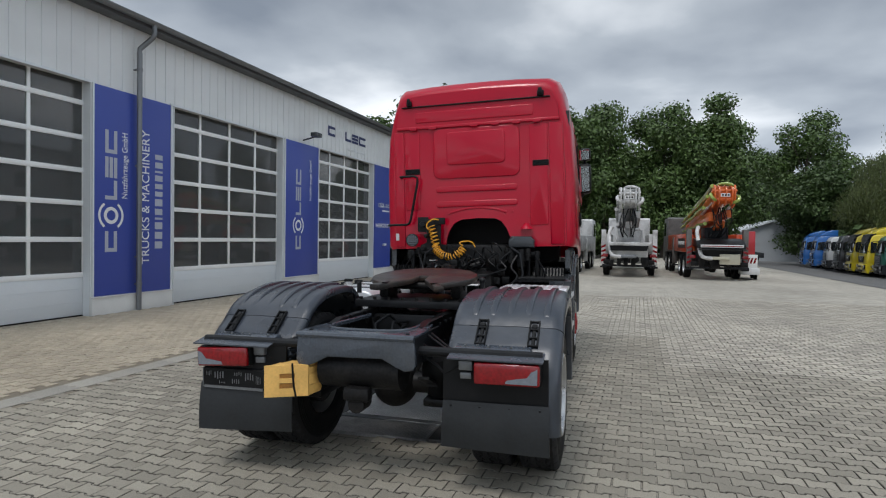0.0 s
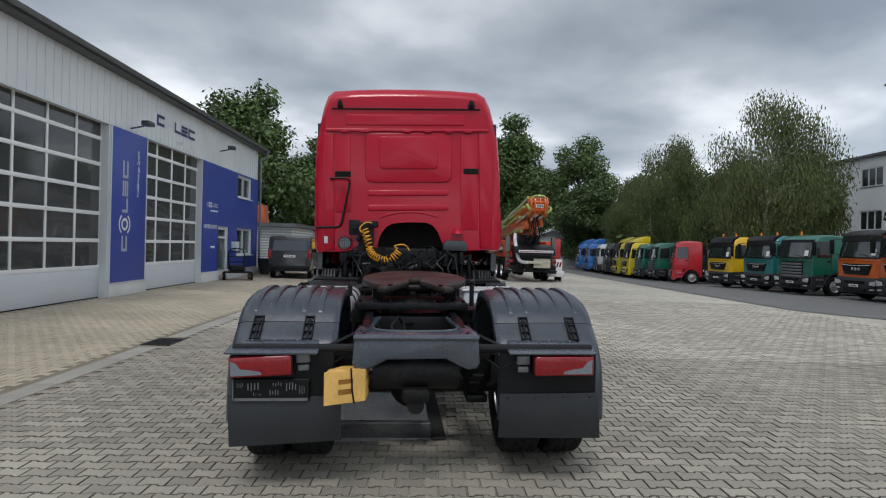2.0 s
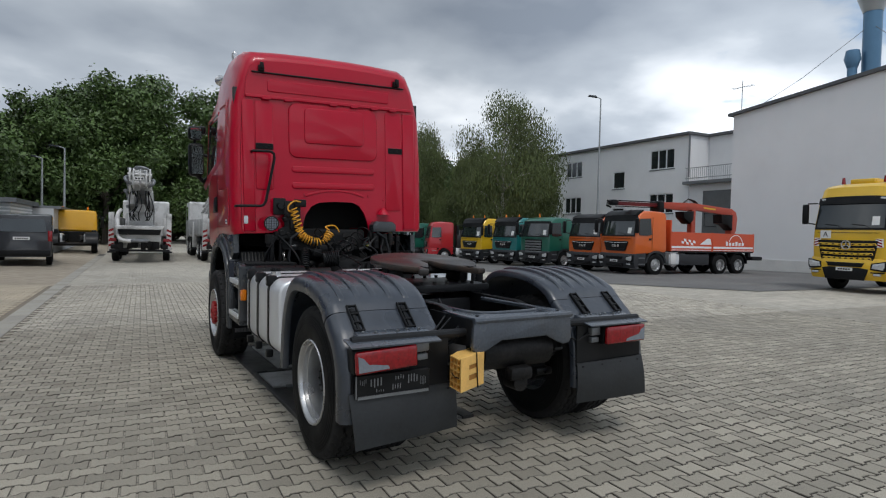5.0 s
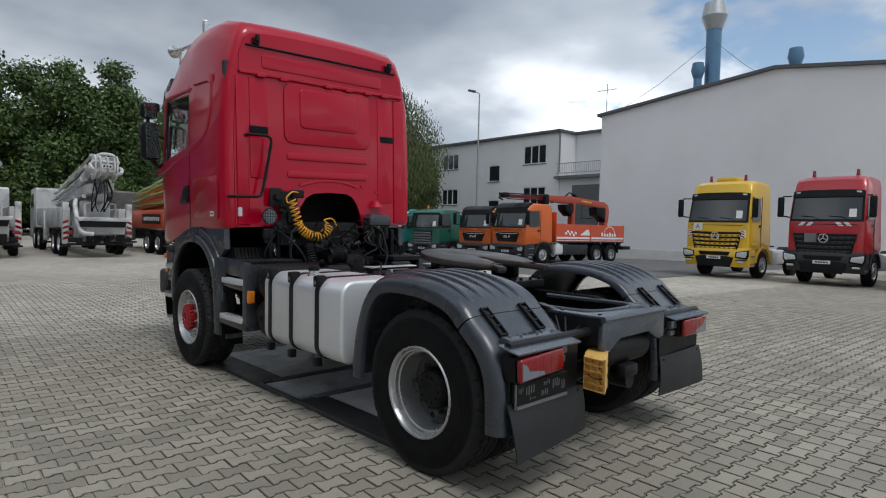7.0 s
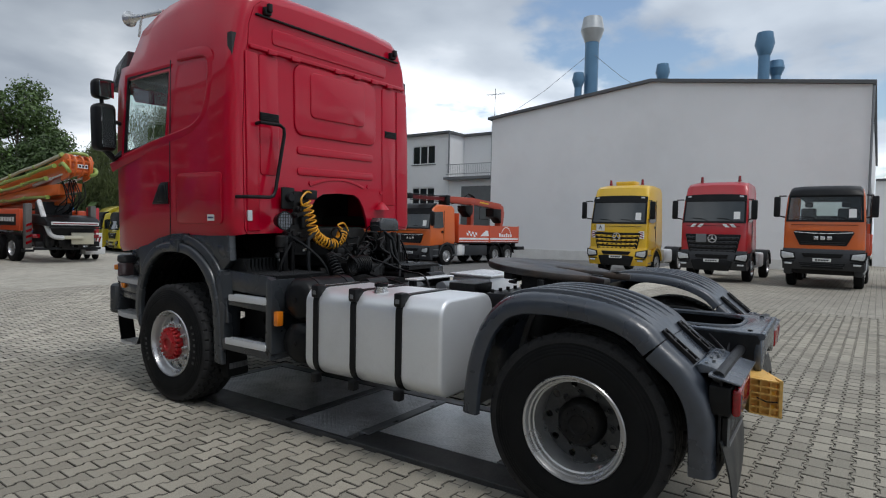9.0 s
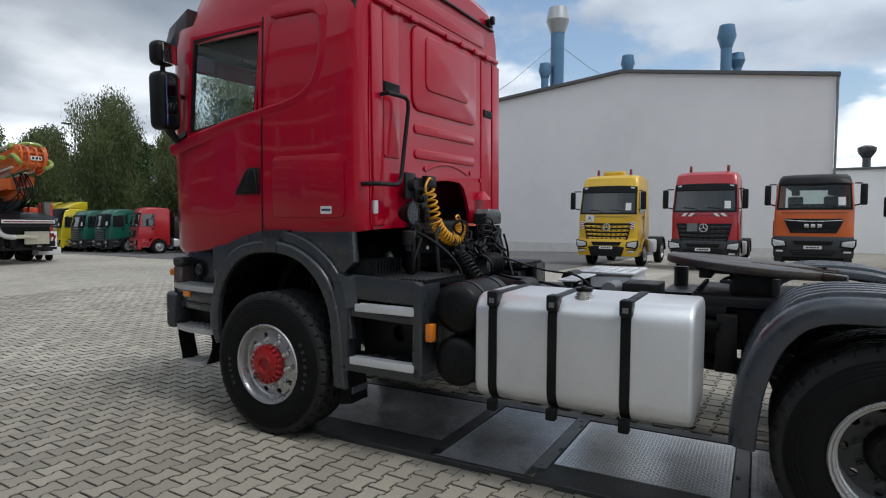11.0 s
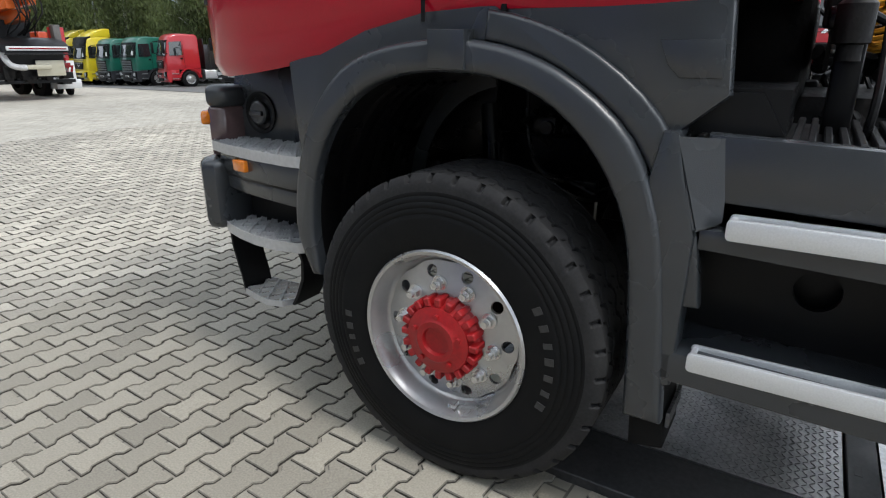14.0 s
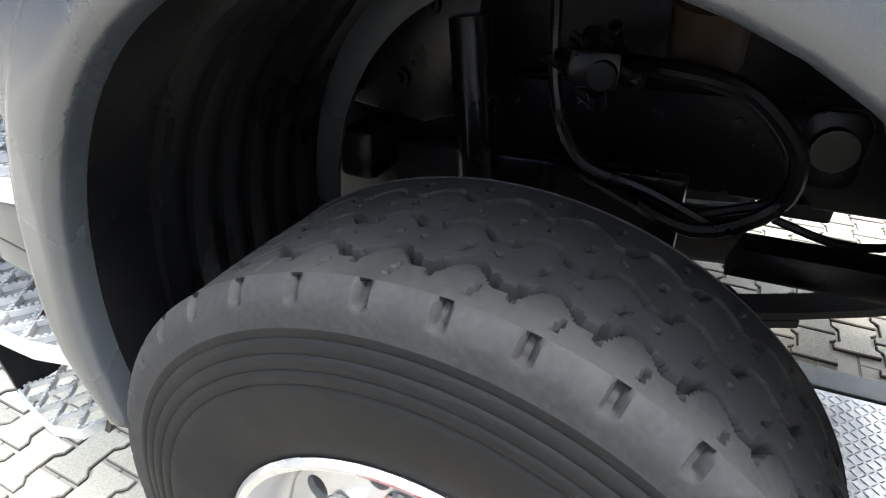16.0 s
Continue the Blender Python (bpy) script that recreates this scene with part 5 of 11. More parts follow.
# lower front: skirt, arch, bumper, steps --------------------------------
ARCH_IN = [(5.255, 0.62), (5.28, 0.78), (5.262, 0.95), (5.21, 1.10), (5.125, 1.225), (5.01, 1.315), (4.87, 1.365), (4.69, 1.378), (4.52, 1.362), (4.36, 1.295), (4.22, 1.16), (4.13, 0.97), (4.10, 0.72), (4.085, 0.42)]
ARCH_OUT = [(5.30, 0.615), (5.365, 0.78), (5.348, 0.97), (5.29, 1.15), (5.20, 1.29), (5.075, 1.40), (4.91, 1.455), (4.70, 1.475), (4.49, 1.448), (4.30, 1.365), (4.13, 1.215), (4.04, 1.0), (4.0, 0.72), (3.975, 0.42)]
ARCH_IN, ARCH_OUT = curve(ARCH_IN, 44), curve(ARCH_OUT, 44)

STEP_ALU = mat("dull_step_aluminium", (0.50, 0.505, 0.51), 0.45, 0.35, var=0.12, scale=12)
TRAY = mat("grey_step_tray", (0.19, 0.195, 0.20), 0.55, 0.2, var=0.15, scale=8)


def push_front(obs, v0, v1, far):
    """Carry everything ahead of the front wheel forward: nothing behind v0 moves, all beyond v1 moves by far."""
    done = set()
    for ob in obs:
        for o in [ob] + list(ob.children_recursive):
            if o.type == "MESH" and o.data.name not in done:
                done.add(o.data.name)
                for q in o.data.vertices:
                    f = min(max((q.co.y - v0) / (v1 - v0), 0.0), 1.0)
                    q.co.y += far * f * f * (3 - 2 * f)


push_front([o for o in truck.children if o.name.startswith(("cab_body", "kerb_mirror"))], 5.25, 5.65, 0.10)
bare = set(truck.children)


def front_corner(s):
    def P(nm, pts, u0, u1, material=GREY_PLASTIC, bev=0.0, parent=None, label="", smooth=40):
        bm = B()
        a, b = sorted((s * u0, s * u1))
        prism(bm, pts, "x", a, b, bev, 2)
        return tp(nm, bm, material, label, parent, smooth)
    # arch lip in two pieces with an overlapping joint
    bm = B()
    a, b = sorted((s * 1.275, s * 1.222))
    band(bm, ARCH_OUT, ARCH_IN, "x", a, b)
    es = [e for e in bm.edges if abs(e.calc_length()) > 0.0 and all(abs(abs(v.co.x) - 1.275) < 1e-4 for v in e.verts)]
    bmesh.ops.bevel(bm, geom=es, offset=0.022, segments=3, profile=0.5, affect="EDGES")
    arch = tp("wheel_arch", bm, GREY_PLASTIC, smooth=50)
    P("arch_joint", [(4.745, 1.39), (4.62, 1.386), (4.62, 1.497), (4.745, 1.50)], 1.16, 1.286, bev=0.006, parent=arch)
    # swaged flange that follows the lip on the skirt
    far = [(v + (v - 4.68) / math.hypot(v - 4.68, z - 0.72) * d, z + (z - 0.72) / math.hypot(v - 4.68, z - 0.72) * d) for d in (0.085, 0.0) for v, z in ARCH_OUT[25:40]]
    half = len(far) // 2
    bm = B()
    band(bm, far[:half], far[half:], "x", *sorted((s * 1.20, s * 1.246)))
    es = [e for e in bm.edges if all(abs(abs(v.co.x) - 1.246) < 1e-4 for v in e.verts)]
    bmesh.ops.bevel(bm, geom=es, offset=0.014, segments=3, profile=0.5, affect="EDGES")
    tp("arch_flange", bm, GREY_PLASTIC, smooth=50)
    # liner round the wheel and inner wall
    bm = B()
    a, b = sorted((s * 1.220, s * 0.62))
    keep = [(v, z) for v, z in ARCH_IN if v > 4.3 or z > 0.82]
    lin = [(v + (0.012 if v > 4.68 else -0.012), z + 0.012) for v, z in keep]
    band(bm, lin, keep, "x", a, b)
    liner = tp("wheel_arch_liner", bm, UNDER_BLACK)
    for k in range(6):
        bm = B()
        uu = s * (0.70 + k * 0.075)
        band(bm, ARCH_IN[:18], [(v - 0.016 + 0.01 * (z > 1.25), z - 0.008) for v, z in ARCH_IN[:18]], "x", *sorted((uu, uu + s * 0.034)))
        part("liner_rib", bm, UNDER_BLACK, liner, "", 40)
    bm = B()
    band(bm, ARCH_IN[2:21], [(v + (4.68 - v) * 0.10, z + (0.62 - z) * 0.09) for v, z in ARCH_IN[2:21]], "x", *sorted((s * 0.63, s * 0.618)))
    part("liner_edge", bm, GREY_PLASTIC, liner, "", 40)
    # skirt between the cab and the arch
    P("cab_skirt", [(3.925, 1.335), (3.945, 1.572), (4.525, 1.575), (4.525, 1.43), (4.31, 1.36), (4.14, 1.19), (4.085, 1.195)], 1.222, 1.15, GREY_PLASTIC, 0.012)
    P("cab_skirt", [(4.54, 1.59), (4.66, 1.585), (4.80, 1.57), (5.02, 1.52), (5.22, 1.44), (5.33, 1.40), (5.31, 1.0), (5.26, 1.0), (5.18, 1.23), (5.02, 1.39), (4.78, 1.445), (4.54, 1.445)], 1.228, 1.15, GREY_PLASTIC, 0.012)
    P("skirt_pocket", [(3.945, 1.375), (3.95, 1.465), (4.10, 1.465), (4.075, 1.405), (4.045, 1.375)], 1.228, 1.20, GREY_PLASTIC, 0.005)
    P("skirt_seam", [(4.545, 1.50), (4.53, 1.57), (4.515, 1.57), (4.525, 1.47)], 1.231, 1.20, BLACK_PLASTIC, 0.0)
    # bumper corner: recessed wall with the cap, ear, lamp, step box, lower horn
    P("bumper", [(5.26, 0.95), (5.28, 1.37), (5.60, 1.375), (5.90, 1.345), (5.93, 1.26), (5.93, 1.05), (5.88, 0.95)], 0.955, 0.80, GREY_PLASTIC, 0.02)

    def Z(nm, pts, z0, z1, material=GREY_PLASTIC, bev=0.012, label="", seg=2):
        bm = B()
        prism(bm, [(s * u, v) for u, v in pts], "z", z0, z1, bev, seg)
        return tp(nm, bm, material, label, None, 45)
    Z("bumper_ear", [(0.88, 5.83), (1.03, 5.85), (1.085, 5.88), (1.10, 5.92), (1.06, 5.975), (0.88, 5.99)], 1.20, 1.295, GREY_PLASTIC, 0.03, seg=3)
    Z("corner_lamp", [(0.88, 5.86), (1.03, 5.865), (1.08, 5.895), (1.09, 5.93), (1.05, 5.97), (0.88, 5.98)], 0.985, 1.205, LENS_SMOKED, 0.015)
    Z("indicator", [(0.90, 5.93), (1.08, 5.92), (1.12, 5.945), (1.08, 5.99), (0.90, 6.0)], 1.125, 1.185, LENS_AMBER, 0.012, "amber front indicator")
    TOP = [(0.92, 5.88), (1.05, 5.885), (1.11, 5.855), (1.185, 5.63), (1.235, 5.36), (1.225, 5.275), (0.92, 5.275)]
    Z("step_box", TOP, 0.928, 1.022, GREY_PLASTIC, 0.010)
    Z("step_box", [(u - 0.01, v) for u, v in TOP], 0.858, 0.926, GREY_PLASTIC, 0.008)
    Z("box_groove", [(u - 0.004 if u > 1 else u, max(v, 5.33) - 0.01) for u, v in TOP], 0.920, 0.934, BLACK_PLASTIC, 0.0)
    Z("bumper_horn", [(0.85, 5.80), (1.10, 5.81), (1.165, 5.84), (1.185, 5.90), (1.14, 5.97), (1.03, 6.02), (0.85, 6.04)], 0.665, 0.985, GREY_PLASTIC, 0.04, seg=4)
    bm = B()
    box(bm, *sorted((s * 1.01, s * 0.85)), 5.27, 5.84, 0.66, 0.87, 0.006, 1)
    tp("recess_wall", bm, BLACK_PLASTIC)
    # towing-eye cap in an oval well
    bm = B()
    W = Matrix.Translation((s * 0.957, 5.74, 1.175)) @ Matrix.Rotation(radians(90 * s), 4, "Y")
    lathe(bm, [(0.092, -0.004), (0.092, 0.006), (0.080, 0.006), (0.072, -0.002), (0, -0.002)], 28, W)
    tp("cap_well", bm, BLACK_PLASTIC)
    bm = B()
    lathe(bm, [(0.052, 0.0), (0.052, 0.018), (0.044, 0.024), (0, 0.024)], 24, W)
    box(bm, *sorted((s * 0.975, s * 0.995)), 5.70, 5.78, 1.165, 1.185, 0.005)
    tp("tow_cap", bm, GREY_PLASTIC)
    bm = B()
    box(bm, *sorted((s * 1.170, s * 1.204)), 5.585, 5.675, 0.962, 1.010, 0.006, 2, Matrix.Translation((s * 1.2, 5.63, 0)) @ Matrix.Rotation(radians(s * 10), 4, "Z") @ Matrix.Translation((-s * 1.2, -5.63, 0)))
    tp("side_marker", bm, LENS_AMBER, "amber side marker lamp")

    def clip(poly, p, d):
        """The stretch of the line p + t d inside a convex outline."""
        lo, hi = -9.0, 9.0
        n = len(poly)
        area = sum(poly[i][0] * poly[(i + 1) % n][1] - poly[(i + 1) % n][0] * poly[i][1] for i in range(n))
        for i in range(n):
            a, b = Vector(poly[i]), Vector(poly[(i + 1) % n])
            e = b - a
            nn = Vector((-e.y, e.x)) if area > 0 else Vector((e.y, -e.x))
            q, w = nn.dot(p - a), nn.dot(d)
            if abs(w) < 1e-9:
                if q < 0:
                    return None
            elif w > 0:
                lo = max(lo, -q / w)
            else:
                hi = min(hi, -q / w)
        return (lo, hi) if hi - lo > 0.02 else None

    # three grating steps
    D1 = [(0.925, 5.93), (1.06, 5.93), (1.12, 5.89), (1.17, 5.74), (1.215, 5.52), (1.24, 5.36), (1.23, 5.285), (0.925, 5.285)]
    D2 = [(1.0, 5.855), (1.08, 5.862), (1.135, 5.84), (1.165, 5.79), (1.205, 5.67), (1.232, 5.54), (1.236, 5.44), (1.215, 5.36), (1.17, 5.325), (1.0, 5.32)]
    D3 = [(0.99, 5.77), (1.12, 5.77), (1.155, 5.74), (1.19, 5.63), (1.208, 5.54), (1.19, 5.475), (1.14, 5.455), (0.99, 5.455)]
    for poly, z, h, tilt in ((D1, 1.062, 0.042, 0), (D2, 0.705, 0.042, 0), (D3, 0.405, 0.026, -2)):
        st = new("step")
        st.parent = truck
        cv = sum(v for u, v in poly) / len(poly)
        st.matrix_basis = Matrix.Translation((0, cv, z)) @ Matrix.Rotation(radians(tilt), 4, "X") @ Matrix.Translation((0, -cv, -z))
        bm = B()
        inner = [tuple(Vector(p) + (Vector((1.08, cv)) - Vector(p)).normalized() * 0.007) for p in poly]
        n = len(poly)
        rings = [[bm.verts.new((s * u, v, zz)) for u, v in pl] for pl, zz in ((poly, z), (inner, z), (inner, z - h), (poly, z - h))]
        for k in range(n):
            q = (k + 1) % n
            for a, b in zip(rings, rings[1:] + rings[:1]):
                bm.faces.new((a[k], a[q], b[q], b[k]))
        bmesh.ops.recalc_face_normals(bm, faces=bm.faces)
        part("rim", bm, STEP_ALU, st, "", 40)
        bm, b3 = B(), B()
        pp = [Vector(p) for p in inner]
        for ang in (34, -34):
            d = Vector((math.cos(radians(ang)), math.sin(radians(ang))))
            nrm = Vector((-d.y, d.x))
            for k in range(-9, 10):
                p = Vector((1.08, cv)) + nrm * (0.058 * k + 0.02)
                r = clip(pp, p, d)
                if not r:
                    continue
                a, c = p + d * r[0], p + d * r[1]
                w = [bm.verts.new((s * t.x, t.y, z - 0.001)) for t in (a + nrm * 0.0028, c + nrm * 0.0028, c - nrm * 0.0028, a - nrm * 0.0028)]
                w2 = [bm.verts.new((t.co.x, t.co.y, z - 0.015)) for t in w]
                bm.faces.new(w)
                bm.faces.new(w2[::-1])
                for q in range(4):
                    bm.faces.new((w[q], w2[q], w2[(q + 1) % 4], w[(q + 1) % 4]))
                m = max(2, int((c - a).length / 0.012))
                for q in range(m):
                    c0 = a + (c - a) * ((q + 0.5) / m)
                    box(b3, s * c0.x - 0.003, s * c0.x + 0.003, c0.y - 0.003, c0.y + 0.003, z - 0.001, z + 0.0025)
        bmesh.ops.recalc_face_normals(bm, faces=bm.faces)
        g = part("grating", bm, STEP_ALU, st, "", 0)
        t = part("grating_teeth", b3, STEP_ALU, g, "", 0)
        t["kind"] = "stuff"
        if z > 0.6:
            bm = B()
            prism(bm, [(s * u, v) for u, v in inner], "z", z - 0.022, z - 0.016)
            part("tray", bm, TRAY, st, "", 0)
    # rubber straps that carry the lowest step
    for o in ([(5.80, 0.675), (5.795, 0.60), (5.775, 0.52), (5.755, 0.45), (5.745, 0.385)], [(5.42, 0.675), (5.40, 0.60), (5.405, 0.52), (5.43, 0.44), (5.455, 0.385)]):
        bm = B()
        band(bm, o, [(p - 0.010, z - 0.003) for p, z in o], "x", *sorted((s * 1.155, s * 1.0)))
        tp("step_strap", bm, BLACK_PLASTIC, "", None, 60)


front_corner(-1)
front_corner(1)
bm = B()
prism(bm, [(5.70, 0.68), (5.98, 0.70), (6.04, 0.92), (6.0, 1.12), (5.70, 1.10)], "x", -0.88, 0.88, 0.03)
tp("bumper", bm, GREY_PLASTIC)
bm = B()
prism(bm, [(5.60, 1.10), (5.84, 1.12), (5.86, 2.1), (5.70, 2.2), (5.60, 2.1)], "x", -0.95, 0.95, 0.03)
tp("front_grille", bm, BLACK_PLASTIC)
push_front([o for o in truck.children if o not in bare and not o.name.startswith(("wheel_arch", "arch_joint"))], 5.15, 5.55, 0.115)


# side boxes, air tanks, fuel tank ------------------------------------
FLAP_GREY = mat("faded_flap_print", (0.10, 0.10, 0.105), 0.6, var=0.3, scale=30)


def entry_steps(s):
    st = new("entry_steps")
    st.parent = truck

    def P(nm, pts, u0, u1, material=GREY_PLASTIC, bev=0.012, label=""):
        bm = B()
        prism(bm, pts, "x", *sorted((s * u0, s * u1)), bev, 2)
        return part(nm, bm, material, st, label, 40)
    P("front_post", [(4.06, 1.25), (4.02, 1.25), (3.985, 1.10), (3.955, 0.99), (3.965, 0.55), (4.075, 0.52), (4.10, 0.85), (4.09, 1.1)], 1.262, 1.08)
    bm = B()
    vs = [bm.verts.new((s * u, v, z)) for u, v, z in ((1.262, 4.03, 1.245), (1.262, 3.985, 1.10), (1.262, 3.955, 1.0), (1.215, 3.895, 1.02), (1.205, 3.90, 1.24), (1.20, 4.03, 1.0))]
    for f in ((0, 1, 3, 4), (1, 2, 3), (0, 4, 5), (4, 3, 5), (3, 2, 5), (0, 5, 2, 1)):
        bm.faces.new([vs[k] for k in f])
    bmesh.ops.recalc_face_normals(bm, faces=bm.faces)
    bmesh.ops.bevel(bm, geom=bm.edges[:], offset=0.006, segments=2, affect="EDGES")
    part("post_facet", bm, GREY_PLASTIC, st, "", 50)
    P("rear_post", [(3.40, 1.225), (3.345, 1.205), (3.335, 0.60), (3.375, 0.56), (3.42, 0.60), (3.41, 1.18)], 1.262, 1.0)
    P("top_panel", [(3.40, 1.225), (3.96, 1.245), (3.96, 1.075), (3.40, 1.055)], 1.215, 1.16)
    P("middle_rail", [(3.40, 1.00), (3.95, 1.01), (3.95, 0.95), (3.40, 0.93)], 1.24, 1.05)
    P("bottom_rail", [(3.35, 0.64), (4.06, 0.66), (4.06, 0.565), (3.35, 0.545)], 1.262, 1.02)
    # inner panel with a round hole through it
    bm = B()
    q = 32
    rings = []
    for u in (1.03, 1.005):
        inner, outer = [], []
        for k in range(q):
            a = 2 * math.pi * k / q
            ca, sa = math.cos(a), math.sin(a)
            t = min(0.30 / abs(ca) if abs(ca) > 1e-6 else 9, (0.38 if sa > 0 else 0.24) / abs(sa) if abs(sa) > 1e-6 else 9)
            inner.append(bm.verts.new((s * u, 3.66 + 0.058 * ca, 0.82 + 0.058 * sa)))
            outer.append(bm.verts.new((s * u, 3.68 + t * ca * 0.97, 0.82 + t * sa)))
        rings.append((inner, outer))
    for k in range(q):
        p = (k + 1) % q
        for inner, outer in rings:
            bm.faces.new((inner[k], outer[k], outer[p], inner[p]))
        for w in (0, 1):
            bm.faces.new((rings[0][w][k], rings[0][w][p], rings[1][w][p], rings[1][w][k]))
    bmesh.ops.recalc_face_normals(bm, faces=bm.faces)
    part("back_panel", bm, BLACK_PLASTIC, st)
    # made-up black box behind the panel, added so that its hole looks dark
    bm = B()
    box(bm, *sorted((s * 0.97, s * 0.56)), 3.44, 3.90, 0.60, 1.15, 0.03)
    part("battery_box", bm, BLACK_PLASTIC, st)
    for z, v0, v1 in ((1.035, 3.40, 3.885), (0.655, 3.40, 3.93)):
        tr = new("tread")
        tr.parent = st
        for u, w, h in ((1.262, 0.016, 0.040), (1.205, 0.012, 0.026)):
            bm = B()
            prism(bm, rrect(v0, v1, z - h, z + 0.014, 0.012, 4), "x", *sorted((s * (u + w / 2), s * (u - w / 2))), 0.003, 2)
            part("rail", bm, ALU, tr, "bright aluminium tread rail", 40)
        bm = B()
        prism(bm, [(v0 + 0.01, z - 0.024), (v1 - 0.01, z - 0.018), (v1 - 0.01, z - 0.006), (v0 + 0.01, z - 0.012)], "x", *sorted((s * 1.252, s * 1.09)))
        part("shelf", bm, GREY_PLASTIC, tr)
        for v in (v0 + 0.012, v1 - 0.012):
            bm = B()
            box(bm, *sorted((s * 1.26, s * 1.20)), v - 0.008, v + 0.008, z - 0.02, z + 0.008, 0.003, 1)
            part("end_clip", bm, ALU, tr)
    # ribbed deck over the steps
    bm = B()
    k = 3.36
    while k < 4.02:
        box(bm, *sorted((s * 1.19, s * 0.62)), k, k + 0.018, 1.217, 1.238, 0.003, 1)
        k += 0.034
    part_each("deck_rib", bm, BLACK_PLASTIC, st)
    bm = B()
    box(bm, *sorted((s * 1.2, s * 0.6)), 3.35, 4.03, 1.19, 1.216)
    part("ribbed_deck", bm, BLACK_PLASTIC, st)
    # rear lower skirt of the arch and mudguard tail behind the front wheel
    bm = B()
    prism(bm, [(4.09, 0.62), (4.00, 0.62), (3.97, 0.30), (4.07, 0.28)], "x", *sorted((s * 1.20, s * 0.99)), 0.004)
    part("mud_flap", bm, RUBBER, st)
    bm = B()
    k = 0
    for n in (0.03, 0.028, 0.03, 0.03, 0.012, 0.03):
        box(bm, *sorted((s * (1.19 - k), s * (1.19 - k - n))), 3.962, 3.972, 0.37, 0.42)
        k += n + 0.005
    part_each("flap_bar", bm, FLAP_GREY, st, smooth=0)
    bm = B()
    k = 1.22
    prism(bm, [(3.99, 1.235), (4.10, 1.20), (4.13, 1.34), (3.86, 1.34), (3.80, 1.24)], "x", *sorted((s * 1.14, s * 0.75)), 0.0)
    for q in range(9):
        uu = s * (1.13 - q * 0.04)
        box(bm, *sorted((uu, uu - s * 0.018)), 3.80, 3.995, 1.24, 1.35)
    part("intake_ribs", bm, BLACK_PLASTIC, st)
    bm = B()
    box(bm, *sorted((s * 1.20, s * 1.262)), 3.265, 3.315, 0.835, 0.955, 0.008)
    box(bm, *sorted((s * 1.262, s * 1.266)), 3.275, 3.305, 0.87, 0.92, 0.002)
    part("side_marker", bm, LENS_AMBER, st, "amber side marker lamp")
    bm = B()
    box(bm, *sorted((s * 1.15, s * 1.22)), 3.28, 3.345, 0.855, 0.94, 0.004)
    part("marker_bracket", bm, BLACK_PLASTIC, st)


entry_steps(-1)
entry_steps(1)


def air_tank(c, r, u0, u1):
    t = new("air_tank")
    t.parent = truck
    bm = B()
    m = Matrix.Translation((u0, c[0], c[1])) @ X_AXIS
    L = u1 - u0
    lathe(bm, [(0, -0.03), (0.03, -0.03), (0.10 * r / 0.16, -0.022), (0.145 * r / 0.16, 0.0), (r, 0.025), (r, L - 0.02), (0.1, L), (0, L)], 36, m)
    part("shell", bm, BLACK_PLASTIC, t, "", 40)
    bm = B()
    cyl(bm, (u0 - 0.04, *c), (u0 - 0.02, *c), 0.022, 10)
    part("plug", bm, BLACK_PLASTIC, t)
    bm = B()
    box(bm, u0 - 0.012, u0 - 0.002, c[0] + 0.03, c[0] + 0.055, c[1] + 0.09, c[1] + 0.115)
    part("sticker", bm, WHITE_STICK, t)
    for uu in (u0 + 0.12, u1 - 0.12):
        bm = B()
        lathe(bm, [(r, 0), (r + 0.006, 0), (r + 0.006, 0.035), (r, 0.035)], 36, Matrix.Translation((uu, c[0], c[1])) @ X_AXIS)
        part("strap", bm, BLACK_PLASTIC, t)


for c, r in (((3.135, 1.06), 0.168), ((3.135, 0.705), 0.168)):
    air_tank(c, r, -1.17, -0.60)


def fuel_tank(s, v0, v1, straps, top=1.185):
    t = new("fuel_tank")
    t.parent = truck
    u0, u1 = sorted((s * 1.262, s * 0.56))
    bm = B()
    prism(bm, rrect(u0, u1, 0.515, top, 0.125, 9), "y", v0, v1, 0.028, 3)
    part("tank_body", bm, ALU, t, "brushed aluminium tank", 50)
    for v in straps:
        bm = B()
        prism(bm, rrect(u0 - 0.008, u1 + 0.008, 0.507, top + 0.008, 0.13, 9) , "y", v - 0.028, v + 0.028, 0.003, 1)
        part("strap", bm, BLACK_PLASTIC, t)
        bm = B()
        e = u0 if s < 0 else u1
        box(bm, *sorted((e + s * 0.022, e - s * 0.07)), v - 0.036, v + 0.036, top - 0.075, top + 0.022, 0.014)
        box(bm, *sorted((e + s * 0.02, e - s * 0.04)), v - 0.03, v + 0.03, 0.46, 0.53, 0.008)
        part_each("strap_buckle", bm, BLACK_PLASTIC, t)
        bm = B()
        box(bm, *sorted((e + s * 0.024, e + s * 0.005)), v - 0.016, v + 0.016, top - 0.05, top - 0.02)
        part("buckle_pin", bm, ZINC, t)
    if s < 0:
        bm = B()
        cyl(bm, (-1.13, 2.30, top - 0.01), (-1.13, 2.30, top + 0.015), 0.055, 24)
        cyl(bm, (-1.13, 2.30, top + 0.01), (-1.13, 2.30, top + 0.045), 0.044, 24)
        part("filler_neck", bm, STEEL, t)
        bm = B()
        cyl(bm, (-1.13, 2.30, top + 0.04), (-1.13, 2.30, top + 0.062), 0.05, 18)
        box(bm, -1.17, -1.09, 2.29, 2.31, top + 0.06, top + 0.07, 0.003)
        part("filler_cap", bm, BLACK_PLASTIC, t)
    return t


fuel_tank(-1, 1.68, 2.955, (2.83, 2.45, 2.03))
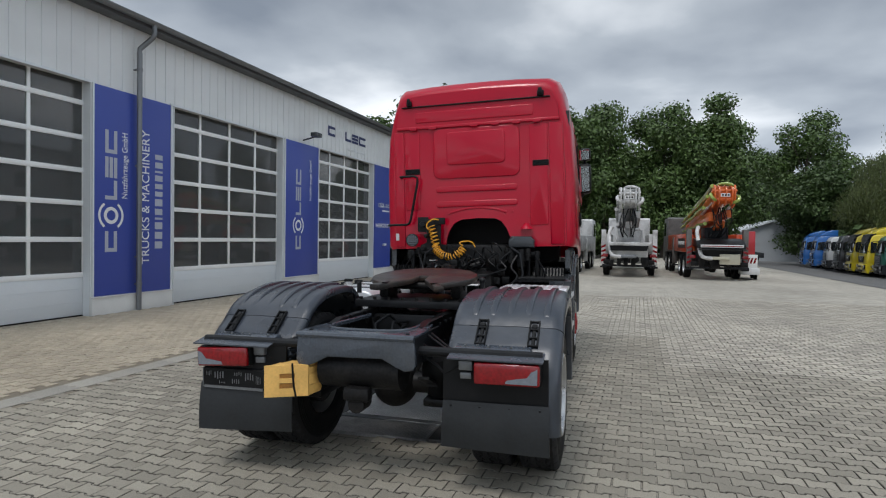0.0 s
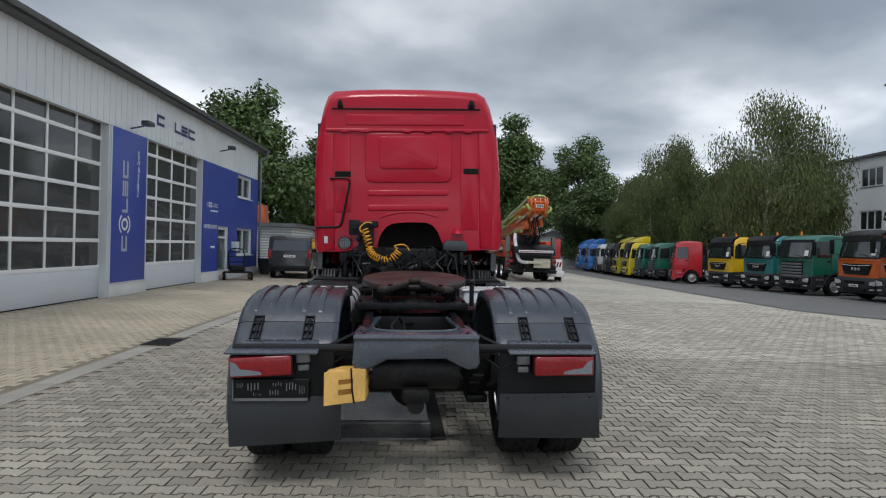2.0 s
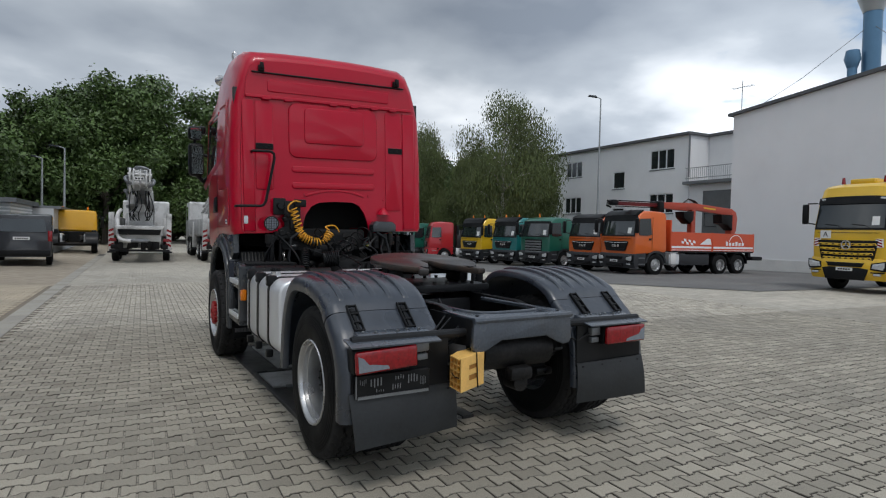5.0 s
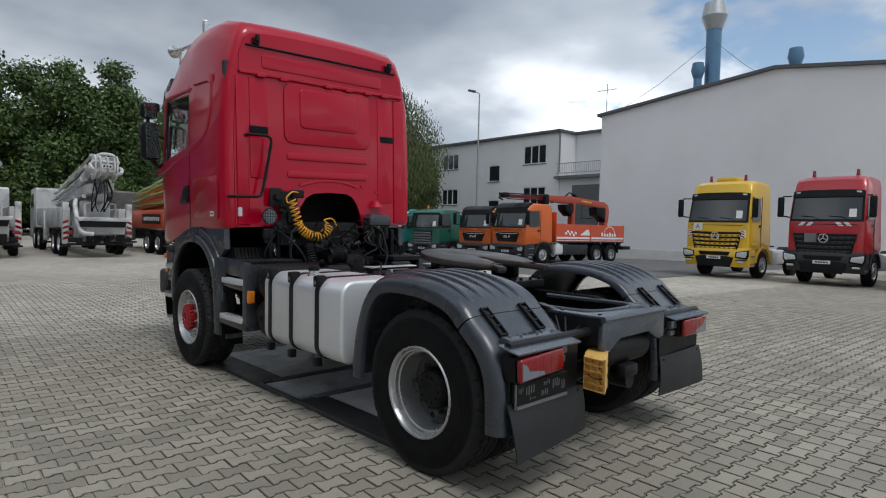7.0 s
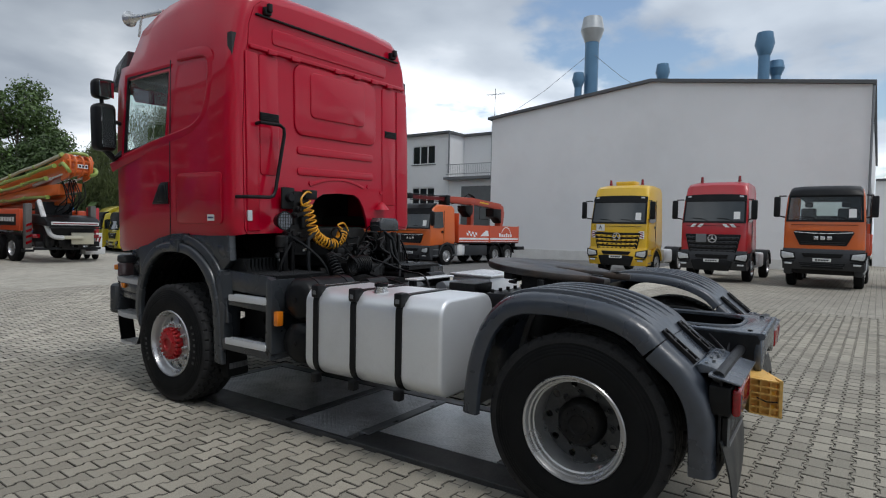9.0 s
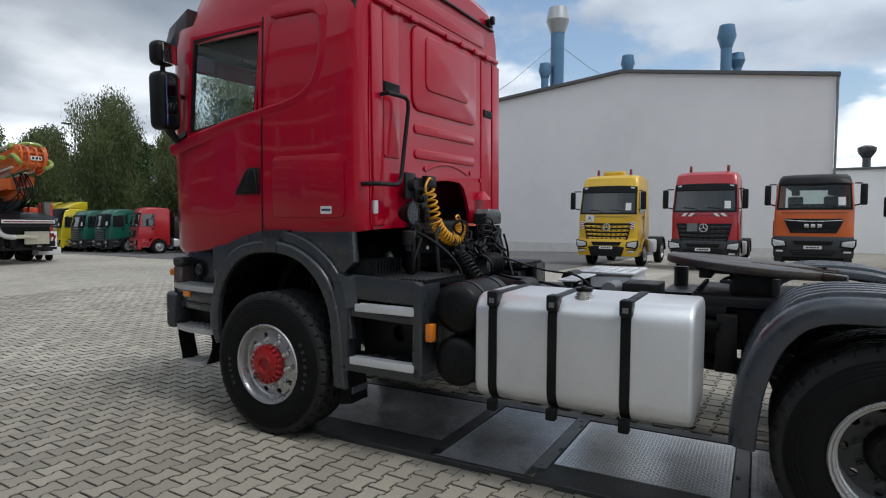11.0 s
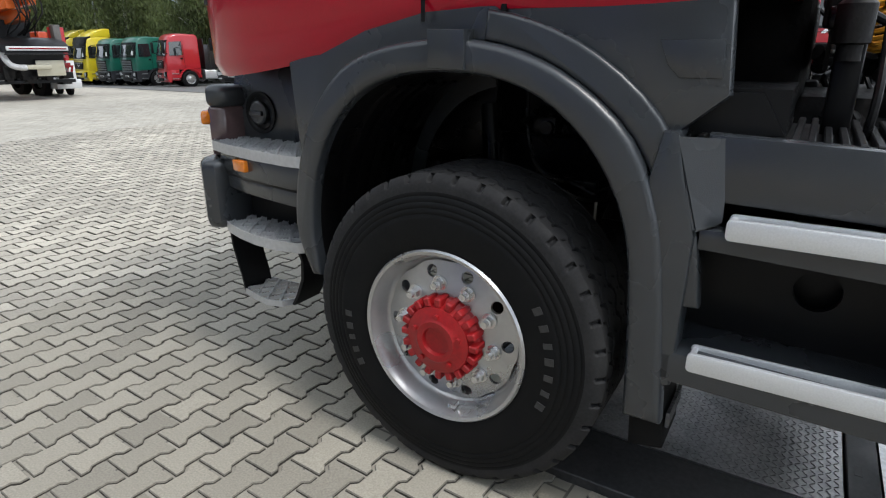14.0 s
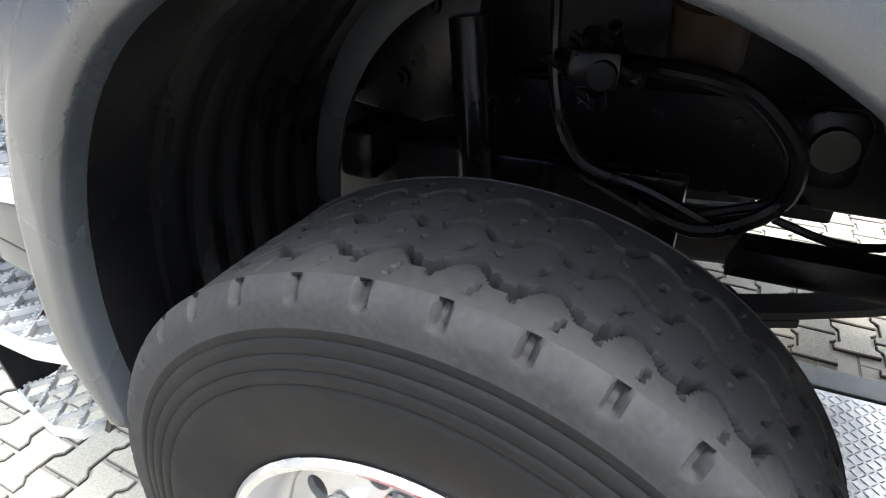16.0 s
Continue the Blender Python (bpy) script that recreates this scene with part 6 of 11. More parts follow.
# battery and silencer boxes on the off side, with a chequer-plate lid
ob = new("battery_box")
ob.parent = truck
bm = B()
box(bm, 0.60, 1.255, 2.35, 2.80, 0.52, 1.165, 0.02)
part("box_body", bm, ALU, ob)
bm = B()
box(bm, 0.58, 1.275, 2.33, 2.82, 1.165, 1.195, 0.008)
for a in range(9):
    for b in range(6):
        c = Vector((0.63 + a * 0.07, 2.38 + b * 0.08, 1.196))
        m = Matrix.Translation(c) @ Matrix.Rotation(radians(45 if (a + b) % 2 else -45), 4, "Z")
        box(bm, -0.022, 0.022, -0.006, 0.006, 0, 0.004, 0, 1, m)
part("lid", bm, CHECKER_LIGHT, ob, "pale chequer-plate lid")
bm = B()
box(bm, -0.30, 0.30, 2.58, 2.72, 1.185, 1.20, 0.004, 1)
tp("cross_plate", bm, CHECKER_LIGHT, "pale plate across the chassis rails")
bm = B()
for u in (-0.27, 0.27):
    box(bm, u - 0.02, u + 0.02, 2.62, 2.68, 1.08, 1.186, 0.004, 1)
part_each("plate_stand", bm, FRAME_STEEL, truck)
bm = B()
box(bm, 0.46, 1.20, 1.55, 2.10, 0.55, 1.07, 0.03)
part("silencer_box", bm, FRAME_STEEL, ob)
bm = B()
cyl(bm, (1.0, 2.0, 1.07), (1.0, 2.0, 1.24), 0.06, 16)
part("breather_cap", bm, BLACK_PLASTIC, ob)


# chassis ----------------------------------------------------------------
def rail(name, s):
    bm = B()
    u0, u1 = sorted((s * 0.39, s * 0.325))
    prism(bm, [(0.02, 0.86), (0.02, 1.0), (0.45, 1.085), (5.75, 1.085), (5.75, 0.865), (3.6, 0.865), (3.2, 0.82), (0.6, 0.82)], "x", u0, u1, 0.006, 1)
    tp(name, bm, UNDER_BLACK)
    bm = B()
    v = 0.7
    while v < 5.4:
        for z in (0.87, 1.03):
            cyl(bm, (s * 0.39, v, z), (s * 0.405, v, z), 0.013, 6)
        v += 0.16
    part_each("rail_bolt", bm, FRAME_STEEL, truck)


rail("frame_rail", -1)
rail("frame_rail", 1)
for v, z in ((2.1, 0.95), (3.1, 0.95), (1.15, 0.96), (4.2, 0.9)):
    bm = B()
    box(bm, -0.33, 0.33, v - 0.05, v + 0.05, z - 0.09, z + 0.08, 0.01)
    tp("cross_member", bm, FRAME_STEEL)


def rear_beam():
    rb = new("rear_cross_member")
    rb.parent = truck
    rb.matrix_basis = Matrix.Translation((0.012, -0.085, -0.038))
    # flat top with a round bite, folded down at the rear into a shaped apron
    hole = curve([(-0.275, 0.96), (-0.285, 0.70), (-0.31, 0.45), (-0.29, 0.26), (-0.20, 0.165), (0.0, 0.145), (0.20, 0.165), (0.29, 0.26), (0.31, 0.45), (0.285, 0.70), (0.275, 0.96)], 31)
    top = [(-0.42, 0.0), (0.42, 0.0), (0.435, 0.10), (0.43, 0.30), (0.375, 0.62), (0.36, 0.98)] + hole[::-1] + [(-0.36, 0.98), (-0.375, 0.62), (-0.43, 0.30), (-0.435, 0.10)]
    bm = B()
    prism(bm, top, "z", 1.075, 1.095, 0.006, 2)
    part("top_plate", bm, BEAM_PAINT, rb, "", 40)
    bm = B()
    tube(bm, [(u * 1.03, v - 0.012 * (v < 0.4), 1.097) for u, v in hole], 0.012, 8)
    part("bite_rim", bm, BEAM_PAINT, rb)
    apron = [(-0.425, 1.09), (-0.44, 0.90), (-0.42, 0.86), (-0.36, 0.85), (-0.30, 0.875), (-0.20, 0.925), (0.20, 0.93), (0.30, 0.88), (0.36, 0.855), (0.42, 0.865), (0.44, 0.90), (0.425, 1.09)]
    bm = B()
    prism(bm, apron, "y", -0.015, 0.03, 0.012, 2)
    part("apron", bm, BEAM_PAINT, rb, "", 50)
    bm = B()
    tube(bm, [(-0.43, -0.01, 1.075), (0.43, -0.01, 1.075)], 0.022, 8)
    part("folded_edge", bm, BEAM_PAINT, rb)
    for s in (-1, 1):
        bm = B()
        prism(bm, [(0.0, 1.08), (0.0, 0.90), (0.55, 0.86), (0.6, 1.08)], "x", *sorted((s * 0.43, s * 0.41)))
        part("side_plate", bm, FRAME_STEEL, rb)
        for c in ((s * 0.36, 0.06), (s * 0.36, 0.36)):
            bm = B()
            cyl(bm, (*c, 1.09), (*c, 1.103), 0.014, 6)
            part("bolt", bm, FRAME_STEEL, rb)
    bm = B()
    cyl(bm, (-0.3, 0.16, 0.82), (0.3, 0.16, 0.82), 0.13, 24)
    part("air_reservoir", bm, GREASY, rb, "", 40)
    bm = B()
    box(bm, -0.1, 0.1, 0.0, 0.1, 0.62, 0.72, 0.03)
    cyl(bm, (0, 0.02, 0.6), (0, 0.16, 0.6), 0.06, 14)
    part("tow_hook", bm, GREASY, rb)
    for s in (-1, 1):
        bm = B()
        tube(bm, [(s * 0.42, 0.105, 0.985), (s * 1.26, 0.105, 0.985)], 0.03, 10)
        part("wing_tube", bm, FRAME_STEEL, rb)
        bm = B()
        prism(bm, [(s * 0.44, 1.02), (s * 0.44, 0.93), (s * 0.60, 0.93)], "y", 0.16, 0.17)
        tube(bm, [(s * 0.44, 0.28, 1.06), (s * 0.66, 0.12, 0.97)], 0.007, 6)
        tube(bm, [(s * 0.44, 0.36, 1.06), (s * 0.68, 0.14, 0.97)], 0.007, 6)
        part("stay", bm, FRAME_STEEL, rb)


rear_beam()


def wing(s):
    """Rear plastic mudguard over the twin wheels: a crowned shell with a rolled outer shoulder."""
    wg = new("rear_wing")
    wg.parent = truck
    uo, ui = (1.305, 0.555) if s < 0 else (1.385, 0.605)
    front = [(1.475, 0.50), (1.462, 0.68), (1.43, 0.86), (1.36, 1.05), (1.245, 1.19), (1.11, 1.250), (0.95, 1.262), (0.80, 1.258), (0.66, 1.243), (0.54, 1.215), (0.45, 1.180), (0.375, 1.135), (0.312, 1.072)]
    back = [(0.306, 1.066), (0.25, 1.018), (0.172, 0.950), (0.11, 0.865), (0.07, 0.765), (0.052, 0.64), (0.045, 0.43)]

    def shell(line, n):
        """Skin the line across the wing: flat crown, rolled shoulder, cheek and inner flange."""
        L = [Vector((0, v, z)) for v, z in curve(line, n)] if len(line[0]) == 2 else line
        bm = B()
        rings = []
        for i, p in enumerate(L):
            t = (L[min(i + 1, len(L) - 1)] - L[max(i - 1, 0)]).normalized()
            nr = Vector((0, -t.z, t.y))
            if nr.dot(Vector((0, 0.78, 0.5)) - p) > 0:
                nr = -nr
            sec = [(ui, -0.030), (ui, 0.012), (ui + 0.012, 0.026), (ui + 0.05, 0.030), (uo - 0.33, 0.038), (uo - 0.085, 0.034)]
            sec += [(uo - 0.085 + 0.085 * math.sin(radians(a)), -0.030 + 0.064 * math.cos(radians(a))) for a in (20, 40, 60, 80)]
            sec += [(uo, -0.055), (uo - 0.004, -0.088), (uo - 0.014, -0.094), (uo - 0.05, -0.094), (uo - 0.05, -0.078), (uo - 0.026, -0.060), (uo - 0.09, -0.002), (ui + 0.03, 0.002), (ui + 0.02, -0.030)]
            rings.append([bm.verts.new((s * u, p.y + nr.y * h, p.z + nr.z * h)) for u, h in sec])
        m = len(rings[0])
        for a, b in zip(rings, rings[1:]):
            for k in range(m):
                bm.faces.new((a[k], a[(k + 1) % m], b[(k + 1) % m], b[k]))
        bm.faces.new(rings[0])
        bm.faces.new(rings[-1][::-1])
        bmesh.ops.recalc_face_normals(bm, faces=bm.faces)
        return bm
    front = [(0, v, z) for v, z in front]
    back = [(0, v, z) for v, z in back]
    part("top_shell", shell([Vector(p) for p in curve(front, 34)], 0), WING_PLASTIC, wg, "", 50)
    part("rear_shell", shell([Vector(p) for p in curve(back, 24)], 0), WING_PLASTIC, wg, "", 50)
    # dark gap along the joint of the two shells
    bm = B()
    box(bm, *sorted((s * (ui + 0.01), s * (uo - 0.03))), 0.300, 0.318, 1.040, 1.088)
    part("joint_strip", bm, BLACK_PLASTIC, wg)
    # raised ribs along the crown
    for k in range(5):
        u = ui + 0.15 + k * (uo - ui - 0.27) / 4
        u0, u1 = u - 0.021, u + 0.021
        line = curve([(0, 1.33, 1.145), (0, 1.23, 1.245), (0, 1.10, 1.292), (0, 0.95, 1.303), (0, 0.80, 1.299), (0, 0.66, 1.284), (0, 0.53, 1.250), (0, 0.43, 1.205), (0, 0.365, 1.160), (0, 0.348, 1.136)], 26)
        bm = B()
        rings = []
        for i, (_, v, z) in enumerate(line):
            e = min(1.0, i / 2, (len(line) - 1 - i) / 1.0)
            h = 0.004 + 0.010 * e
            rings.append([bm.verts.new((s * uu, v, z + hh)) for uu, hh in ((u0 - 0.008, -0.012), (u0, h * 0.75), (u0 + 0.008, h), (u1 - 0.008, h), (u1, h * 0.75), (u1 + 0.008, -0.012))])
        for a, b in zip(rings, rings[1:]):
            for q in range(6):
                bm.faces.new((a[q], a[(q + 1) % 6], b[(q + 1) % 6], b[q]))
        bm.faces.new(rings[0])
        bm.faces.new(rings[-1][::-1])
        bmesh.ops.recalc_face_normals(bm, faces=bm.faces)
        part("rib", bm, WING_PLASTIC, wg, "", 45)
    # rubber latches across the joint, lying on the slope
    d = Vector((0, 0.152 - 0.329, 0.998 - 1.144)).normalized()
    nrm = Vector((0, -d.z, d.y))
    if nrm.z < 0:
        nrm = -nrm
    for u in ((0.769, 1.139) if s < 0 else (0.83, 1.19)):
        m = Matrix(((1, 0, 0, s * u), (0, d.y, nrm.y, 0.236), (0, d.z, nrm.z, 1.048), (0, 0, 0, 1)))
        bm = B()
        for a in (-0.036, 0.026):
            box(bm, a, a + 0.010, -0.115, 0.115, 0, 0.028, 0.003, 1, m)
        for b in (-0.115, -0.045, 0.03, 0.10):
            box(bm, -0.03, 0.03, b, b + 0.014, 0, 0.024, 0.003, 1, m)
        box(bm, -0.012, 0.012, -0.07, 0.1, 0, 0.016, 0.003, 1, m)
        box(bm, -0.018, 0.018, -0.085, -0.05, 0, 0.022, 0.004, 1, m)
        part("latch", bm, BLACK_PLASTIC, wg)
    # lamp shelf: a pressed tray with bolts, then a flat visor over the lamp
    bm = B()
    a, b = sorted((s * 1.285, s * 0.66))
    prism(bm, [(-0.088, 0.920), (-0.09, 0.930), (0.06, 0.962), (0.06, 0.948)], "x", a, b, 0.003, 1)
    part("lamp_shelf", bm, BEAM_PAINT, wg)
    bm = B()
    a, b = sorted((s * 1.19, s * 0.68))
    prism(bm, [(0.01, 0.945), (0.03, 0.970), (0.05, 0.977), (0.115, 0.990), (0.135, 0.98), (0.12, 0.94)], "x", a, b, 0.008, 2)
    part("shelf_tray", bm, BEAM_PAINT, wg, "", 40)
    for q in range(6):
        bm = B()
        u = s * (0.75 + 0.078 * q)
        cyl(bm, (u, 0.07 + 0.025 * (q % 2), 0.975), (u, 0.068 + 0.025 * (q % 2), 0.993), 0.009, 6)
        part("shelf_bolt", bm, ZINC, wg)
    # lamp cluster
    lu = (1.258, 0.828) if s < 0 else (1.268, 0.835)
    lamp = new("tail_lamp")
    lamp.parent = wg
    lamp.matrix_basis = Matrix.Translation((s * 1.04, -0.04, 0.838 if s < 0 else 0.84)) @ Matrix.Rotation(radians(3.0 if s < 0 else 0.4), 4, "Y").inverted() @ Matrix.Translation((-s * 1.04, 0.04, 0))
    a, b = sorted((s * lu[0], s * lu[1]))
    bm = B()
    box(bm, a, b, -0.045, 0.06, -0.076, 0.076, 0.012)
    part("lamp_body", bm, BLACK_PLASTIC, lamp)
    bm = B()
    box(bm, a + 0.004, b - 0.004, -0.086, -0.045, -0.072, 0.070, 0.018, 3)
    part("red_lens", bm, LENS_RED, lamp, "red tail lens")
    bm = B()
    for q in range(1, 6):
        uu = a + (b - a) * q / 6
        box(bm, uu - 0.002, uu + 0.002, -0.0872, -0.084, -0.055, 0.055)
    part_each("lens_rib", bm, LENS_RED, lamp, smooth=0)
    bm = B()
    o = s * lu[0]
    pts = [(o - s * 0.018, 0.045), (o - s * 0.055, 0.028), (o - s * 0.085, -0.012), (o - s * 0.15, -0.022), (o - s * 0.215, -0.035), (o - s * 0.225, -0.056), (o - s * 0.02, -0.056)]
    prism(bm, pts, "y", -0.089, -0.083)
    part("clear_lens", bm, LENS_CLEAR, lamp, "clear reversing lens")
    bm = B()
    c, d2 = sorted((s * (lu[1] - 0.015), s * (lu[1] - 0.11)))
    box(bm, c, d2, -0.03, 0.05, 0.0, 0.066, 0.010)
    box(bm, c + 0.01, d2 - 0.01, -0.02, 0.04, -0.055, -0.015, 0.004)
    part("plate_lamp", bm, ZINC, lamp)
    # panel behind the lamp, then the hanging rubber flap
    bm = B()
    if s < 0:
        box(bm, -1.25, -0.56, 0.0, 0.014, 0.56, 0.93, 0.003, 1)
    else:
        box(bm, 0.61, 1.31, 0.012, 0.026, 0.60, 0.93, 0.003, 1)
    part("rear_panel", bm, BLACK_PLASTIC, wg)
    if s < 0:
        q = [(-1.272, -0.008, 0.625), (-0.505, -0.004, 0.615), (-0.500, -0.030, 0.318), (-1.245, -0.072, 0.292)]
    else:
        q = [(0.612, 0.006, 0.625), (1.315, -0.006, 0.635), (1.325, -0.046, 0.322), (0.602, -0.004, 0.318)]
    bm = B()
    rows = []
    for i in range(7):
        f = i / 6
        rows.append([[bm.verts.new(Vector(q[0]).lerp(Vector(q[1]), k / 8).lerp(Vector(q[3]).lerp(Vector(q[2]), k / 8), f) + Vector((0, dv - 0.012 * math.sin(math.pi * f) - 0.006 * math.sin(math.pi * k / 8), 0))) for k in range(9)] for dv in (0.0, 0.008)])
    for i in range(6):
        for k in range(8):
            for w in (0, 1):
                bm.faces.new((rows[i][w][k], rows[i][w][k + 1], rows[i + 1][w][k + 1], rows[i + 1][w][k]))
        for k in (0, 8):
            bm.faces.new((rows[i][0][k], rows[i][1][k], rows[i + 1][1][k], rows[i + 1][0][k]))
    for i in (0, 6):
        for k in range(8):
            bm.faces.new((rows[i][0][k], rows[i][0][k + 1], rows[i][1][k + 1], rows[i][1][k]))
    bmesh.ops.recalc_face_normals(bm, faces=bm.faces)
    part("mud_flap", bm, FLAP_RUBBER, wg, "", 45)
    for k in (0.08, 0.36, 0.64, 0.92):
        p = Vector(q[0]).lerp(Vector(q[1]), k)
        bm = B()
        cyl(bm, (p.x, p.y - 0.012, p.z - 0.03), (p.x, p.y, p.z - 0.03), 0.008, 8)
        part("flap_bolt", bm, BLACK_PLASTIC, wg)
    if s < 0:
        bm = B()
        box(bm, -1.232, -0.72, -0.034, -0.002, 0.598, 0.742, 0.004, 1)
        part("plate_holder", bm, BLACK_PLASTIC, wg)
        bm = B()
        box(bm, -1.222, -0.73, -0.042, -0.034, 0.594, 0.612)
        box(bm, -1.236, -1.230, -0.040, -0.030, 0.598, 0.742)
        rnd = random.Random(9)
        for a, b, z0, z1 in ((-1.21, -1.16, 0.68, 0.72), (-1.14, -1.05, 0.66, 0.72), (-1.10, -1.04, 0.625, 0.65), (-0.99, -0.92, 0.63, 0.67), (-0.97, -0.90, 0.69, 0.725), (-0.88, -0.80, 0.66, 0.72), (-0.79, -0.745, 0.64, 0.70)):
            for k in range(4):
                box(bm, a + k * (b - a) / 4 + 0.003, a + (k + 0.5) * (b - a) / 4, -0.0365, -0.034, z0 + rnd.uniform(0, 0.012), z1 - rnd.uniform(0, 0.012))
        part_each("plate_bar", bm, ZINC, wg, smooth=0)
    bm = B()
    tube(bm, [(s * 0.72, 0.0, 0.86), (s * 0.62, 0.02, 0.80), (s * 0.56, 0.06, 0.84), (s * 0.45, 0.08, 0.9)], 0.009, 6)
    part("cable", bm, BLACK_PLASTIC, wg)


wing(-1)
wing(1)


def wheel_chock():
    """A hollow plastic wedge strapped up behind the frame, slotted face to the rear, ribbed side outwards."""
    ch = new("wheel_chock")
    ch.parent = truck
    skew = Matrix(((0.896, 0.10, 0, -0.597), (0.443, 1.0, 0, -0.224), (0, 0, 1, 0.608), (0, 0, 0, 1)))

    def slanted(bm):
        bmesh.ops.transform(bm, verts=bm.verts, matrix=skew)
        return bm
    W, D, H = 0.298, 0.165, 0.222
    bm = B()
    e = [(0, 0), (0, H - 0.012), (0.09, H), (0.17, H - 0.006), (W - 0.03, H), (W, H - 0.03), (W - 0.010, H - 0.075), (W, H - 0.085), (W, 0.075), (W - 0.010, 0.065), (W, 0.03), (W - 0.008, 0)]
    prism(bm, [(max(p[0], 0.032), p[1]) for p in e[1:]] + [(0.032, 0)], "y", 0.012, D, 0.003, 1)
    part("body", slanted(bm), CHOCK, ch)
    # face with two slots cut out of it
    bm = B()
    for a0, a1, z0, z1 in ((0, 0.10, 0, H - 0.004), (0.10, W - 0.004, H - 0.062, H - 0.004), (0.10, W - 0.004, 0.094, 0.128), (0.10, W - 0.004, 0, 0.058), (0.205, W - 0.004, 0.058, 0.094), (0.205, W - 0.004, 0.128, H - 0.062)):
        box(bm, a0, a1, -0.004, 0.013, z0, z1)
    part("face", slanted(bm), CHOCK, ch)
    # brown plates in the slots, coloured as the shade of the hollow inside
    for z0, z1 in ((0.060, 0.092), (0.130, H - 0.064)):
        bm = B()
        box(bm, 0.102, 0.203, 0.0, 0.0115, z0, z1)
        part("slot", slanted(bm), mat("slot_shadow_brown", (0.30, 0.13, 0.02), 0.6, var=0.3, scale=20) if "slot_shadow_brown" not in bpy.data.materials else bpy.data.materials["slot_shadow_brown"], ch)
    bm = B()
    for k in range(6):
        z = k * (H - 0.02) / 5
        box(bm, 0.0, 0.034, 0.0, D, z, z + 0.007)
    for k in range(4):
        y = k * (D - 0.007) / 3
        box(bm, 0.001, 0.034, y, y + 0.007, 0.002, H - 0.016)
    part_each("web", slanted(bm), CHOCK, ch)
    bm = B()
    tube(bm, [(0.19, -0.008, H + 0.01), (0.195, -0.010, 0.16), (0.20, -0.010, 0.08), (0.215, -0.008, -0.01)], 0.006, 6)
    tube(bm, [(-0.004, 0.02, 0.09), (-0.006, 0.08, 0.084), (-0.004, 0.13, 0.10)], 0.004, 5)
    part_each("bracket", slanted(bm), BLACK_PLASTIC, ch)
    bm = B()
    for z in (0.06, 0.135):
        cyl(bm, (0.004, 0.045, z), (0.03, 0.045, z), 0.013, 8)
    part_each("wing_nut", slanted(bm), COIL_YELLOW, ch)


wheel_chock()


# fifth wheel -----------------------------------------------------------
def fifth_wheel():
    fw = new("fifth_wheel")
    fw.parent = truck
    cu, cv, z = 0.03, 1.42, 1.36
    pts = []
    for a in range(-60, 241, 8):
        pts.append((cu + 0.49 * math.cos(radians(a)), cv + 0.52 * math.sin(radians(a)) + 0.05))
    # twin tails with the entry slot between
    pts += [(cu - 0.33, cv - 0.50), (cu - 0.25, cv - 0.52), (cu - 0.06, cv - 0.16), (cu - 0.045, cv + 0.02), (cu + 0.045, cv + 0.02), (cu + 0.06, cv - 0.16), (cu + 0.25, cv - 0.52), (cu + 0.33, cv - 0.50)]
    bm = B()
    prism(bm, pts, "z", -0.055, 0.0, 0.014, 2)
    tilt = Matrix.Translation((0, cv, z)) @ Matrix.Rotation(radians(5), 4, "X") @ Matrix.Translation((0, -cv, 0))
    bmesh.ops.transform(bm, verts=bm.verts, matrix=tilt)
    part("plate", bm, RUSTY, fw, "rust-stained coupling plate", 40)
    bm = B()
    for s in (-1, 1):
        box(bm, cu + s * 0.34 - 0.05, cu + s * 0.34 + 0.05, cv - 0.14, cv + 0.14, 1.16, 1.335, 0.03)
        prism(bm, [(cv - 0.45, 1.33), (cv + 0.4, 1.34), (cv + 0.3, 1.29), (cv - 0.35, 1.28)], "x", cu + s * 0.22 - 0.02, cu + s * 0.22 + 0.02)
    box(bm, cu - 0.30, cu + 0.30, cv + 0.25, cv + 0.33, 1.26, 1.335, 0.01)
    cyl(bm, (cu - 0.4, cv, 1.27), (cu + 0.4, cv, 1.27), 0.035, 12)
    part("pedestal", bm, GREASY, fw)
    bm = B()
    box(bm, -0.50, 0.50, cv - 0.36, cv + 0.36, 1.10, 1.165, 0.01)
    part("mounting_plate", bm, FRAME_STEEL, fw)
    bm = B()
    tube(bm, [(cu - 0.05, cv + 0.05, 1.28), (cu - 0.35, cv + 0.16, 1.27), (cu - 0.48, cv + 0.18, 1.26), (cu - 0.5, cv + 0.12, 1.26)], 0.012, 8)
    part("release_handle", bm, FRAME_STEEL, fw)
    bm = B()
    for k in range(8):
        cyl(bm, (-0.45 + 0.13 * k, cv - 0.33, 1.16), (-0.45 + 0.13 * k, cv - 0.33, 1.19), 0.016, 6)
        cyl(bm, (-0.45 + 0.13 * k, cv + 0.33, 1.16), (-0.45 + 0.13 * k, cv + 0.33, 1.19), 0.016, 6)
    part_each("bolt", bm, GREASY, fw)
    bm = B()
    cyl(bm, (-0.56, 1.30, 1.20), (-0.56, 1.30, 1.30), 0.022, 10)
    part("guide_post", bm, FRAME_STEEL, fw)
    bm = B()
    cyl(bm, (0.58, 1.45, 1.10), (0.58, 1.45, 1.33), 0.022, 10)
    ball(bm, (0.58, 1.45, 1.33), 0.03)
    part("guide_post", bm, FRAME_STEEL, fw)


fifth_wheel()


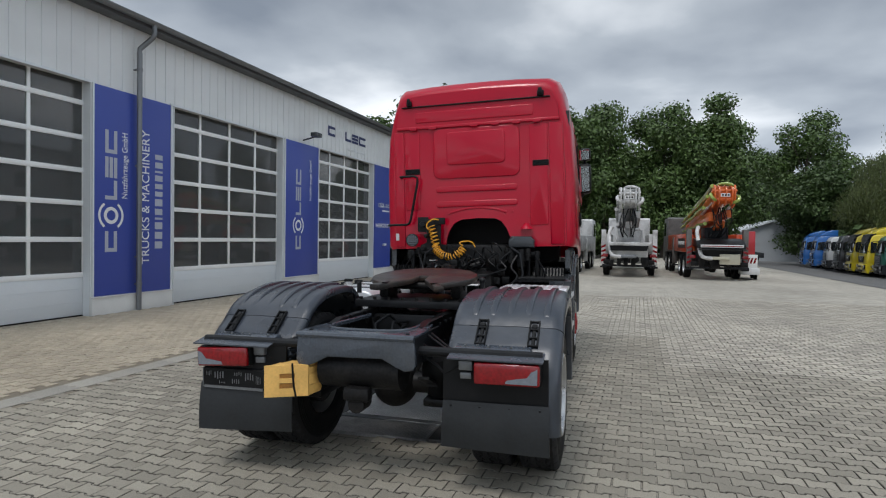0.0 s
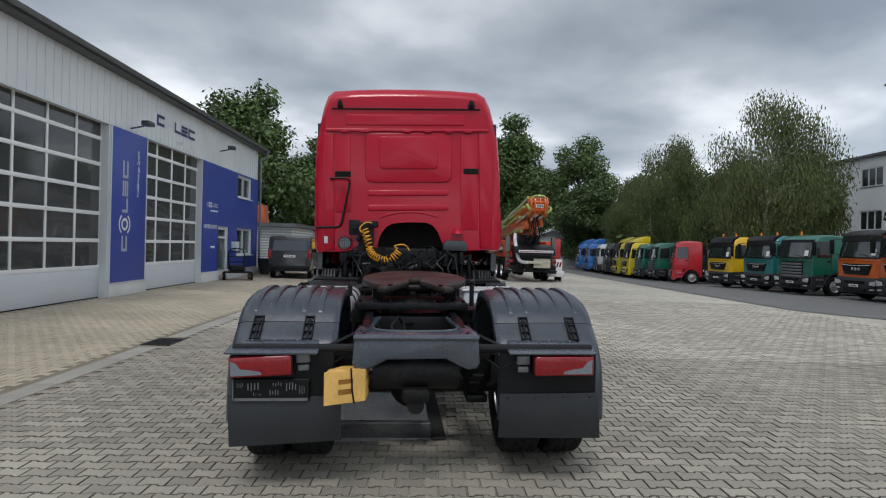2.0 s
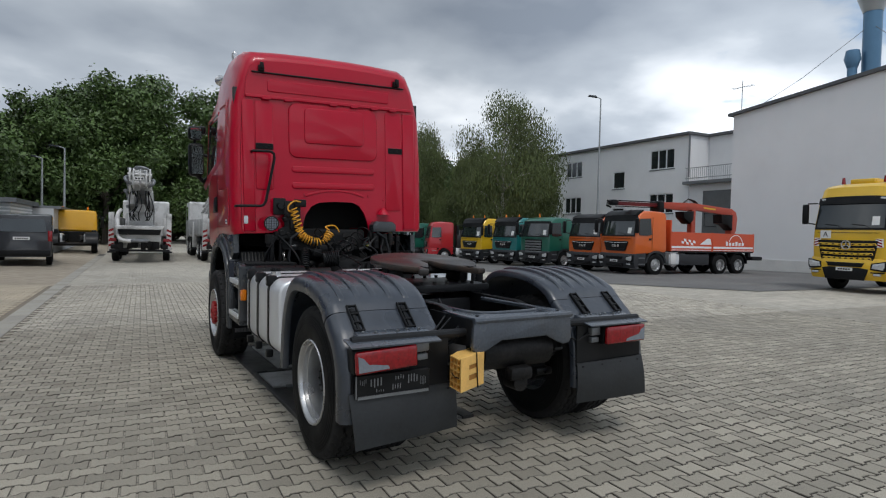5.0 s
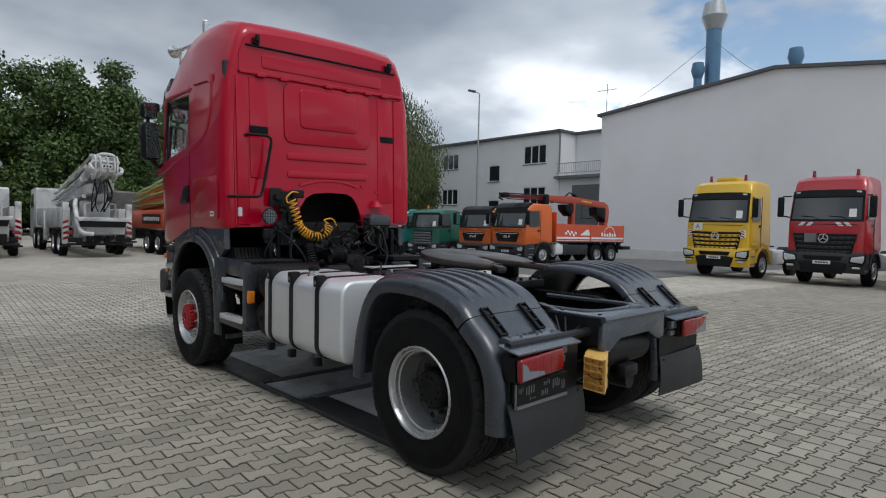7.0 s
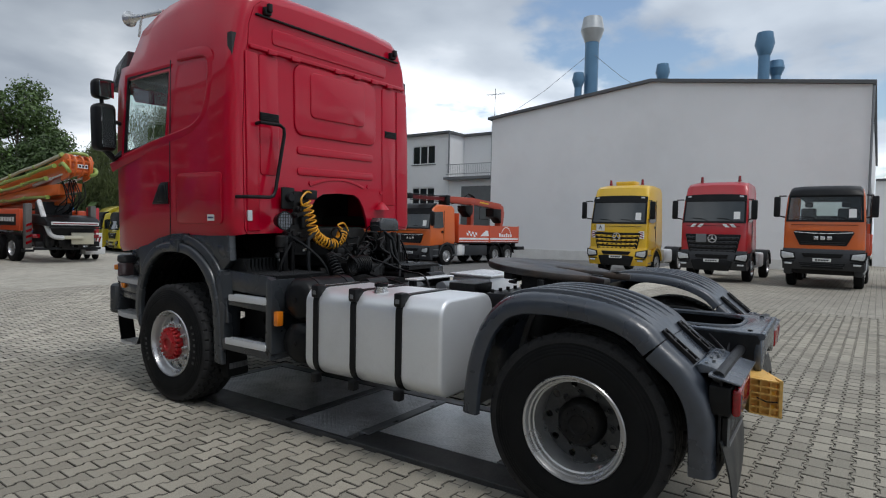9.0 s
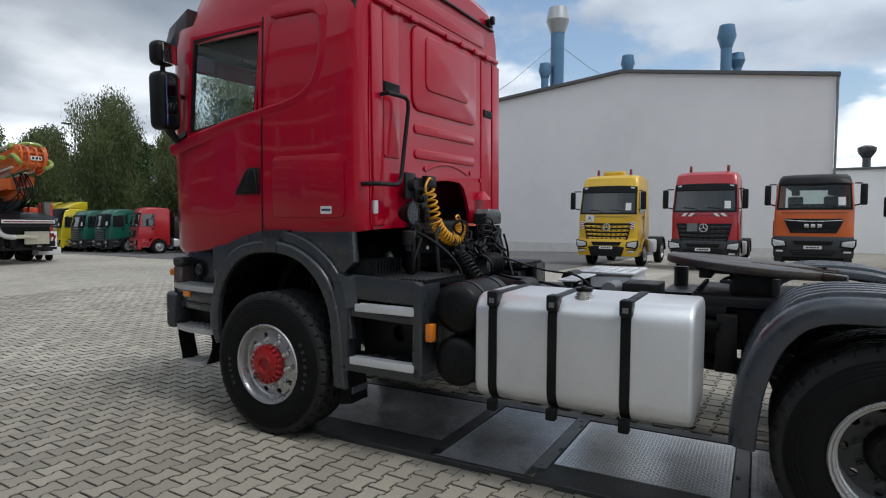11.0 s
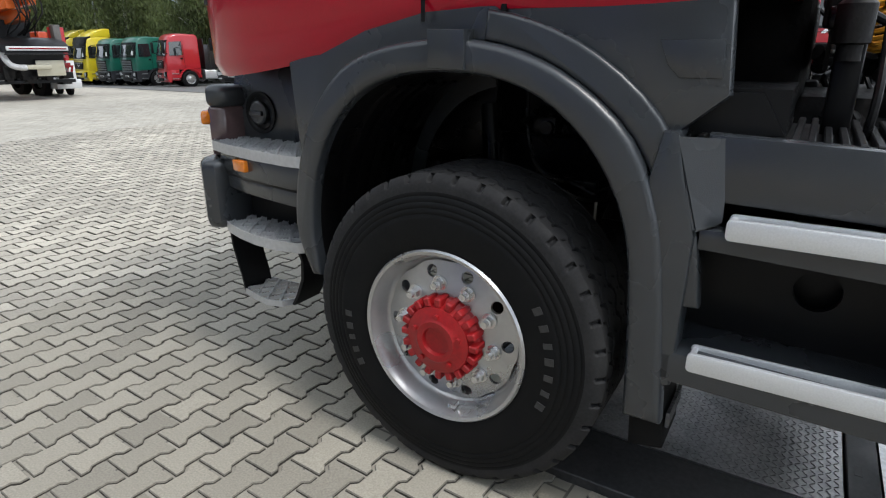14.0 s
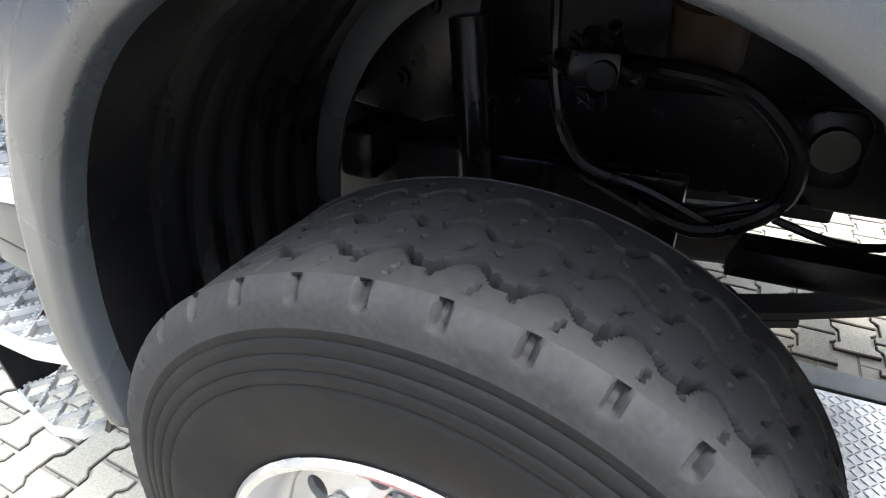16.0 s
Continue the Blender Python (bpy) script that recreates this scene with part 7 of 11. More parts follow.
# running gear ------------------------------------------------------------
def running_gear():
    for v, front in ((AX_R, False), (AX_F, True)):
        ax = new("axle")
        ax.parent = truck
        bm = B()
        cyl(bm, (-0.95, v, 0.54), (0.95, v, 0.54), 0.085, 16)
        part("axle_beam", bm, GREASY, ax)
        bm = B()
        ball(bm, (0.0 if not front else 0.18, v, 0.54), 0.21, 0.9, 1.0, 1.0, 3)
        cyl(bm, (0, v + 0.1, 0.56), (0, v + 0.42 if not front else v - 0.42, 0.6), 0.09, 14)
        part("differential", bm, GREASY, ax)
        for s in (-1, 1):
            bm = B()
            n = 14
            for q in range(3):
                o = [(v - 0.72 + 1.44 * i / n, 0.60 - q * 0.022 + 0.16 * (2 * i / n - 1) ** 2) for i in range(n + 1)]
                k0, k1 = (0, n + 1) if q == 0 else (2 * q, n + 1 - 2 * q)
                band(bm, o[k0:k1], [(a, z - 0.018) for a, z in o[k0:k1]], "x", *sorted((s * 0.50, s * 0.42)))
            part("leaf_spring", bm, FRAME_STEEL, ax)
            bm = B()
            cyl(bm, (s * 0.56, v + 0.16, 0.50), (s * 0.50, v + 0.24, 1.22 if front else 1.0), 0.045, 14)
            cyl(bm, (s * 0.56, v + 0.16, 0.48), (s * 0.52, v + 0.22, 0.85), 0.056, 14)
            part("shock_absorber", bm, UNDER_BLACK, ax)
            # unseen brake chamber, added to block light beside the inner tyre
            bm = B()
            cyl(bm, (s * 0.70, v - 0.24, 0.62), (s * 0.62, v - 0.40, 0.70), 0.085, 18)
            part("brake_chamber", bm, GREASY, ax)
            if not front:
                # made-up rolling-lobe air bellows behind the axle, to darken the gap
                bm = B()
                lathe(bm, [(0.0, 0.0), (0.075, 0.0), (0.085, 0.10), (0.115, 0.13), (0.12, 0.19), (0.11, 0.27), (0.0, 0.27)], 20, Matrix.Translation((s * 0.48, v - 0.42, 0.56)))
                part("air_bellows", bm, RUBBER, ax, "", 40)
                bm = B()
                box(bm, *sorted((s * 0.56, s * 0.40)), v - 0.54, v - 0.05, 0.50, 0.56, 0.015)
                part("bellows_arm", bm, UNDER_BLACK, ax)
    bm = B()
    cyl(bm, (0, 1.2, 0.6), (0, 3.4, 0.78), 0.06, 14)
    tp("prop_shaft", bm, FRAME_STEEL)
    eng = new("engine")
    eng.parent = truck
    bm = B()
    box(bm, -0.30, 0.34, 4.1, 5.3, 0.84, 1.62, 0.06)
    box(bm, -0.22, 0.30, 3.45, 4.15, 0.82, 1.30, 0.10)
    cyl(bm, (0.05, 3.05, 0.95), (0.05, 3.5, 0.95), 0.22, 20)
    box(bm, -0.46, 0.42, 3.80, 4.15, 1.24, 1.64, 0.05)
    part_each("block", bm, GREASY, eng)
    rnd = random.Random(4)
    bm = B()
    for k in range(26):
        u, v, z = rnd.uniform(-0.36, 0.45), rnd.uniform(3.50, 3.80), rnd.uniform(1.12, 1.46)
        if rnd.random() < 0.5:
            box(bm, u - 0.05, u + 0.05, v - 0.04, v + 0.04, z - 0.05, z + 0.04, 0.012)
        else:
            cyl(bm, (u, v, z), (u + rnd.uniform(-0.12, 0.12), v + 0.02, z + rnd.uniform(-0.08, 0.08)), rnd.uniform(0.02, 0.045), 10)
    part_each("fitting", bm, GREASY, eng)
    bm = B()
    for k in range(9):
        p = Vector((rnd.uniform(-0.4, 0.4), rnd.uniform(3.4, 3.7), rnd.uniform(1.15, 1.4)))
        pts = [p]
        for q in range(5):
            p = p + Vector((rnd.uniform(-0.12, 0.12), rnd.uniform(-0.05, 0.08), rnd.uniform(-0.1, 0.12)))
            pts.append(p)
        tube(bm, curve(pts, 20), rnd.uniform(0.007, 0.013), 7)
    part_each("hose", bm, BLACK_PLASTIC, eng)
    # valve block, hoses and brackets inside the front arches
    for s in (-1, 1):
        vb = new("valve_block")
        vb.parent = truck
        bm = B()
        box(bm, *sorted((s * 0.52, s * 0.60)), 4.60, 4.70, 1.12, 1.19, 0.01)
        part("body", bm, UNDER_BLACK, vb)
        for v, z, r in ((4.66, 1.20, 0.016), (4.62, 1.215, 0.013), (4.71, 1.16, 0.014), (4.57, 1.15, 0.013), (4.64, 1.10, 0.018)):
            bm = B()
            cyl(bm, (s * 0.56, v, z - 0.02), (s * 0.60, v, z + 0.02), r, 10)
            cyl(bm, (s * 0.58, v, z - 0.012), (s * 0.585, v + 0.04, z + 0.012), r * 0.6, 8)
            part("fitting", bm, UNDER_BLACK, vb)
        bm = B()
        cyl(bm, (s * 0.58, 4.63, 1.15), (s * 0.625, 4.63, 1.15), 0.026, 14)
        part("cap", bm, UNDER_BLACK, vb)
        bm = B()
        tube(bm, curve([(s * 0.52, 4.60, 1.16), (s * 0.64, 4.42, 1.165), (s * 0.66, 4.33, 1.11), (s * 0.66, 4.29, 1.04), (s * 0.66, 4.31, 0.96), (s * 0.66, 4.42, 0.90), (s * 0.60, 4.56, 0.92), (s * 0.5, 4.72, 0.94)], 26), 0.015, 8)
        tube(bm, curve([(s * 0.50, 4.56, 1.14), (s * 0.62, 4.40, 1.14), (s * 0.645, 4.31, 1.06), (s * 0.64, 4.30, 0.98), (s * 0.62, 4.38, 0.93), (s * 0.6, 4.5, 0.88)], 22), 0.010, 8)
        tube(bm, curve([(s * 0.56, 4.74, 1.30), (s * 0.58, 4.72, 1.10), (s * 0.57, 4.66, 0.97), (s * 0.6, 4.52, 0.94), (s * 0.62, 4.40, 0.90)], 18), 0.012, 8)
        tube(bm, curve([(s * 0.62, 4.30, 0.93), (s * 0.64, 4.18, 0.91), (s * 0.6, 4.06, 0.93), (s * 0.55, 3.98, 0.99)], 12), 0.008, 7)
        part_each("brake_hose", bm, UNDER_BLACK, truck)
        bm = B()
        prism(bm, rrect(4.19, 4.29, 0.985, 1.12, 0.03), "x", *sorted((s * 0.56, s * 0.585)), 0.004)
        cyl(bm, (s * 0.57, 4.24, 1.06), (s * 0.61, 4.24, 1.06), 0.036, 18)
        tp("hose_bracket", bm, UNDER_BLACK)
        bm = B()
        lathe(bm, [(0.030, 0), (0.030, 0.012), (0.016, 0.012), (0.016, 0)], 16, Matrix.Translation((s * 0.612, 4.24, 1.06)) @ X_AXIS)
        tp("bracket_ring", bm, STEEL)
        bm = B()
        prism(bm, [(5.30, 1.30), (5.30, 1.02), (5.05, 0.98), (4.93, 1.02), (4.90, 1.34)], "x", *sorted((s * 0.47, s * 0.50)), 0.008)
        tp("spring_bracket", bm, UNDER_BLACK)
        for v, z in ((5.20, 1.20), (5.10, 1.08), (5.02, 1.24), (5.22, 1.06)):
            bm = B()
            cyl(bm, (s * 0.50, v, z), (s * 0.515, v, z), 0.022, 14)
            cyl(bm, (s * 0.515, v, z), (s * 0.53, v, z), 0.013, 6)
            tp("bracket_bolt", bm, UNDER_BLACK)
        bm = B()
        box(bm, *sorted((s * 0.45, s * 0.62)), 5.12, 5.22, 0.86, 0.98, 0.02)
        tp("spring_hanger", bm, UNDER_BLACK)
        bm = B()
        box(bm, *sorted((s * 0.50, s * 0.45)), 4.45, 5.36, 0.73, 0.93, 0.012)
        tp("frame_gusset", bm, UNDER_BLACK)
        bm = B()
        prism(bm, [(4.36, 0.84), (4.34, 0.90), (4.02, 0.90), (4.02, 0.84)], "x", *sorted((s * 0.70, s * 0.62)), 0.01)
        tp("step_carrier", bm, UNDER_BLACK)
        bm = B()
        cyl(bm, (s * 0.45, 4.47, 1.16), (s * 0.50, 4.47, 1.28), 0.07, 18)
        tp("filter_cup", bm, mat("brown_filter", (0.03, 0.017, 0.007), 0.5, var=0.2, scale=12) if "brown_filter" not in bpy.data.materials else bpy.data.materials["brown_filter"])
    # cab mounts and outriggers either side
    for s in (-1, 1):
        bm = B()
        box(bm, *sorted((s * 0.42, s * 0.86)), 3.70, 3.76, 1.49, 1.55, 0.012)
        box(bm, *sorted((s * 0.80, s * 0.85)), 3.66, 3.73, 1.02, 1.56, 0.012)
        cyl(bm, (s * 0.72, 3.70, 1.05), (s * 0.72, 3.70, 1.50), 0.024, 14)
        tube(bm, curve([(s * 0.9, 3.64, 1.1), (s * 0.92, 3.62, 1.3), (s * 0.8, 3.62, 1.5)], 12), 0.011, 8)
        cyl(bm, (s * 0.56, 3.36, 1.13), (s * 0.56, 4.05, 1.13), 0.035, 14)
        part_each("cab_mount", bm, UNDER_BLACK, truck)
        bm = B()
        tube(bm, [(s * 0.40, 3.62, 1.08), (s * 0.62, 3.55, 1.10), (s * 0.66, 3.55, 1.28), (s * 0.62, 3.6, 1.52), (s * 0.50, 3.62, 1.6)], 0.017, 10)
        tp("support_arch", bm, FRAME_STEEL)
    # deck plates and brackets between cab and coupling
    for dims, m in (((-0.33, 0.33, 2.65, 3.15, 1.085, 1.11), FRAME_STEEL), ((-0.33, 0.33, 1.75, 3.45, 0.96, 1.0), UNDER_BLACK), ((0.40, 0.60, 1.5, 3.4, 0.98, 1.06), UNDER_BLACK), ((-0.60, -0.40, 1.6, 3.4, 0.96, 1.02), UNDER_BLACK), ((-0.30, 0.0, 2.0, 2.25, 1.10, 1.2), GREASY)):
        bm = B()
        box(bm, *dims, 0.008)
        tp("deck_plate", bm, m)
    for a, r in (((-0.15, 2.35, 1.14), 0.055), ((0.2, 2.75, 1.17), 0.06), ((-0.5, 2.9, 1.14), 0.07)):
        bm = B()
        cyl(bm, (a[0] - 0.12, a[1], a[2]), (a[0] + 0.12, a[1], a[2]), r, 16)
        tp("air_valve", bm, ZINC if r < 0.06 else GREASY)
    bm = B()
    for k in range(10):
        v = 0.65 + k * 0.14
        u = rnd.uniform(-0.26, 0.26)
        tube(bm, [(u, v, 0.92), (u + rnd.uniform(-0.1, 0.1), v + 0.1, 1.0), (u + rnd.uniform(-0.1, 0.1), v + 0.25, 1.0 + rnd.uniform(-0.04, 0.06)), (u + rnd.uniform(-0.1, 0.1), v + 0.4, 0.95)], 0.012, 7)
    part_each("air_line", bm, BLACK_PLASTIC, truck)
    bm = B()
    for s in (-1, 1):
        tube(bm, [(s * 0.42, 1.5, 1.0), (s * 0.425, 3.4, 1.0)], 0.014, 7)
        tube(bm, [(s * 0.42, 1.6, 0.95), (s * 0.425, 3.4, 0.94)], 0.01, 7)
        box(bm, *sorted((s * 0.40, s * 0.56)), 1.50, 1.62, 0.70, 1.06, 0.01)
        box(bm, *sorted((s * 0.40, s * 0.50)), 1.56, 1.76, 1.02, 1.12, 0.02)
    part_each("bracket", bm, GREASY, truck)
    # hose carrier left of the arch: lamp, couplings, spring hoses
    hc = new("hose_carrier")
    hc.parent = truck
    bm = B()
    box(bm, -0.66, -0.46, 3.755, 3.775, 1.50, 1.97, 0.008)
    box(bm, -0.55, -0.40, 3.71, 3.77, 1.90, 1.99, 0.012)
    prism(bm, [(-0.74, 1.62), (-0.66, 1.66), (-0.10, 1.60), (0.14, 1.52), (0.14, 1.40), (-0.10, 1.36), (-0.70, 1.38)], "y", 3.74, 3.752)
    box(bm, -0.60, -0.52, 3.70, 3.76, 1.62, 1.74, 0.014)
    part_each("bracket_plate", bm, BLACK_PLASTIC, hc)
    bm = B()
    prism(bm, rrect(-0.79, -0.64, 1.80, 2.0, 0.015), "y", 3.765, 3.785, 0.004)
    sock = part("socket_plate", bm, BLACK_PLASTIC, hc)
    bm = B()
    lathe(bm, [(0.0, 0.045), (0.034, 0.045), (0.040, 0.03), (0.043, 0.0)], 18, Matrix.Translation((-0.71, 3.765, 1.905)) @ Matrix.Rotation(radians(90), 4, "X"))
    part("socket", bm, FRAME_STEEL, sock)
    for u, z, r in ((-0.62, 1.80, 0.030), (-0.585, 1.86, 0.024), (-0.66, 1.745, 0.026), (-0.70, 1.58, 0.04), (-0.76, 1.56, 0.035), (-0.62, 1.56, 0.03)):
        bm = B()
        lathe(bm, [(0.0, 0.07), (r * 0.7, 0.07), (r * 0.75, 0.05), (r, 0.045), (r, 0.012), (r * 1.15, 0.012), (r * 1.15, 0)], 14, Matrix.Translation((u, 3.76, z)) @ Matrix.Rotation(radians(90), 4, "X"))
        part("coupling", bm, GREASY, hc)
    bm = B()
    cyl(bm, (-0.50, 3.74, 1.425), (-0.60, 3.68, 1.42), 0.012, 10)
    part("stub_pipe", bm, STEEL, hc)
    bm = B()
    lathe(bm, [(0.0, 0.10), (0.05, 0.09), (0.080, 0.02), (0.088, 0.0), (0.088, -0.014), (0.078, -0.014)], 28, Matrix.Translation((-0.835, 3.68, 1.69)) @ Matrix.Rotation(radians(-90), 4, "X"))
    part("lamp_shell", bm, BLACK_PLASTIC, hc)
    bm = B()
    cyl(bm, (-0.835, 3.670, 1.69), (-0.835, 3.678, 1.69), 0.078, 28)
    part("lamp_glass", bm, LENS_CLEAR, hc, "round work lamp glass")
    bm = B()
    for k in range(5):
        q = -0.058 + 0.029 * k
        h = math.sqrt(max(0.0, 0.078 ** 2 - q ** 2))
        tube(bm, [(-0.835 + q, 3.663, 1.69 - h), (-0.835 + q, 3.663, 1.69 + h)], 0.003, 5)
        tube(bm, [(-0.835 - h, 3.662, 1.69 + q), (-0.835 + h, 3.662, 1.69 + q)], 0.003, 5)
    part_each("guard_bar", bm, BLACK_PLASTIC, hc)

    def spring(pts, turns, r, wire, material, nm):
        P = [Vector(p) for p in pts]
        def at(t):
            k = min(int(t * (len(P) - 1)), len(P) - 2)
            f = t * (len(P) - 1) - k
            p0, p1, p2, p3 = P[max(k - 1, 0)], P[k], P[k + 1], P[min(k + 2, len(P) - 1)]
            return 0.5 * ((2 * p1) + (p2 - p0) * f + (2 * p0 - 5 * p1 + 4 * p2 - p3) * f * f + (3 * p1 - p0 - 3 * p2 + p3) * f ** 3)
        line = []
        n = turns * 12
        for i in range(n + 1):
            t = i / n
            c = at(t)
            d = (at(min(t + 0.01, 1)) - at(max(t - 0.01, 0))).normalized()
            s1 = d.cross(Vector((0.2, 1, 0.1))).normalized()
            s2 = d.cross(s1)
            a = 2 * math.pi * turns * t
            line.append(c + r * (math.cos(a) * s1 + math.sin(a) * s2))
        bm = B()
        tube(bm, line, wire, 6)
        part(nm, bm, material, hc)
    spring([(-0.575, 3.69, 1.87), (-0.545, 3.68, 1.78), (-0.52, 3.67, 1.69), (-0.50, 3.66, 1.60)], 6, 0.046, 0.0085, COIL_YELLOW, "yellow_spring_hose")
    spring([(-0.51, 3.65, 1.60), (-0.46, 3.63, 1.535), (-0.38, 3.615, 1.49), (-0.28, 3.61, 1.475), (-0.18, 3.62, 1.52), (-0.12, 3.64, 1.59)], 15, 0.047, 0.0085, COIL_YELLOW, "yellow_spring_hose")
    bm = B()
    tube(bm, curve([(-0.13, 3.64, 1.62), (-0.18, 3.65, 1.66), (-0.08, 3.68, 1.68), (-0.02, 3.70, 1.66), (0.02, 3.70, 1.60)], 16), 0.009, 7)
    tube(bm, curve([(-0.47, 3.72, 1.96), (-0.56, 3.69, 1.965), (-0.635, 3.68, 1.90), (-0.62, 3.68, 1.84), (-0.56, 3.65, 1.835)], 16), 0.009, 7)
    part_each("hose_end", bm, COIL_YELLOW, hc)
    spring([(-0.50, 3.45, 1.37), (-0.51, 3.40, 1.32), (-0.53, 3.32, 1.24), (-0.55, 3.24, 1.165)], 10, 0.048, 0.0085, BLACK_PLASTIC, "black_spring_cable")
    spring([(-0.30, 3.34, 1.27), (-0.25, 3.33, 1.28), (-0.19, 3.32, 1.285), (-0.13, 3.31, 1.285)], 9, 0.088, 0.0085, BLACK_PLASTIC, "black_spring_cable")
    spring([(0.34, 3.62, 1.62), (0.18, 3.54, 1.52), (0.02, 3.46, 1.44), (-0.10, 3.38, 1.36)], 5, 0.075, 0.0075, BLACK_PLASTIC, "black_spring_cable")
    bm = B()
    tube(bm, curve([(-0.75, 3.70, 1.55), (-0.70, 3.58, 1.48), (-0.62, 3.46, 1.36), (-0.57, 3.40, 1.24), (-0.56, 3.39, 1.10)], 18), 0.012, 8)
    tube(bm, curve([(-0.13, 3.31, 1.20), (-0.16, 3.10, 1.17), (-0.30, 2.85, 1.17), (-0.40, 2.62, 1.15)], 14), 0.011, 7)
    tube(bm, curve([(-0.10, 3.30, 1.35), (0.0, 2.95, 1.24), (-0.15, 2.62, 1.22), (-0.36, 2.40, 1.12)], 14), 0.008, 7)
    tube(bm, curve([(-0.22, 3.62, 1.50), (-0.12, 3.56, 1.40), (-0.10, 3.50, 1.30), (-0.36, 3.46, 1.36), (-0.48, 3.45, 1.41)], 16), 0.008, 7)
    tube(bm, curve([(0.50, 3.62, 1.55), (0.38, 3.56, 1.44), (0.46, 3.50, 1.34), (0.30, 3.46, 1.28), (0.10, 3.42, 1.20)], 16), 0.013, 7)
    tube(bm, curve([(0.58, 3.60, 1.50), (0.52, 3.52, 1.36), (0.60, 3.48, 1.24), (0.50, 3.40, 1.12)], 14), 0.014, 7)
    part_each("cable", bm, BLACK_PLASTIC, hc)
    af = new("air_filter_head")
    af.parent = truck
    bm = B()
    prism(bm, [(0.46, 1.60), (0.46, 1.70), (0.50, 1.745), (0.74, 1.745), (0.79, 1.70), (0.79, 1.60)], "y", 3.64, 3.80, 0.025, 3)
    part("cover", bm, GREY_PLASTIC, af)
    for u, v, z, r, h in ((0.50, 3.66, 1.40, 0.045, 0.19), (0.62, 3.68, 1.36, 0.055, 0.22), (0.44, 3.70, 1.52, 0.035, 0.08), (0.71, 3.66, 1.44, 0.035, 0.15)):
        bm = B()
        lathe(bm, [(0.0, 0), (r, 0), (r, h * 0.3), (r * 1.15, h * 0.32), (r * 1.15, h * 0.5), (r, h * 0.52), (r * 0.9, h), (0.0, h)], 16, Matrix.Translation((u, v, z)))
        part("valve_body", bm, GREASY, af)
    bm = B()
    lathe(bm, [(0.03, 0), (0.03, 0.04), (0.045, 0.045), (0.045, 0.14), (0.035, 0.15), (0, 0.15)], 16, Matrix.Translation((-0.86, 3.70, 1.41)))
    tp("fluid_cup", bm, GREASY)
    # crumpled foil round a pipe inside the engine bay
    bm = B()
    rows = [[0.026 + 0.006 * rnd.random() for k in range(12)] for q in range(9)]
    vs = [[bm.verts.new((r * math.cos(k * math.pi / 6), r * math.sin(k * math.pi / 6), -0.09 + 0.0225 * q)) for k, r in enumerate(row)] for q, row in enumerate(rows)]
    for p, q in zip(vs, vs[1:]):
        for k in range(12):
            bm.faces.new((p[k], p[(k + 1) % 12], q[(k + 1) % 12], q[k]))
    bm.faces.new(vs[0][::-1]), bm.faces.new(vs[-1])
    bmesh.ops.transform(bm, matrix=Matrix.Translation((-0.59, 4.01, 1.295)) @ Matrix.Rotation(radians(-32), 4, "X"), verts=bm.verts)
    tp("foil_wrap", bm, STEEL, "crumpled silver foil round a pipe", smooth=0)


running_gear()


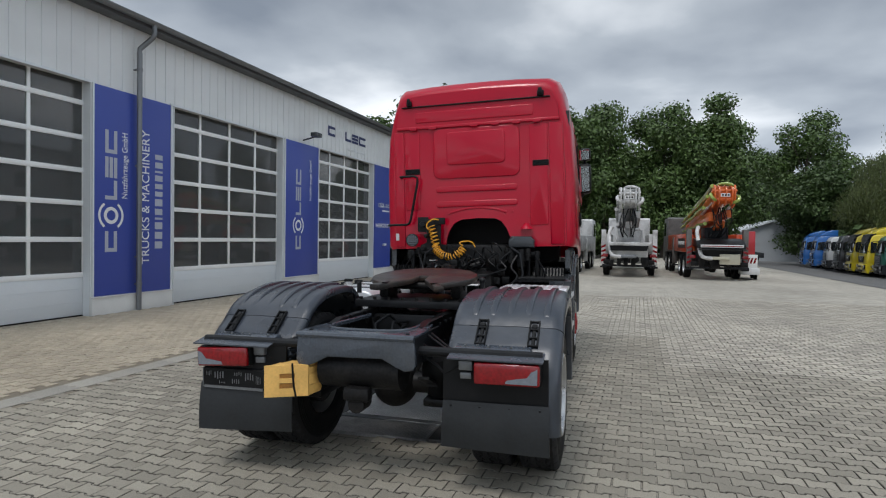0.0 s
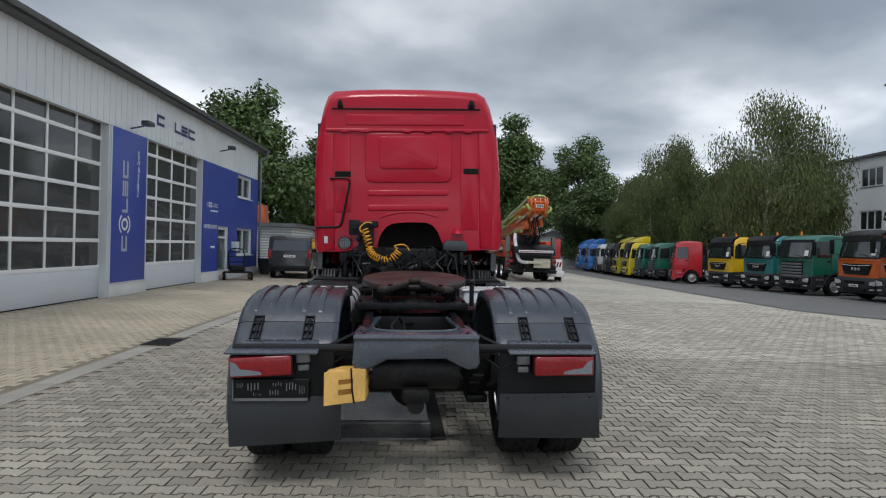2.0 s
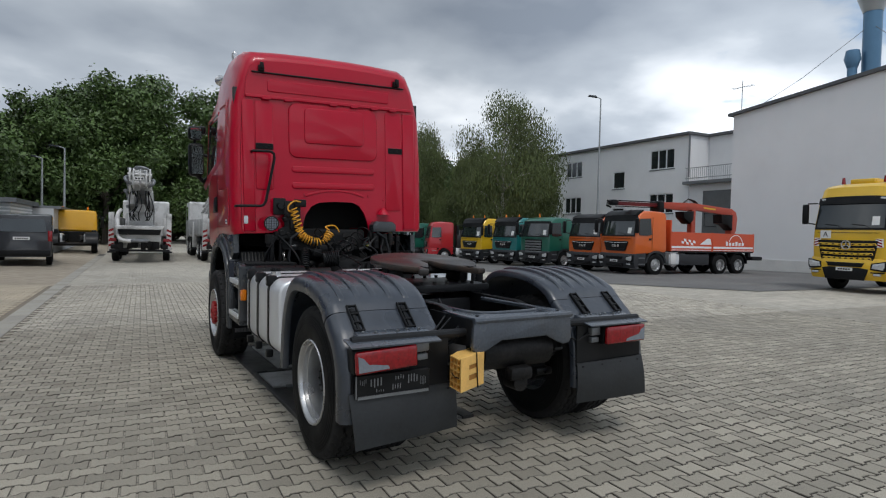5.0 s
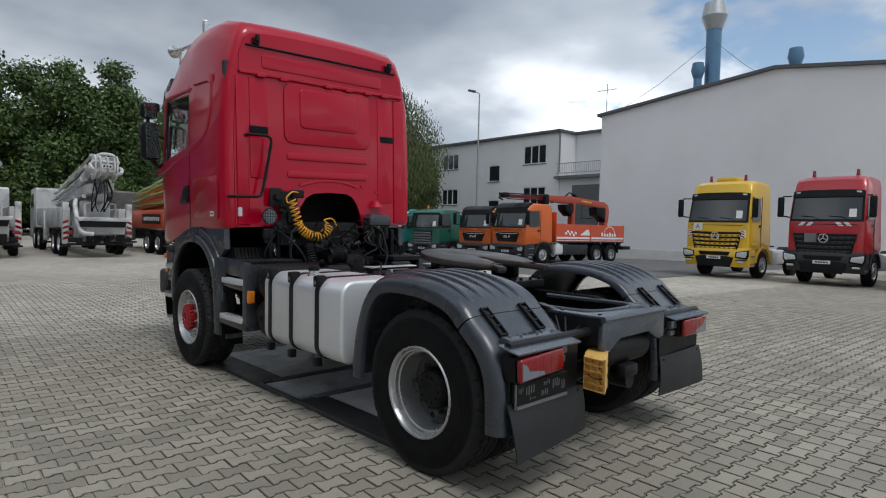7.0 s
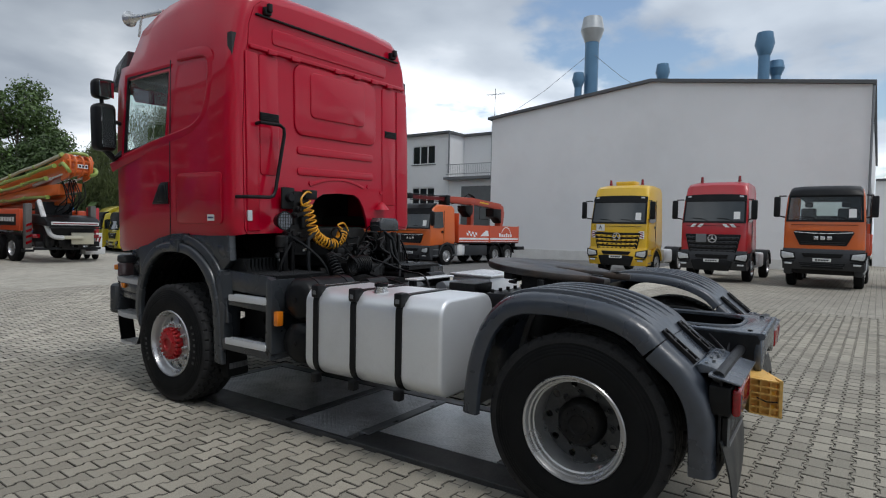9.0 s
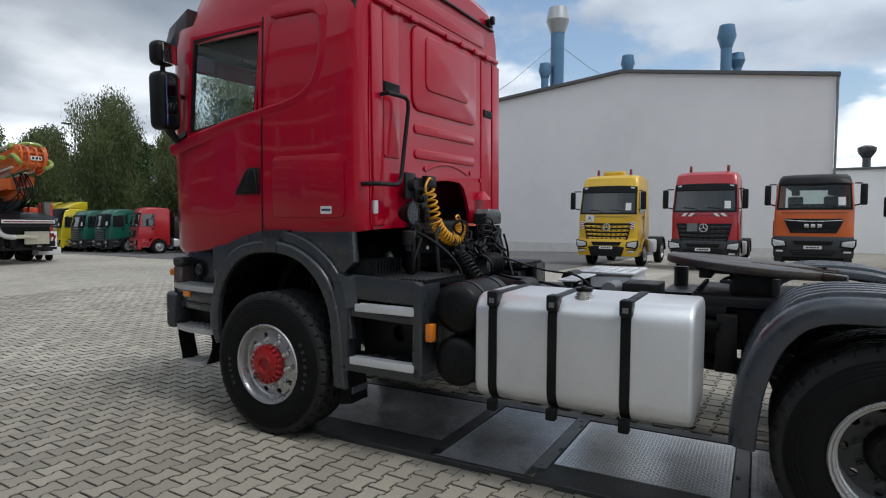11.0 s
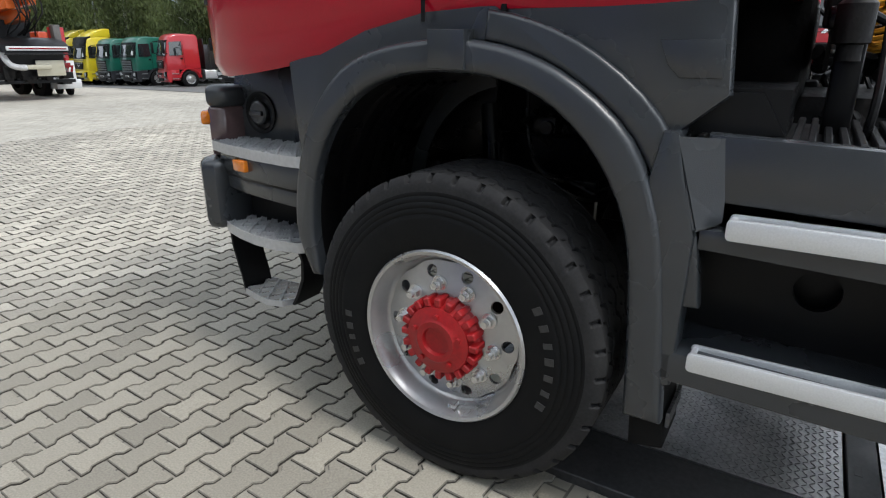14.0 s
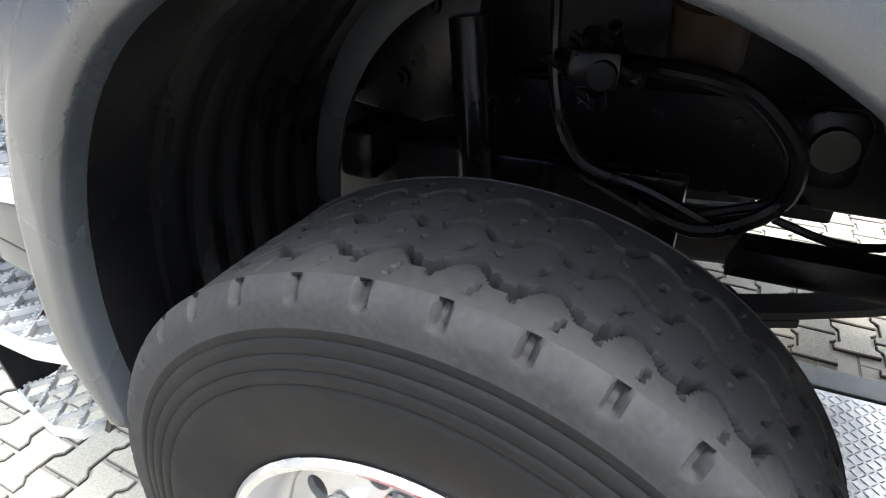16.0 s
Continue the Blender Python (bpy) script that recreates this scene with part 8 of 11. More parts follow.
# ---- pit plates under the tractor unit -------------------------------------
def pit():
    p = thing("pit_cover", "worn chequer-plate covers in a dark steel frame set into the paving", "pit cover", pose(-1.83, 3.67, 0.0, 0, 0, 3.0))
    z = -0.004
    bm = B()
    box(bm, -1.10, -0.80, 1.0, 2.63, -0.15, z + 0.010, 0.004, 1)
    box(bm, -1.10, -0.80, 3.40, 5.0, -0.15, z + 0.010, 0.004, 1)
    box(bm, -1.10, -1.06, 2.63, 3.40, -0.15, z + 0.010, 0.003, 1)
    box(bm, 0.20, 0.32, 1.0, 5.0, -0.15, z + 0.014, 0.004, 1)
    box(bm, -1.10, 0.32, 4.90, 5.0, -0.15, z + 0.012, 0.004, 1)
    part("frame", bm, PIT_FRAME, p)
    for v0, v1, u0 in ((1.405, 1.495, -0.80), (2.585, 2.685, -0.92), (3.335, 3.435, -0.95)):
        bm = B()
        box(bm, u0, 0.20, v0, v1, -0.1, z + 0.018, 0.004, 1)
        for u in (u0 + 0.05, 0.12):
            cyl(bm, (u, (v0 + v1) / 2, z + 0.016), (u, (v0 + v1) / 2, z + 0.022), 0.010, 8)
        part("cross_bar", bm, PIT_FRAME if v0 > 3 else ZINC, p)
    for v0, v1, u0, m in ((1.0, 1.395, -0.79, CHECKER_DARK), (1.505, 2.575, -0.79, CHECKER_LIGHT), (2.695, 3.325, -1.05, CHECKER_MID), (3.445, 4.89, -0.79, CHECKER_DARK)):
        bm = B()
        box(bm, u0, 0.19, v0, v1, -0.03, z + 0.008)
        verts, faces = [], []
        a = u0 + 0.02
        i = 0
        while a < 0.175:
            b = v0 + 0.02
            j = 0
            while b < v1 - 0.02:
                ang = radians(45 if (i + j) % 2 else -45)
                ca, sa = math.cos(ang), math.sin(ang)
                base = len(verts)
                for dx, dy, dz in ((-0.013, 0, 0), (0, -0.0035, 0), (0.013, 0, 0), (0, 0.0035, 0), (-0.009, 0, 0.0025), (0.009, 0, 0.0025)):
                    verts.append((a + dx * ca - dy * sa, b + dx * sa + dy * ca, z + 0.0082 + dz))
                for f in ((0, 1, 5, 4), (1, 2, 5), (2, 3, 4, 5), (3, 0, 4)):
                    faces.append(tuple(base + q for q in f))
                b += 0.024
                j += 1
            a += 0.024
            i += 1
        plate = part("plate", bm, m, p)
        me = bpy.data.meshes.new("tread_pattern")
        me.from_pydata(verts, [], faces)
        me.materials.append(m)
        o = new("tread_pattern", me)
        o.parent = plate
        o["kind"] = "stuff"
    # dark lifting notches at the plates' ends
    for u, v in ((-0.55, 2.60), (0.0, 2.60), (-0.45, 1.47), (-0.55, 3.40)):
        bm = B()
        box(bm, u - 0.03, u + 0.03, v - 0.012, v + 0.012, z + 0.010, z + 0.019)
        part("lifting_notch", bm, BLACK_PLASTIC, p)


pit()


# ---- parked lorries ----
def paint(name, col, rough=0.35):
    return mat(name, col, rough, var=0.06, scale=1.0, coat=0.6, dirt=tuple(c * 0.6 for c in col), dirt_amt=0.2)


P_ORANGE = paint("orange_paint", (0.62, 0.115, 0.012))
P_ORANGE2 = paint("red_orange_body_paint", (0.60, 0.075, 0.02))
CRANE_RED = paint("faded_crane_red", (0.40, 0.05, 0.022))
P_YELLOW = paint("yellow_paint", (0.70, 0.43, 0.015))
P_LEMON = paint("lemon_paint", (0.66, 0.52, 0.02))
P_OLIVE = paint("mustard_paint", (0.42, 0.34, 0.015))
P_TEAL = paint("teal_paint", (0.012, 0.17, 0.17))
P_GREEN = paint("dark_green_paint", (0.008, 0.11, 0.075))
P_RED = paint("signal_red_paint", (0.42, 0.012, 0.02))
P_BLUE = paint("blue_lorry_paint", (0.02, 0.13, 0.42))
P_WHITE = paint("white_lorry_paint", (0.62, 0.63, 0.63))
P_DUSTY = mat("dirty_white_paint", (0.56, 0.56, 0.555), 0.5, var=0.3, scale=1.8, dirt=(0.05, 0.047, 0.042), dirt_amt=0.8)
P_GRIMY = mat("grimy_grey_paint", (0.11, 0.105, 0.10), 0.6, var=0.3, scale=2.5, dirt=(0.035, 0.032, 0.03), dirt_amt=0.7)
P_BLACK = paint("black_lorry_paint", (0.02, 0.02, 0.022))
P_LIME = paint("lime_pipe_paint", (0.27, 0.36, 0.075))
P_CREAM = paint("cream_pipe_paint", (0.5, 0.47, 0.36))
SCREEN = mat("lorry_glass", (0.018, 0.024, 0.026), 0.05, var=0.4, scale=1.5, coat=1.0)
SCREEN.node_tree.nodes["Principled BSDF"].inputs["Specular IOR Level"].default_value = 0.6
HEADLAMP = mat("headlamp_glass", (0.55, 0.57, 0.58), 0.12, 0.3, var=0.3, scale=12, coat=0.6)
PLATE_WHITE = mat("white_plate", (0.7, 0.7, 0.69), 0.4, var=0.05)
FLEET_GREY = mat("fleet_grey_plastic", (0.022, 0.024, 0.028), 0.45, var=0.15, scale=3)


def far_wheel_meshes():
    bm = B()
    lathe(bm, [(0.29, 0.02), (0.35, 0.0), (0.45, 0.0), (0.50, 0.025), (0.525, 0.05), (0.525, 0.26), (0.50, 0.29), (0.30, 0.30)], 36, X_AXIS)
    a = bpy.data.meshes.new("tyre")
    bm.to_mesh(a)
    bm.free()
    a.materials.append(RUBBER)
    bm = B()
    lathe(bm, [(0.30, 0.02), (0.295, 0.0), (0.28, 0.005), (0.26, 0.05), (0.25, 0.06), (0.20, 0.05), (0.17, 0.045), (0.13, 0.03), (0.12, -0.01), (0.08, -0.03), (0, -0.03)], 30, X_AXIS)
    for k in range(10):
        nut(bm, 0.045, 0.165, radians(36 * k), 0.016)
    b = bpy.data.meshes.new("rim")
    bm.to_mesh(b)
    bm.free()
    b.materials.append(RIM)
    bm = B()
    lathe(bm, [(0.30, 0.02), (0.295, 0.0), (0.28, 0.005), (0.26, 0.06), (0.25, 0.14), (0.20, 0.15), (0.15, 0.145), (0.14, 0.06), (0.08, 0.05), (0, 0.05)], 30, X_AXIS)
    c = bpy.data.meshes.new("rim")
    bm.to_mesh(c)
    bm.free()
    c.materials.append(RIM)
    for me in (a, b, c):
        me.polygons.foreach_set("use_smooth", [True] * len(me.polygons))
        me.set_sharp_from_angle(angle=radians(35))
    return a, b, c


FAR_TYRE, FAR_RIM, FAR_RIM_R = far_wheel_meshes()


def far_wheel(parent, x, y, rear=False, z=0.52):
    w = new("wheel")
    w.parent = parent
    side = -1 if x < 0 else 1
    w.matrix_basis = Matrix.Translation((x, y, z)) @ (Matrix() if side < 0 else FLIP)
    for nm, me in (("tyre", FAR_TYRE), ("rim", FAR_RIM_R if rear else FAR_RIM)):
        o = new(nm, me)
        o.parent = w
    return w


def lorry(name, label, m, col, roof=3.15, low=None, style="man", length=6.2, axles=(-4.6,), visor=True, beacons=0, cargo=None, deflector=False, group="", category="lorry", sill=1.12, w=1.24, wt=2.76, ws=1.93, lift=0.0, black_top=False, clear=False):
    """A cab-over lorry: front at y = 0, heading +y, on the ground at z = 0."""
    low = low or FLEET_GREY
    t = thing(name, label, category, m, group)

    def P(nm, bm, material, parent=None, smooth=35):
        return part(nm, bm, material, parent or t, "", smooth)
    wt = min(wt, roof - 0.34)
    prof = [(0.0, sill - 0.1), (0.03, 1.45), (0.03, ws - 0.25), (0.0, ws), (-0.17, wt), (-0.22, wt + 0.12), (-0.34, roof - 0.16), (-0.50, roof - 0.06), (-0.80, roof - 0.01), (-1.3, roof), (-1.95, roof - 0.03), (-2.08, roof - 0.09), (-2.12, roof - 0.22), (-2.12, sill + 0.1), (-2.02, sill), (-1.75, sill)]

    def bow(k, y, z):
        """Place k across the cab (-1 to 1): the nose bows, the roof draws in."""
        nar = 1 - (0.09 * ((z - ws) / (roof - ws)) ** 1.8 if z > ws else 0)
        return (k * w * nar, y - (0.10 * abs(k) ** 3 if y > -0.9 else 0), z - (0.05 * k ** 4 if z > wt + 0.1 else 0))
    bm = B()
    loops = []
    for k in (-1, -0.985, -0.94, -0.8, -0.5, 0, 0.5, 0.8, 0.94, 0.985, 1):
        sh = {1: 0.93, 0.985: 0.975, 0.94: 0.995}.get(abs(k), 1.0)
        loops.append([bm.verts.new(bow(k, -1.05 + (y + 1.05) * sh, 2.2 + (z - 2.2) * sh)) for y, z in prof])
    n = len(prof)
    for j, (p, q) in enumerate(zip(loops, loops[1:])):
        for i in range(n):
            if clear and (i == 3 and 2 <= j <= 7 or i == 12 and 3 <= j <= 6):
                continue
            bm.faces.new((p[i], p[(i + 1) % n], q[(i + 1) % n], q[i]))
    bm.faces.new(loops[0])
    bm.faces.new(loops[-1][::-1])
    bmesh.ops.recalc_face_normals(bm, faces=bm.faces)
    cab = P("cab", bm, col, smooth=40)
    if clear:
        bm = B()
        hole = rrect(-0.62, 0.62, ws + 0.22, wt - 0.10, 0.10, 4)
        band(bm, [(x * w * 0.84 / 0.62, z) for x, z in rrect(-0.62, 0.62, sill, roof - 0.25, 0.02, 4)], hole, "y", -2.13, -2.08)
        P("rear_panel", bm, FLEET_GREY)
        bm = B()
        prism(bm, hole, "y", -2.11, -2.105)
        P("rear_window", bm, GLASS, smooth=0).visible_shadow = False
        bm = B()
        box(bm, -w * 0.85, w * 0.85, -0.55, -0.12, sill + 0.3, ws - 0.02, 0.05)
        P("dashboard", bm, FLEET_GREY)
        for x in (-0.55, 0.55):
            bm = B()
            box(bm, x - 0.24, x + 0.24, -1.45, -1.32, ws - 0.3, ws + 0.46, 0.06)
            box(bm, x - 0.13, x + 0.13, -1.44, -1.34, ws + 0.49, ws + 0.68, 0.04)
            P("seat", bm, FLEET_GREY)
        bm = B()
        tube(bm, [(0.55 + 0.22 * math.cos(a), -0.72 - 0.06 * math.sin(a), ws + 0.02 + 0.16 * math.sin(a)) for a in np.linspace(0, 2 * math.pi, 21)], 0.016, 6)
        P("steering_wheel", bm, BLACK_PLASTIC)
    if black_top:
        bm = B()
        cap = []
        for k in (-0.97, -0.9, -0.6, 0, 0.6, 0.9, 0.97):
            d = 0.0 if abs(k) < 0.95 else -0.05
            cap.append([bm.verts.new(bow(k, y, z + d)) for y, z in ((-0.10, wt + 0.02), (-0.16, wt + 0.18), (-0.27, roof - 0.10), (-0.46, roof + 0.0), (-0.9, roof + 0.03), (-1.95, roof + 0.02), (-2.14, roof - 0.10), (-2.14, wt + 0.10))])
        for p, q in zip(cap, cap[1:]):
            for i in range(len(p) - 1):
                bm.faces.new((p[i], p[i + 1], q[i + 1], q[i]))
        bm.faces.new(cap[0]), bm.faces.new(cap[-1][::-1])
        bmesh.ops.recalc_face_normals(bm, faces=bm.faces)
        P("roof_cap", bm, BLACK_PLASTIC, smooth=50)
    if deflector:
        bm = B()
        prism(bm, [(-0.5, roof - 0.05), (-0.9, roof + 0.3), (-1.6, roof + 0.55), (-2.1, roof + 0.55), (-2.1, roof - 0.06)], "x", -w + 0.16, w - 0.16, 0.08, 3)
        P("roof_deflector", bm, col)

    def skin(k0, k1, s0, s1, out, back=0.03):
        """A sheet that follows the bowed screen between its lower (0) and upper (1) edge."""
        bm = B()
        cols = []
        for i in range(9):
            k = k0 + (k1 - k0) * i / 8
            col_ = []
            for s2 in (s0, s1):
                y, z = -0.17 * s2, ws + (wt - ws) * s2
                x, y, z = bow(k, y, z)
                col_ += [bm.verts.new((x, y + out, z)), bm.verts.new((x, y + out - back, z))]
            cols.append(col_)
        for c, d in zip(cols, cols[1:]):
            bm.faces.new((c[0], d[0], d[2], c[2]))
            bm.faces.new((c[1], c[3], d[3], d[1]))
            bm.faces.new((c[0], c[1], d[1], d[0]))
            bm.faces.new((c[2], d[2], d[3], c[3]))
        bm.faces.new((cols[0][0], cols[0][2], cols[0][3], cols[0][1]))
        bm.faces.new((cols[-1][0], cols[-1][1], cols[-1][3], cols[-1][2]))
        bmesh.ops.recalc_face_normals(bm, faces=bm.faces)
        return bm
    if clear:
        for r in ((-0.955, 0.955, -0.06, 0.03), (-0.955, 0.955, 0.95, 1.10), (-0.955, -0.90, 0.03, 0.95), (0.90, 0.955, 0.03, 0.95)):
            P("screen_surround", skin(*r, 0.012), BLACK_PLASTIC)
        P("windscreen", skin(-0.91, 0.91, 0.01, 0.97, 0.010, 0.006), GLASS).visible_shadow = False
    else:
        P("screen_surround", skin(-0.955, 0.955, -0.06, 1.10, 0.012), BLACK_PLASTIC)
        P("windscreen", skin(-0.90, 0.90, 0.02, 0.93, 0.020), SCREEN)
    if visor:
        span = (0.86, 1.20) if style == "man" else (0.97, 1.27) if ws > 2 else (0.86, 1.02)
        vis = P("sun_visor", skin(-0.97, 0.97, *span, 0.06, 0.05), BLACK_PLASTIC)
        for s in (-1, 1) if style == "star" and ws > 2 else ():
            part("visor_lamp", skin(*sorted((s * 0.76, s * 0.88)), 1.16, 1.23, 0.068, 0.012), HEADLAMP, vis)
        if style == "man" and not black_top:
            bm = B()
            prism(bm, [(-0.15, wt + 0.16), (-0.31, roof - 0.10), (-0.50, roof - 0.02), (-0.70, roof + 0.02), (-0.70, roof - 0.05), (-0.3, wt + 0.10)], "x", -w * 0.88, w * 0.88, 0.015)
            part("visor_cap", bm, BLACK_PLASTIC, vis)
    for x in (-0.75, 0.1):
        bm = B()
        tube(bm, [(x, 0.035, ws - 0.02), (x + 0.25, 0.03, ws + 0.10), (x + 0.62, 0.02, ws + 0.13)], 0.012, 6)
        P("wiper", bm, BLACK_PLASTIC)
    P("permit_sheet", skin(-0.78, -0.60, 0.12, 0.46, 0.026, 0.004), PLATE_WHITE, smooth=0)
    # dark seam between bonnet flap and screen
    bm = B()
    box(bm, -w * 0.82, w * 0.82, 0.0, 0.034, ws - 0.16, ws - 0.145)
    P("flap_seam", bm, BLACK_PLASTIC)
    # grille
    gz0, gz1 = 1.06, 1.60
    if style == "man":
        bm = B()
        prism(bm, [(-0.86, gz1), (-0.80, gz1 + 0.05), (0.80, gz1 + 0.05), (0.86, gz1), (0.66, gz0 + 0.1), (-0.66, gz0 + 0.1)], "y", 0.0, 0.055, 0.02)
        g = P("grille", bm, BLACK_PLASTIC)
        bm = B()
        tube(bm, [(-0.82, 0.05, gz1), (-0.3, 0.065, gz1 - 0.035), (0, 0.068, gz1 - 0.04), (0.3, 0.065, gz1 - 0.035), (0.82, 0.05, gz1)], 0.014, 6)
        part("trim_bar", bm, STEEL, g)
        for k in range(3):
            bm = B()
            box(bm, -0.25 + k * 0.19, -0.12 + k * 0.19, 0.05, 0.062, gz1 - 0.25, gz1 - 0.13, 0.01)
            part("badge_bar", bm, STEEL, g)
        for k in range(2):
            bm = B()
            box(bm, -0.62, 0.62, 0.05, 0.064, gz0 + 0.14 + 0.06 * k, gz0 + 0.155 + 0.06 * k)
            part("grille_slat", bm, FLEET_GREY, g)
    elif style == "star":
        bm = B()
        prism(bm, [(-0.95, gz1 + 0.04), (0.95, gz1 + 0.04), (0.80, gz0 - 0.12), (-0.80, gz0 - 0.12)], "y", -0.02, 0.035, 0.02)
        g = P("grille", bm, BLACK_PLASTIC)
        for k in range(4):
            z = gz0 - 0.05 + k * 0.155
            hw = 0.78 + 0.045 * k
            bm = B()
            prism(bm, [(-hw, z), (-0.3, z - 0.02), (0.3, z - 0.02), (hw, z), (hw - 0.04, z + 0.075), (0.3, z + 0.06), (-0.3, z + 0.06), (-hw + 0.04, z + 0.075)], "y", 0.02, 0.062, 0.012, 2)
            gb = part("grille_bar", bm, low, g)
            for q in range(9):
                bm = B()
                x = (-0.82 + 0.205 * q) * hw / 0.9
                box(bm, x - 0.042, x + 0.042, 0.058, 0.066, z + 0.008, z + 0.045, 0.004, 1)
                part("grille_slot", bm, BLACK_PLASTIC, gb)
        bm = B()
        T = Matrix.Translation((0, 0.07, gz1 - 0.12)) @ Matrix.Rotation(radians(-90), 4, "X")
        lathe(bm, [(0.125, 0), (0.155, 0.0), (0.155, 0.03), (0.125, 0.03), (0.125, 0)], 30, T)
        for q in range(3):
            a = radians(90 + 120 * q)
            tube(bm, [(0, 0.085, gz1 - 0.12), (0.13 * math.cos(a), 0.085, gz1 - 0.12 + 0.13 * math.sin(a))], 0.014, 6)
        part("badge", bm, STEEL, g)
    else:
        bm = B()
        prism(bm, [(-0.74, gz1 + 0.14), (0.74, gz1 + 0.14), (0.66, 0.74), (-0.66, 0.74)], "y", 0.0, 0.03, 0.02)
        g = P("grille", bm, BLACK_PLASTIC)
        for k in range(6):
            bm = B()
            z = 0.78 + 0.155 * k
            box(bm, -0.68, 0.68, 0.02, 0.075, z, z + 0.10, 0.02, 2)
            part("grille_bar", bm, ZINC, g)
    g.location.z += lift
    # bumper and lamps
    bm = B()
    loops = []
    bp = [(0.05, 1.04), (0.10, 0.93), (0.12, 0.66), (0.08, 0.48), (0.0, 0.34), (-0.25, 0.34), (-0.30, 1.06)]
    for k in (-1, -0.97, -0.85, -0.5, 0.5, 0.85, 0.97, 1):
        loops.append([bm.verts.new((k * (w + 0.01), y - (0.14 * abs(k) ** 4 if y > -0.2 else 0), z)) for y, z in bp])
    for p, q in zip(loops, loops[1:]):
        for i in range(len(bp)):
            bm.faces.new((p[i], p[(i + 1) % len(bp)], q[(i + 1) % len(bp)], q[i]))
    bm.faces.new(loops[0])
    bm.faces.new(loops[-1][::-1])
    bmesh.ops.recalc_face_normals(bm, faces=bm.faces)
    bmp = P("bumper", bm, low)
    bm = B()
    prism(bm, [(-0.60, 0.90), (0.60, 0.90), (0.52, 0.76), (-0.52, 0.76)], "y", 0.07, 0.135, 0.015)
    part("air_intake", bm, BLACK_PLASTIC, bmp)
    bm = B()
    prism(bm, [(-0.66, 0.58), (0.66, 0.58), (0.58, 0.40), (-0.58, 0.40)], "y", 0.03, 0.118, 0.015)
    lowin = part("air_intake", bm, BLACK_PLASTIC, bmp)
    for z in (0.46, 0.52):
        bm = B()
        box(bm, -0.6, 0.6, 0.11, 0.125, z, z + 0.014)
        part("intake_bar", bm, FLEET_GREY, lowin)
    bm = B()
    box(bm, -0.26, 0.26, 0.125, 0.14, 0.62, 0.73, 0.004, 1)
    part("number_plate", bm, PLATE_WHITE, bmp)
    bm = B()
    for k in range(5):
        box(bm, -0.19 + 0.08 * k, -0.13 + 0.08 * k, 0.138, 0.143, 0.65, 0.70)
    part_each("plate_bar", bm, BLACK_PLASTIC, bmp, smooth=0)
    for s in (-1, 1):
        bm = B()
        prism(bm, [(s * 1.22, 0.98), (s * 0.78, 0.90), (s * 0.74, 0.68), (s * 1.16, 0.64), (s * 1.22, 0.76)], "y", -0.06, 0.085, 0.02)
        bz = part("lamp_bezel", bm, BLACK_PLASTIC, bmp)
        bm = B()
        prism(bm, [(s * 1.18, 0.94), (s * 0.83, 0.875), (s * 0.80, 0.73), (s * 1.13, 0.69), (s * 1.18, 0.78)], "y", 0.0, 0.098, 0.02)
        part("headlamp", bm, HEADLAMP, bz)
        bm = B()
        box(bm, *sorted((s * 1.08, s * 0.86)), 0.03, 0.112, 0.50, 0.57, 0.02)
        part("fog_lamp", bm, HEADLAMP, bmp)
        bm = B()
        box(bm, *sorted((s * 1.16, s * 0.78)), 0.0, 0.10, 0.585, 0.615, 0.004, 1)
        part("bumper_step", bm, BLACK_PLASTIC, bmp)
        # side window and door
        X = s * (w + 0.004)
        bm = B()
        prism(bm, [(-0.30, ws + 0.02), (-0.36, wt - 0.02), (-1.08, wt + 0.02), (-1.10, ws + 0.06), (-0.75, ws + 0.0)], "x", *sorted((X - s * 0.02, X + s * 0.004)))
        for v in bm.verts:
            v.co.x *= 1 - (0.09 * ((v.co.z - ws) / (roof - ws)) ** 1.8 if v.co.z > ws else 0)
        P("side_window", bm, SCREEN, cab, 0)
        bm = B()
        prism(bm, [(-1.14, sill), (-1.15, sill), (-1.16, wt + 0.08), (-1.15, wt + 0.08)], "x", *sorted((X - s * 0.02, X + s * 0.001)))
        box(bm, *sorted((X, X + s * 0.02)), -1.08, -0.92, ws - 0.22, ws - 0.12, 0.008, 1)
        P("door_trim", bm, BLACK_PLASTIC, cab)
        # mirror
        mi = new("mirror")
        mi.parent = t
        bm = B()
        box(bm, *sorted((s * (w + 0.12), s * (w + 0.32))), -0.02, 0.12, wt - 0.72, wt - 0.02, 0.05, 2)
        part("housing", bm, BLACK_PLASTIC, mi)
        bm = B()
        tube(bm, [(s * w, -0.25, wt + 0.02), (s * (w + 0.16), 0.02, wt - 0.0)], 0.025, 6)
        tube(bm, [(s * w, -0.2, wt - 0.72), (s * (w + 0.16), 0.02, wt - 0.68)], 0.025, 6)
        part_each("bracket", bm, BLACK_PLASTIC, mi)
        # wheel arch, step well
        bm = B()
        ao = arc((-1.42, 0.52), 0.70, 8, 172, 13)
        ai = arc((-1.42, 0.52), 0.60, 8, 172, 13)
        band(bm, ao, ai, "x", *sorted((s * (w + 0.02), s * (w - 0.3))))
        P("wheel_arch", bm, low)
        bm = B()
        box(bm, *sorted((s * (w - 0.02), s * (w - 0.25))), -0.78, -0.25, 0.45, 1.12, 0.03)
        st = P("step_well", bm, low)
        for z in (0.52, 0.82):
            bm = B()
            box(bm, *sorted((s * (w + 0.0), s * (w - 0.1))), -0.74, -0.32, z, z + 0.05, 0.008, 1)
            part("step", bm, ZINC, st)
        bm = B()
